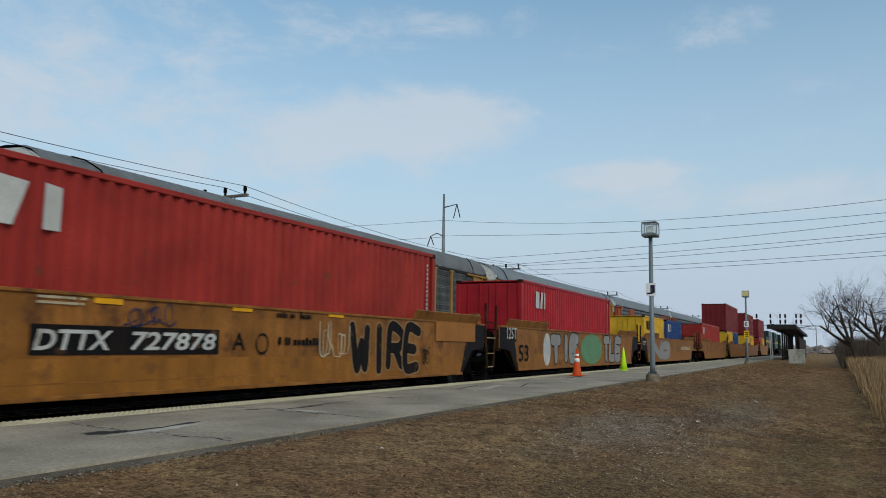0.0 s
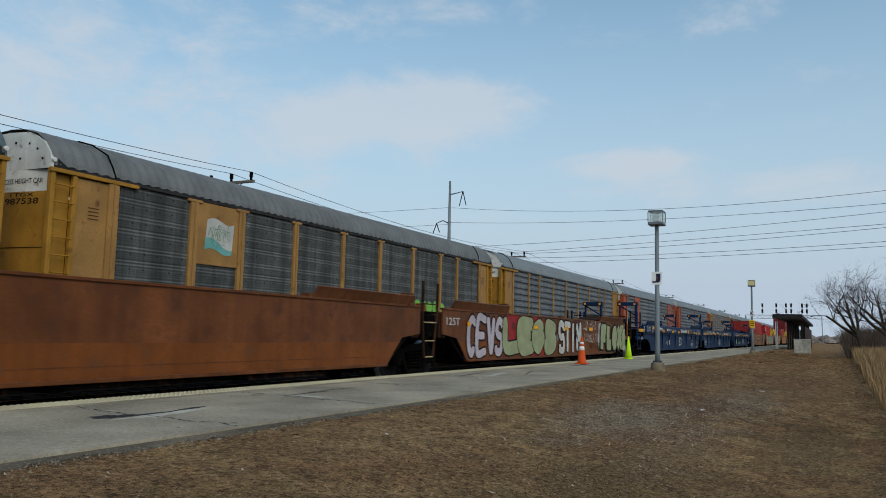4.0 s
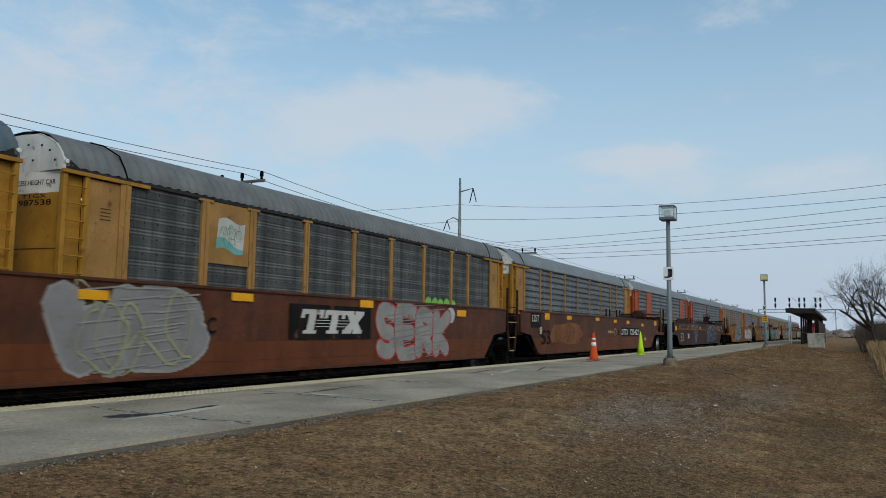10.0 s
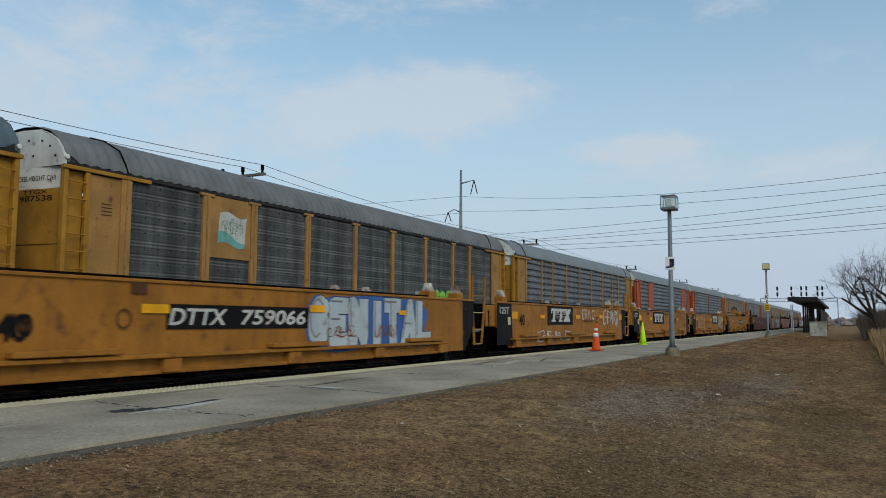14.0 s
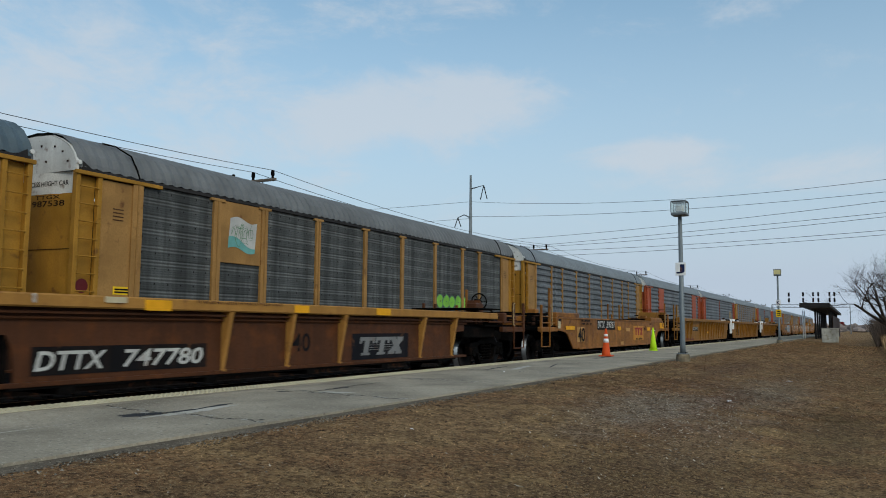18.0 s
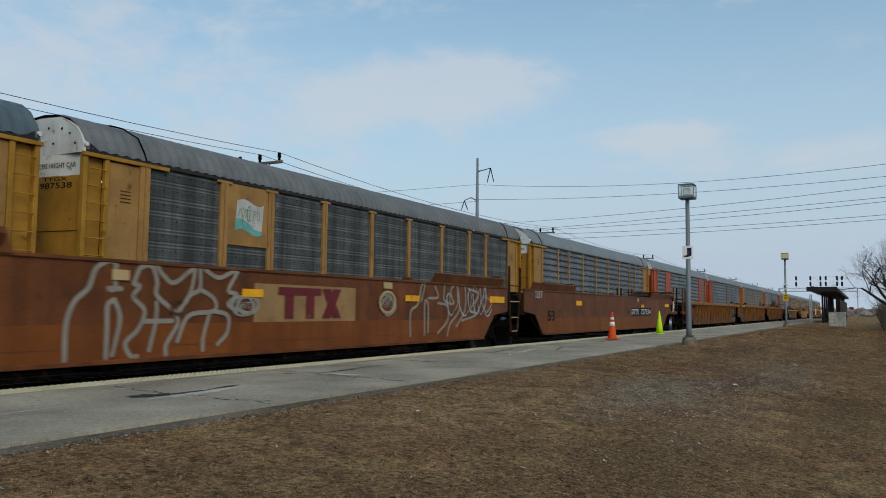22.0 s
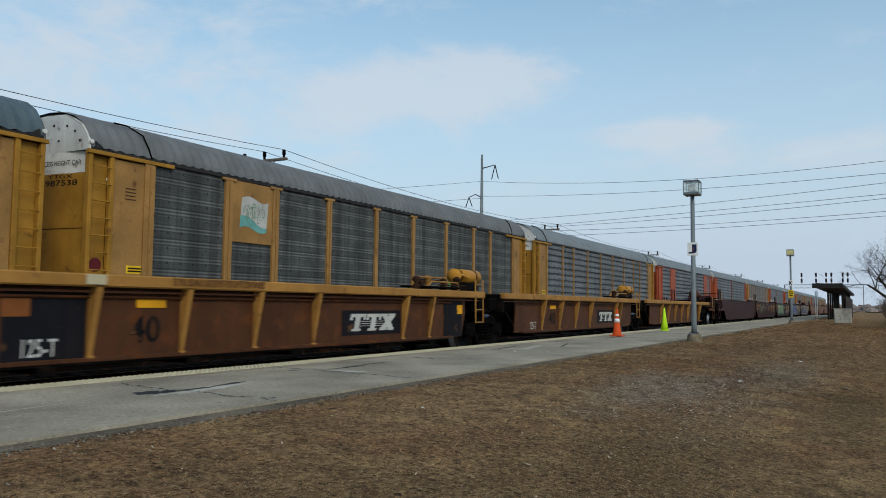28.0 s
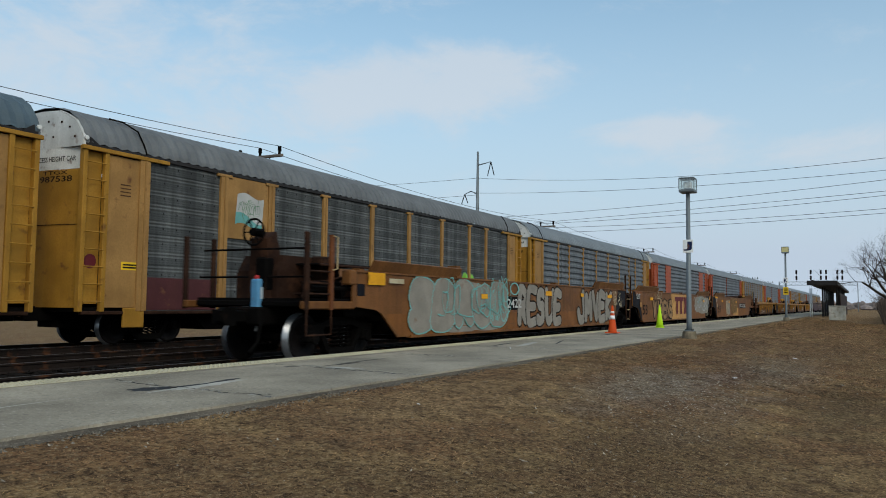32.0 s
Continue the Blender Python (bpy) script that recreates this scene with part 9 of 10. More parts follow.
MARKS_w2 = [
    ('line', 13.18, 18.68, 0.54, 1.83, '818galbxcybn c1cmdkd3 fxgqdp gmjkjag2 iyiolmkumznik8j0 pzpim6 qxutriteoa vnwsznxgvn 0j2p4j2e0j', 'greypaint', '', 0.03),
    ('line', 5.93, 9.48, 0.48, 1.77, '000c1k3p4w6z7y7w 7w7p6p8p 7l6j6b60 7l8e71 arbqamchba95a0b0 arbxdyesenhhicg4g0 eyfvhskxlyknih ekedd2 cdhd edeh mymqknig nyqvuzsquoskuh mqpmphkfi5 phsfs8q3 n1n6of ujvnynzjxgvhuj', 'greypaint', '', 0.035),
    ('panel', 9.38, 12.3, 0.92, 1.56, 'tan'),
    ('trade', 9.84, 11.92, 0.82, 1.61, 'maroon', 'ochrelight'),
    ('ring', 8.83, 9.37, 1.01, 1.36, 'silver'),
    ('text', 8.93, 9.28, 1.13, 1.25, 'TWT', 'silver'),
    ('ring', 13.13, 13.71, 1.04, 1.48, 'silver'),
    ('text', 13.25, 13.61, 1.18, 1.36, 'TWT', 'silver'),
] + [
    ('tag', 16.09, 18.67, 0.99, 1.85, 'paleblue', '126'),
    ('rect', 9.07, 9.57, 1.33, 1.46, 'amber'),
    ('rect', 14.17, 14.79, 1.33, 1.46, 'amber'),
    ('rect', 18.53, 19.49, 1.35, 1.52, 'amber'),
    ('ring', 13.11, 13.78, 1.06, 1.54, 'buff'),
    ('text', 7.59, 7.82, 1.04, 1.27, 'C', 'darkbrown'),
    ('rect', 6.57, 6.85, 1.51, 1.65, 'buff'),
    ('rect', 13.27, 13.61, 1.58, 1.71, 'buff'),
    ('text', 2.47, 3.49, 0.72, 1.13, '53', 'black'),
    ('text', 1.59, 2.21, 1.48, 1.7, '125T', 'white'),
    ('rect', 2.46, 3.43, 1.34, 1.47, 'amber'),
]
MARKS_w3 = [
    ('plate', 7.41, 10.77, 0.96, 1.38, 'DTTX 727354'),
    ('text', 4.2, 4.99, 0.73, 1.2, '53', 'black'),
    ('rect', 3.54, 4.58, 1.35, 1.5, 'amber'),
    ('rect', 3.71, 3.96, 1.1, 1.34, 'cream'),
    ('rect', 7.8, 8.27, 1.35, 1.5, 'amber'),
    ('rect', 12.45, 13.01, 1.36, 1.48, 'amber'),
    ('text', 11.04, 11.39, 1.08, 1.29, 'B', 'black'),
    ('tag', 13.53, 16.27, 0.42, 1.75, 'white', '131'),
    ('rect', 6.89, 7.2, 1.54, 1.68, 'buff'),
    ('tag', 13.42, 14.79, 0.45, 1.73, 'cream', '132'),
    ('tag', 14.71, 16.21, 0.46, 1.76, 'cream', '133'),
    ('rect', 12.34, 12.83, 1.35, 1.46, 'amber'),
    ('rect', 17.02, 17.53, 1.35, 1.49, 'amber'),
    ('text', 10.96, 11.2, 1.04, 1.28, 'B', 'black'),
    ('bars', 12.15, 13.42, 1.13, 1.24, 'darkbrown', '1'),
    ('rect', 14.38, 14.68, 1.6, 1.71, 'white'),
    ('tag', 16.2, 16.88, 0.94, 1.53, 'cream', '134'),
    ('rect', 21.24, 21.67, 1.38, 1.62, 'amber'),
]
MARKS_n1 = [
    ('piece', 3.74, 11.89, 0.43, 1.76, 'RUETSO', 'navy', 'white', '141', dict(heavy=0.19, edge=0.07, soft=False)),
    ('rect', 6.95, 7.7, 1.34, 1.55, 'amber'),
    ('rect', 1.52, 1.7, 1.1, 1.3, 'white'),
    ('tag', 12.29, 14.57, 0.68, 1.61, 'cream', '142'),
    ('tag', 2.44, 3.28, 1.27, 1.58, 'grey', '143'),
    ('text', 8.2, 8.8, 1.5, 1.6, '237597 B', 'cream'),
    ('rect', 9.09, 9.58, 1.28, 1.4, 'amber'),
    ('rect', 11.8, 12.22, 1.29, 1.4, 'amber'),
    ('rect', 14.7, 15.21, 1.3, 1.52, 'amber'),
    ('tag', 12.33, 13.38, 0.93, 1.66, 'paleblue', '144'),
    ('tag', 13.44, 14.67, 0.88, 1.56, 'buff', '145'),
    ('bars', 15.36, 16.03, 1.01, 1.65, 'buff', '5'),
    ('tag', 11.05, 11.76, 0.58, 0.91, 'white', '146'),
    ('panel', 16.19, 16.69, 1.23, 1.54, 'maroonlight'),
    ('rect', 15.17, 15.37, 0.85, 1.07, 'cream'),
]
MARKS_n2 = [
    ('disc', 7.00, 8.47, 0.47, 1.24, 'white'),
    ('disc', 7.00, 8.40, 0.52, 1.19, 'blue'),
    ('line', 8.39, 9.04, 0.77, 1.31, '2w1a98cq4o gzejnj qqwjzsuw 00b2g6l4pbw8', 'lilac', '', 0.016),
    ('line', 9.05, 10.24, 0.6, 1.79, '0t7sfr 5z7sal cy7s3m gppnzm mwpntf vupnjh 5ad8m6 agd8h0 jfd882', 'blue', '', 0.045),
    ('line', 8.06, 10.6, 0.5, 1.71, '0z0v2q6najbfba8641 uyoujpgjgdi8n2 npqlvizey9t3q0', 'navy', 'white', 0.155),
    ('blob', 7.99, 10.81, 0.48, 1.72, 'crimson'),
    ('blob', 8.36, 9.22, 1.14, 1.61, 'cream'),
    ('blob', 10.32, 11.79, 1.15, 1.73, 'cream'),
    ('blob', 10.39, 11.21, 0.7, 1.27, 'cream'),
    ('blob', 8.58, 8.81, 0.55, 0.76, 'cream'),
    ('disc', 8.75, 8.94, 1.36, 1.53, 'red'),
    ('disc', 10.58, 11.0, 0.52, 0.78, 'red'),
    ('disc', 9.68, 9.91, 0.84, 0.99, 'red'),
    ('disc', 11.27, 11.58, 1.37, 1.59, 'red'),
    ('text', 9.2, 9.65, 0.66, 1.03, '*', 'blue'),
    ('text', 9.72, 10.19, 1.22, 1.65, '*', 'blue'),
    ('text', 9.15, 9.51, 1.4, 1.69, '*', 'blue'),
    ('text', 10.68, 10.96, 1.51, 1.67, 'AND', 'darkbrown'),
    ('line', 2.25, 3.7, 0.47, 1.7, '0z0v2q6najbfba8641 uyoujpgjgdi8n2 npqlvizey9t3q0', 'navy', 'white', 0.11),
    ('blob', 2.2, 3.75, 0.48, 1.72, 'crimson'),
    ('blob', 1.82, 2.3, 0.78, 1.25, 'cream'),
    ('blob', 0.95, 1.5, 0.75, 1.28, 'blue'),
] + [
    ('text', 10.6, 11.02, 1.36, 1.5, "I'M T", 'darkbrown'),
    ('text', 11.07, 11.32, 0.77, 0.93, 'ON', 'darkbrown'),
    ('disc', 8.0, 8.37, 0.5, 1.2, 'blue'),
    ('text', 8.17, 8.74, 1.52, 1.64, '237597 C', 'cream'),
    ('rect', 9.01, 9.5, 1.31, 1.43, 'amber'),
    ('rect', 11.66, 12.15, 1.31, 1.44, 'amber'),
    ('rect', 11.92, 12.2, 1.1, 1.2, 'amber'),
    ('disc', 12.31, 13.25, 0.74, 1.69, 'rust'),
    ('tag', 12.25, 13.49, 0.83, 1.59, 'cyan', '152'),
    ('bars', 13.54, 14.44, 0.86, 1.43, 'cream', '7'),
    ('rect', 14.22, 14.79, 1.32, 1.57, 'amber'),
    ('rect', 14.4, 14.73, 1.1, 1.21, 'amber'),
    ('tag', 14.68, 15.24, 0.58, 1.34, 'grey', '153'),
    ('rect', 0.86, 1.2, 1.22, 1.32, 'brownpatch'),
    ('piece', 3.59, 8.29, 0.53, 1.72, 'ROMES', 'blue', 'white', '155'),
]
MARKS_n3 = [
    ('piece', 2.89, 8.31, 0.47, 1.73, 'STASHR', 'mint', 'black', '161', dict(heavy=0.20, edge=0.06, shade=(-0.10, -0.03), back='teal', tint=(1, 'cream'))),
    ('rect', 1.42, 1.62, 0.88, 1.09, 'cream'),
    ('rect', 9.1, 9.61, 1.3, 1.44, 'amber'),
    ('rect', 14.12, 14.69, 1.35, 1.57, 'amber'),
    ('blob', 2.41, 3.04, 0.57, 1.66, 'blue'),
    ('tag', 9.57, 10.44, 1.29, 1.63, 'blue', '162'),
] + [
    ('script', 9.78, 13.45, 0.7, 1.08, 'wslch', 'white'),
    ('bars', 1.92, 2.51, 0.63, 0.8, 'white', '3'),
    ('tag', 11.21, 12.08, 1.39, 1.69, 'white', '163'),
    ('script', 10.74, 13.54, 0.74, 1.25, 'dchd', 'white'),
    ('disc', 12.33, 13.22, 0.81, 1.69, 'rust'),
    ('rect', 11.6, 12.09, 1.31, 1.42, 'amber'),
    ('rect', 11.88, 12.14, 1.07, 1.18, 'amber'),
    ('rect', 14.27, 14.76, 1.32, 1.54, 'amber'),
    ('rect', 14.45, 14.71, 1.08, 1.2, 'amber'),
    ('bars', 13.57, 14.43, 0.85, 1.34, 'cream', '6'),
]
MARKS_n4 = [
    ('tag', 3.17, 3.85, 0.95, 1.57, 'mint', '171'),
    ('tag', 3.6, 4.41, 0.72, 1.57, 'mint', '172'),
    ('tag', 3.4, 4.2, 1.1, 1.55, 'green', '175'),
    ('rect', 1.28, 1.49, 1.07, 1.29, 'cream'),
    ('rect', 1.3, 1.47, 1.2, 1.27, 'amber'),
    ('tag', 2.36, 2.76, 1.16, 1.46, 'faded', '176'),
    ('bars', 3.0, 3.55, 1.56, 1.62, 'grey', '1'),
    ('rect', 4.31, 4.83, 1.27, 1.41, 'amber'),
    ('rect', 4.45, 4.74, 1.06, 1.17, 'amber'),
    ('rect', 2.67, 2.98, 1.05, 1.19, 'brownpatch'),
    ('tag', 5.19, 5.85, 1.06, 1.66, 'paleblue', '173'),
    ('text', 5.27, 5.41, 1.03, 1.27, 'E', 'white'),
    ('script', 6.28, 8.09, 1.11, 1.47, 'wslch', 'white'),
    ('text', 8.21, 8.77, 1.54, 1.64, '233587E', 'cream'),
    ('rect', 9.06, 9.5, 1.3, 1.42, 'amber'),
    ('rect', 9.45, 9.74, 1.06, 1.19, 'amber'),
    ('disc', 12.25, 13.14, 0.75, 1.69, 'rust'),
    ('tag', 9.73, 11.76, 1.3, 1.73, 'blue', '174'),
    ('rect', 14.12, 14.66, 1.34, 1.56, 'amber'),
    ('bars', 13.45, 14.34, 0.86, 1.37, 'cream', '6'),
    ('rect', 11.63, 12.08, 1.3, 1.43, 'amber'),
    ('text', 13.31, 13.46, 1.3, 1.44, '125T', 'white'),
]
MARKS_q1 = [
]
MARKS_q3 = [
    ('text', 2.89, 3.36, 0.49, 0.71, '125-T', 'white'),
    ('rect', 4.55, 5.07, 1.1, 1.24, 'amber'),
    ('text', 4.45, 4.98, 0.62, 0.98, '40', 'black'),
    ('logo', 9.43, 11.57, 0.57, 1.06, 'dark', 'white'),
    ('rect', 14.22, 14.97, 0.97, 1.19, 'amber'),
    ('rect', 2.6, 2.97, 0.99, 1.21, 'rust'),
    ('text', 5.03, 6.97, 1.42, 1.55, '52 900 LBS MAX GROSS WT FOR 20 FT CONTAINERS', 'darkbrown'),
    ('rect', 3.59, 3.9, 1.4, 1.54, 'cream'),
    ('panel', 2.62, 3.76, 0.33, 1.3, 'dark'),
    ('panel', 13.55, 15.4, 0.42, 1.33, 'dark'),
]
MARKS_q4 = [
    ('logo', 8.88, 10.99, 0.55, 1.04, 'dark', 'white'),
    ('text', 2.53, 3.11, 0.53, 0.74, '125-T', 'white'),
    ('rect', 4.05, 4.79, 1.11, 1.34, 'amber'),
    ('tag', 6.67, 8.27, 0.63, 1.13, 'white', '181'),
    ('panel', 2.1, 3.57, 0.37, 1.33, 'dark'),
]
MARKS_q5 = [
    ('text', 11.57, 12.04, 0.63, 1.07, '40', 'black'),
    ('tag', 16.17, 17.0, 0.51, 0.89, 'grey', '182'),
    ('bars', 15.88, 16.15, 0.53, 0.86, 'white', '4'),
    ('rect', 16.55, 17.13, 0.9, 1.14, 'rust'),
    ('rect', 17.14, 17.34, 0.93, 1.14, 'white'),
    ('panel', 15.83, 17.8, 0.33, 1.27, 'dark'),
    ('text', 6.65, 7.46, 0.53, 0.76, 'DTTX', 'white'),
    ('text', 8.04, 9.06, 0.52, 0.76, '741655', 'white'),
    ('rect', 6.81, 7.4, 0.99, 1.18, 'amber'),
]
MARKS_z1 = [
    ('plate', 12.71, 16.13, 0.98, 1.37, 'DTTX 732422'),
    ('text', 12.23, 12.55, 1.05, 1.33, 'A', 'black'),
    ('rect', 7.14, 7.64, 1.38, 1.51, 'amber'),
    ('rect', 10.65, 11.14, 1.39, 1.53, 'amber'),
    ('patch', 9.51, 12.13, 0.41, 1.0, 'ochrelight'),
    ('piece', 6.04, 7.96, 0.41, 1.63, 'IZ', 'greypaint', 'brownpatch', '191', dict(heavy=0.22, edge=0.04, soft=False)),
    ('blob', 6.04, 7.91, 0.41, 1.57, 'cream'),
    ('piece', 8.3, 11.2, 0.62, 1.76, 'PORE', 'tan', 'brownpatch', '192', dict(heavy=0.05, edge=0.025)),
    ('blob', 8.24, 11.65, 0.55, 1.87, 'olive'),
    ('panel', 18.87, 19.39, 0.82, 1.1, 'black'),
    ('text', 2.61, 3.5, 0.7, 1.17, '53', 'black'),
    ('rect', 2.23, 2.42, 1.09, 1.3, 'cream'),
    ('text', 1.6, 2.3, 1.43, 1.63, '125T', 'white'),
    ('rect', 1.44, 2.42, 1.65, 1.77, 'amber'),
    ('rect', 4.01, 4.59, 1.41, 1.54, 'amber'),
    ('bars', 7.09, 7.52, 1.61, 1.72, 'black', '1'),
]
MARKS_z2 = [
    ('panel', 8.2, 12.5, 0.2, 1.75, 'ochrelight'),
    ('trade', 8.75, 12.42, 0.4, 1.85, 'maroon', 'cream'),
    ('text', 2.25, 3.06, 0.73, 1.16, '53', 'black'),
    ('rect', 0.96, 2.0, 1.63, 1.79, 'rust'),
    ('text', 1.14, 1.75, 1.43, 1.65, '125T', 'white'),
    ('rect', 1.74, 1.97, 1.06, 1.29, 'ochrelight'),
    ('piece', 4.25, 8.39, 0.3, 1.51, 'VIBENS', 'tan', 'black', '201', dict(heavy=0.15, edge=0.06, shade=(-0.08, -0.02))),
    ('rect', 3.59, 4.14, 1.38, 1.51, 'amber'),
] + [
    ('blob', 14.3, 19.02, 0.65, 1.87, 'greypaint'),
    ('tag', 4.52, 5.86, 1.43, 1.79, 'cream', '202'),
    ('tag', 14.1, 18.85, 0.91, 1.77, 'paleblue', '203'),
    ('tag', 15.26, 16.3, 1.32, 1.7, 'seafoam', '204'),
    ('piece', 16.98, 18.1, 0.8, 1.49, 'ZM', 'greypaint', 'white', '205'),
    ('rect', 16.92, 17.43, 1.37, 1.48, 'amber'),
    ('rect', 19.11, 19.57, 1.51, 1.73, 'amber'),
    ('text', 16.66, 16.81, 1.44, 1.57, '20', 'black'),
    ('ring', 16.67, 16.84, 1.07, 1.24, 'black'),
    ('tag', 17.93, 18.63, 0.52, 0.84, 'cream', '206'),
]
MARKS_z3 = [
    ('piece', 10.51, 14.15, 0.39, 1.83, 'RESUE', 'greypaint', 'black', '211', dict(heavy=0.20, edge=0.045)),
    ('piece', 15.76, 19.97, 0.43, 1.74, 'JMVEK', 'greypaint', 'black', '212', dict(heavy=0.20, edge=0.045)),
    ('panel', 9.2, 10.85, 0.98, 1.36, 'black'),
    ('text', 9.68, 10.68, 1.05, 1.29, '2422', 'white'),
    ('piece', 4.4, 9.75, 0.44, 1.88, 'SBROB', 'greypaint', 'seafoam', '216', dict(heavy=0.28, edge=0.03)),
    ('tag', 8.43, 9.31, 0.69, 1.84, 'seafoam', '213'),
    ('tag', 9.16, 9.9, 0.67, 1.89, 'seafoam', '214'),
    ('ring', 9.84, 10.49, 1.4, 1.82, 'seafoam'),
    ('rect', 12.65, 13.18, 1.42, 1.56, 'amber'),
    ('rect', 16.09, 16.4, 1.42, 1.54, 'amber'),
    ('rect', 19.52, 19.9, 1.42, 1.55, 'amber'),
    ('rect', 19.3, 19.78, 1.41, 1.53, 'amber'),
    ('rect', 2.67, 3.3, 1.51, 1.8, 'amber'),
    ('rect', 3.46, 4.06, 1.56, 1.66, 'cream'),
    ('blob', 4.5, 9.6, 0.4, 1.84, 'greypaint'),
    ('tag', 5.6, 7.66, 0.82, 1.77, 'seafoam', '215'),
    ('tag', 7.39, 9.64, 0.8, 1.81, 'seafoam', '216'),
    ('rect', 7.94, 8.34, 1.28, 1.4, 'amber'),
    ('tag', 20.02, 21.3, 1.07, 1.7, 'cream', '217'),
]


def train():
    # loaded cars ahead of the empties
    ochre = "ochre well car"
    well_car(128.0, 150.0, f"{ochre}, loaded with a double stack", OCHRE, "smooth", "c", "c", ())
    well_car(106.6, 128.0, f"{ochre}, loaded with a double stack", OCHRE, "smooth", "a", "c", ())
    well_car(85.2, 106.6, f"{ochre}, loaded with a double stack", OCHRE, "smooth", "a", "a", ())
    well_car(64.0, 85.2, f"{ochre}, carrying a red container", OCHRE, "smooth", "c", "a", ())
    well_car(42.6, 64.0, f"{ochre} with a faded white piece, carrying short containers", OCHRE, "smooth", "a", "c", MARKS_p2)
    well_car(21.8, 42.6, f"{ochre} with white and green sprayed pieces", OCHRE, "smooth", "a", "a", MARKS_p1)
    well_car(-1.5, 21.8, f"{ochre} with a black sprayed piece and number panel", OCHRE, "smooth", "c", "a", MARKS_u0)
    container(1.9, 16.6, 0.42, 3.10, CONRED, "white", "long faded red corrugated container with white emblem", 3.0)
    container(25.1, 12.19, 0.42, 3.0, CONCRIMSON, "white", "crimson container with white block emblem", 1.45)
    container(45.3, 6.06, 0.42, 2.6, CONYELLOW, "black", "short yellow container in a well")
    container(52.2, 6.06, 0.42, 2.6, CONNAVY, "white", "short dark blue container in a well")
    container(68.6, 12.19, 0.42, 2.9, CONRED, "white", "bright red forty-foot container")
    for s, low in ((87.0, (CONYELLOW, CONNAVY)), (109.5, (CONYELLOW, CONYELLOW)), (131.5, (CONRED, CONYELLOW))):
        container(s, 6.06, 0.42, 2.6, low[0], "black", "short container in the lower tier")
        container(s + 6.1, 6.06, 0.42, 2.6, low[1], "black", "short container in the lower tier")
        container(s, 12.19, 3.03, 2.9, CONMAROON, "", "dark maroon container stacked on top")
    for s in (151.5, 174.5):
        locomotive(s)
    # blue ribbed cars
    blue = "dark blue well car with white lettering"
    well_car(-23.0, -1.5, f"{blue} and a lime sprayed tag", BLUE, "blue", "a", "c", MARKS_fb, racks=True)
    well_car(-44.0, -23.0, f"{blue}, empty", BLUE, "blue", "a", "a", MARKS_fc, racks=True)
    well_car(-67.2, -44.0, f"{blue}, end unit", BLUE, "blue", "c", "a", MARKS_fa + [m for m in MARKS_fc if m[0] in ("rect", "bars")], racks=True)
    # ochre cars covered in sprayed pieces
    well_car(-89.7, -67.2, "orange-brown well car covered in sprayed letters", BROWNRED, "smooth", "a", "c", MARKS_fl)
    well_car(-110.5, -89.7, "orange-brown well car, rusty and empty", BROWNRED, "smooth", "a", "a", ())
    well_car(-133.1, -110.5, "orange-brown well car with dark and cyan pieces", TAN, "smooth", "c", "a", MARKS_fn)
    well_car(-155.0, -133.1, "ochre well car with a large cyan piece", OCHRE, "smooth", "a", "c", MARKS_r1, brake="right")
    well_car(-175.5, -155.0, "ochre well car with black emblem panel and teal piece", OCHRE, "smooth", "a", "a", MARKS_r2)
    well_car(-198.0, -175.5, "ochre well car with white sprayed letters", OCHRE, "smooth", "c", "a", MARKS_r3)
    well_car(-222.9, -198.0, "dark maroon well car with pale blue sprayed loops", MAROON, "smooth", "c", "c", MARKS_m1, brake="right")
    well_car(-245.8, -222.9, "rust-red well car with number panel", RUSTRED, "smooth", "a", "c", MARKS_d1, guides=False, tank="right")
    well_car(-266.6, -245.8, "rust-red well car with silver sprayed pieces", RUSTRED, "smooth", "a", "a", MARKS_d2, guides=False)
    well_car(-288.4, -266.6, "rust-red well car, empty, end unit", RUSTRED, "smooth", "c", "a", [(m[0], m[1] - 1.1, m[2] - 1.1, *m[3:]) for m in MARKS_d3], guides=False)
    # yellow five-unit car
    yel = "yellow short well car with black end panels"
    well_car(-307.2, -288.4, f"{yel}, end unit", YELLOW, "short", "a", "c", MARKS_y1, tank="right", brake="right")
    well_car(-323.6, -307.2, f"{yel} and grey painted-over patch", YELLOW, "short", "a", "a", MARKS_y2)
    well_car(-339.4, -323.6, f"{yel} and emblem panel", YELLOW, "short", "a", "a", MARKS_y3)
    well_car(-355.6, -339.4, f"{yel} and white tags", YELLOW, "short", "a", "a", MARKS_y4)
    well_car(-374.3, -355.6, f"{yel} and a blue-white piece", YELLOW, "short", "c", "a", MARKS_y5)
    gold = "golden yellow ribbed well car"
    well_car(-396.0, -374.3, f"{gold} with maroon warning stripe", GOLD, "ribbed", "a", "c", MARKS_g1, brake="right")
    well_car(-417.0, -396.0, f"{gold}, empty", GOLD, "ribbed", "a", "a", MARKS_g2)
    well_car(-439.4, -417.0, f"{gold} with black number panel", GOLD, "ribbed", "c", "a", MARKS_g3)
    well_car(-459.6, -439.4, "ochre low-sided well car with red emblem and black number panel", OCHRE, "plain", "c", "c", MARKS_h1, guides=False)
    well_car(-481.4, -459.6, "brown ribbed well car with ochre top chord", DARKWELL, "low", "c", "c", MARKS_k1, rib_mat=CHORD, brake="right")
    rib = "brown ribbed well car with orange ribs"
    well_car(-502.8, -481.4, f"{rib} and black panel", RIBBROWN, "ribbed", "a", "c", MARKS_b1, rib_mat=RIBORANGE, brake="right")
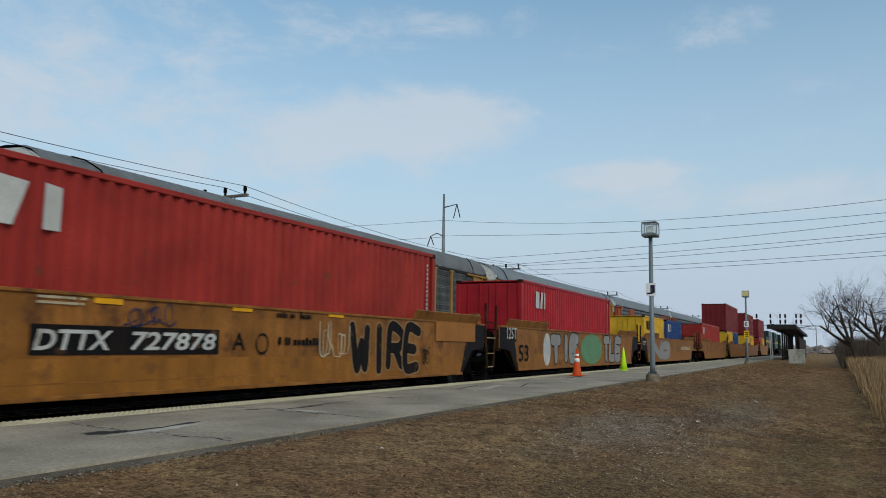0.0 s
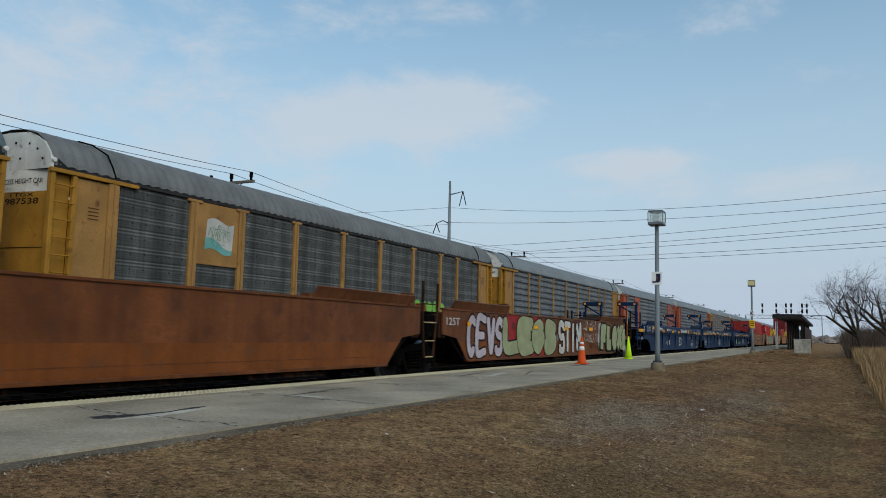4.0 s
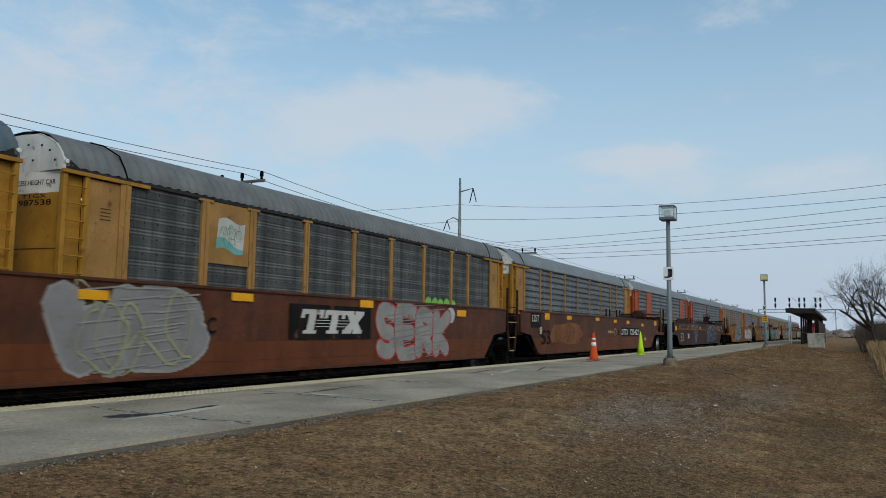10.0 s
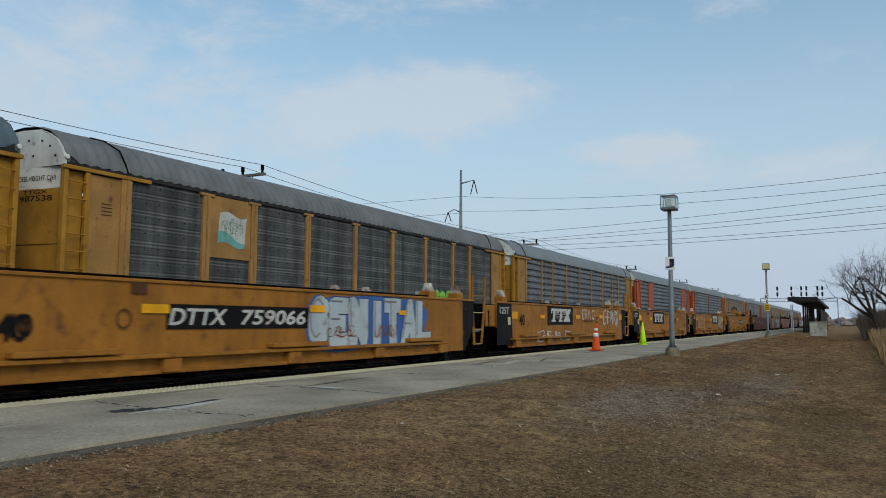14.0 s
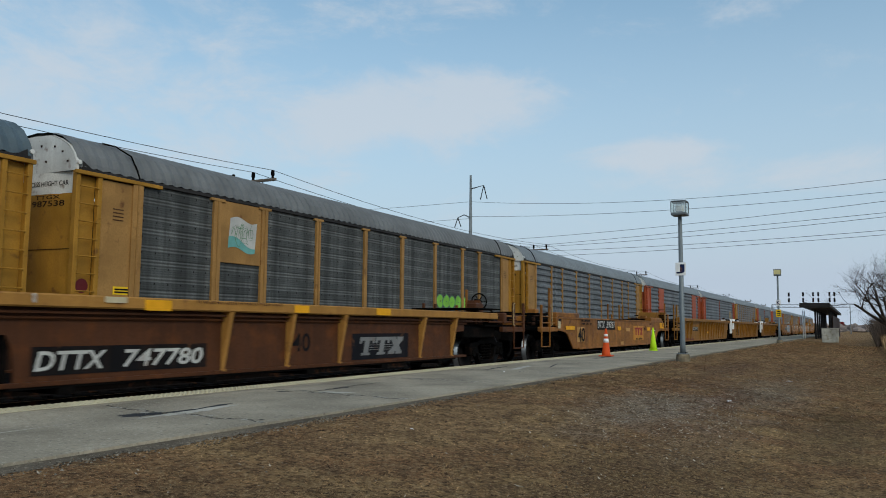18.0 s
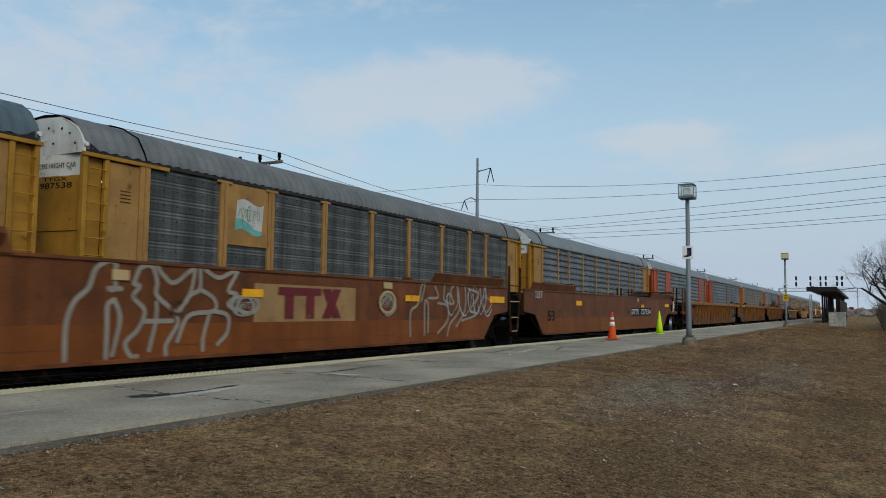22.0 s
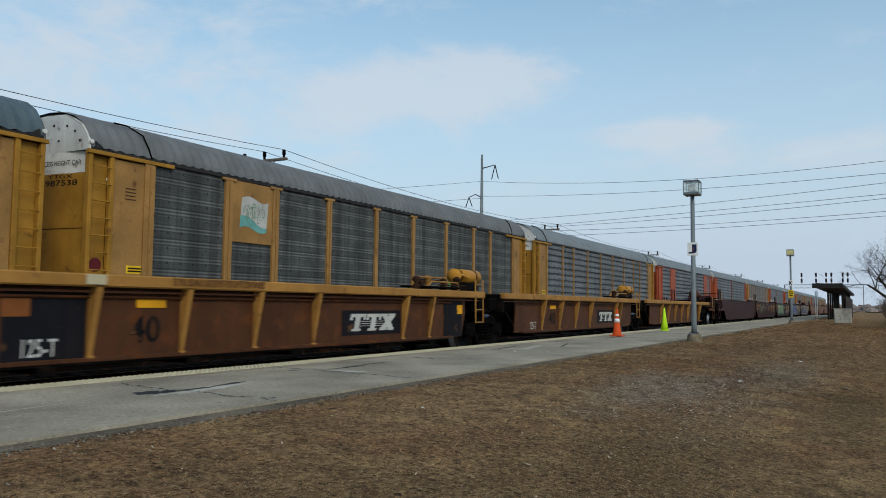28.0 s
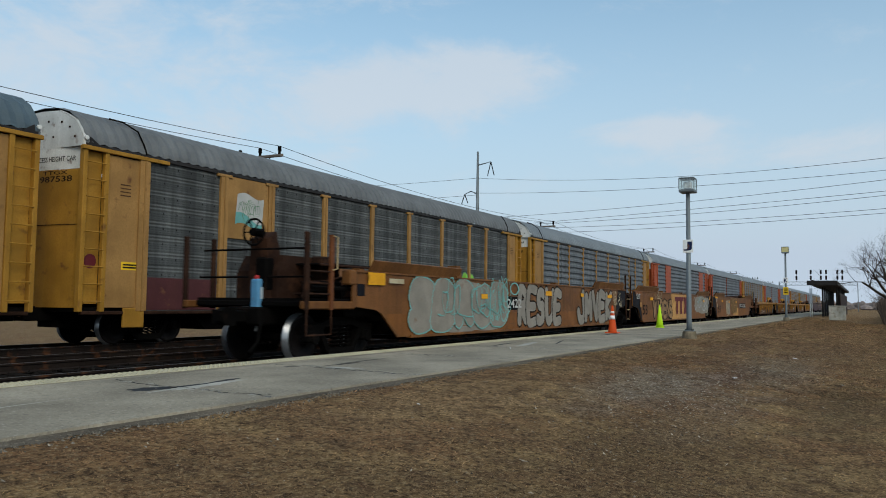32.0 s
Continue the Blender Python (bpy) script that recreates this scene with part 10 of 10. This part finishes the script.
    well_car(-523.4, -502.8, f"{rib}, middle unit", RIBBROWN, "ribbed", "a", "a", MARKS_b2, rib_mat=RIBORANGE)
    well_car(-546.0, -523.4, f"{rib}, end unit", RIBBROWN, "ribbed", "c", "a", MARKS_b3, rib_mat=RIBORANGE)
    red = "brown-red smooth well car"
    well_car(-568.6, -546.0, f"{red} with black number panel", BROWNRED, "smooth", "a", "c", MARKS_w1)
    well_car(-589.0, -568.6, f"{red} with pale tags and a red emblem", BROWNRED, "smooth", "a", "a", MARKS_w2)
    well_car(-611.0, -589.0, f"{red} with a white sprayed outline", BROWNRED, "smooth", "c", "a", MARKS_w3)
    mar = "maroon short well car"
    well_car(-629.6, -611.0, f"{mar} with navy and white piece", MAROON, "short", "a", "c", MARKS_n1, tank="right", brake="right")
    well_car(-645.6, -629.6, f"{mar} with a colourful sprayed mural", MAROON, "short", "a", "a", MARKS_n2)
    well_car(-661.7, -645.6, f"{mar} with mint green letters", MAROON, "short", "a", "a", MARKS_n3)
    well_car(-677.7, -661.7, f"{mar} with pale tags", MAROON, "short", "a", "a", MARKS_n4)
    well_car(-697.0, -677.7, f"{mar}, end unit", MAROON, "short", "c", "a", ())
    low = "sooty brown low ribbed well car"
    well_car(-715.6, -697.0, f"{low}, end unit", DARKWELL, "low", "a", "c", MARKS_q1, rib_mat=CHORD, tank="right")
    well_car(-731.2, -715.6, f"{low} and white emblem", DARKWELL, "low", "a", "a", MARKS_q3[:5], rib_mat=CHORD)
    well_car(-747.3, -731.2, f"{low} with black end panels", DARKWELL, "low", "a", "a", MARKS_q3, rib_mat=CHORD)
    well_car(-763.0, -747.3, f"{low} with pale tag", DARKWELL, "low", "a", "a", MARKS_q4, rib_mat=CHORD)
    well_car(-782.0, -763.0, f"{low}, last unit of its set", DARKWELL, "low", "c", "a", MARKS_q5, rib_mat=CHORD, tank="right")
    tan = "tan-brown smooth well car"
    well_car(-804.4, -782.0, f"{tan} with cream piece and number panel", TAN, "smooth", "a", "c", MARKS_z1)
    well_car(-824.4, -804.4, f"{tan} with cream emblem panel", TAN, "smooth", "a", "a", MARKS_z2)
    last = well_car(-847.0, -824.4, f"{tan} with silver pieces, last of the train", TAN, "smooth", "c", "a", MARKS_z3, brake="left")
    marker = part("end_marker", Shape().box(0.86, 1.0, -0.28, -0.08, 1.02, 1.58, 0.03), INK["skyblue"], last, "blue end-of-train marker box")
    part("marker_label", Shape().box(0.92, 0.99, -0.284, -0.281, 1.2, 1.42), INK["paleblue"], marker)
    part("marker_lamp", Shape().lathe([(0.05, 1.58), (0.05, 1.62), (0.03, 1.65)], 10, (0.93, -0.18, 0)), INK["red"], marker)
    part("marker_pipe", Shape().tube([(0.95, -0.2, 1.02), (0.92, -0.22, 0.8), (0.85, -0.25, 0.6)], 0.025, 6), INK["grey"], marker)


def locomotive(s):
    loco = thing("locomotive", "dark green diesel locomotive at the head of the train", "locomotive", "locomotives")
    part("frame", Shape().box(0.5, 22, -1.5, 1.5, 1.1, 1.5, 0.05), NEARBLACK, loco)
    part("hood", Shape().box(1.0, 17.5, -0.95, 0.95, 1.5, 4.4, 0.08), LOCO, loco)
    part("cab", Shape().box(17.5, 20.0, -1.5, 1.5, 1.5, 4.65, 0.12), LOCO, loco)
    part("nose", Shape().box(20.0, 21.6, -1.2, 1.2, 1.5, 3.2, 0.15), LOCO, loco)
    part("cab_window", plate(18.2, 19.4, 3.3, 4.1, -1.504), INK["black"], loco)
    part("radiator", Shape().box(1.5, 5.5, -1.35, 1.35, 3.6, 4.6, 0.05), LOCO, loco)
    part("fuel_tank", Shape().box(8.5, 14, -1.4, 1.4, 0.4, 1.1, 0.15), NEARBLACK, loco)
    part("side_stripe", plate(1.2, 17, 2.6, 2.9, -0.954), INK["amber"], loco)
    part("handrail", Shape().tube([(0.7, -1.5, 1.5), (0.7, -1.5, 2.5), (21.6, -1.5, 2.5), (21.6, -1.5, 1.5)], 0.025, 5), INK["white"], loco)
    for x in (3.6, 18.6):
        truck(loco, x)
    MOVING.append((loco, s))


train()


def motions():
    for ob, s in MOVING:
        walk(ob, [(t, pose(s + SPEED * t, NEAR, 0)) for t in (0, 8, 16, 24, 32)])


motions()
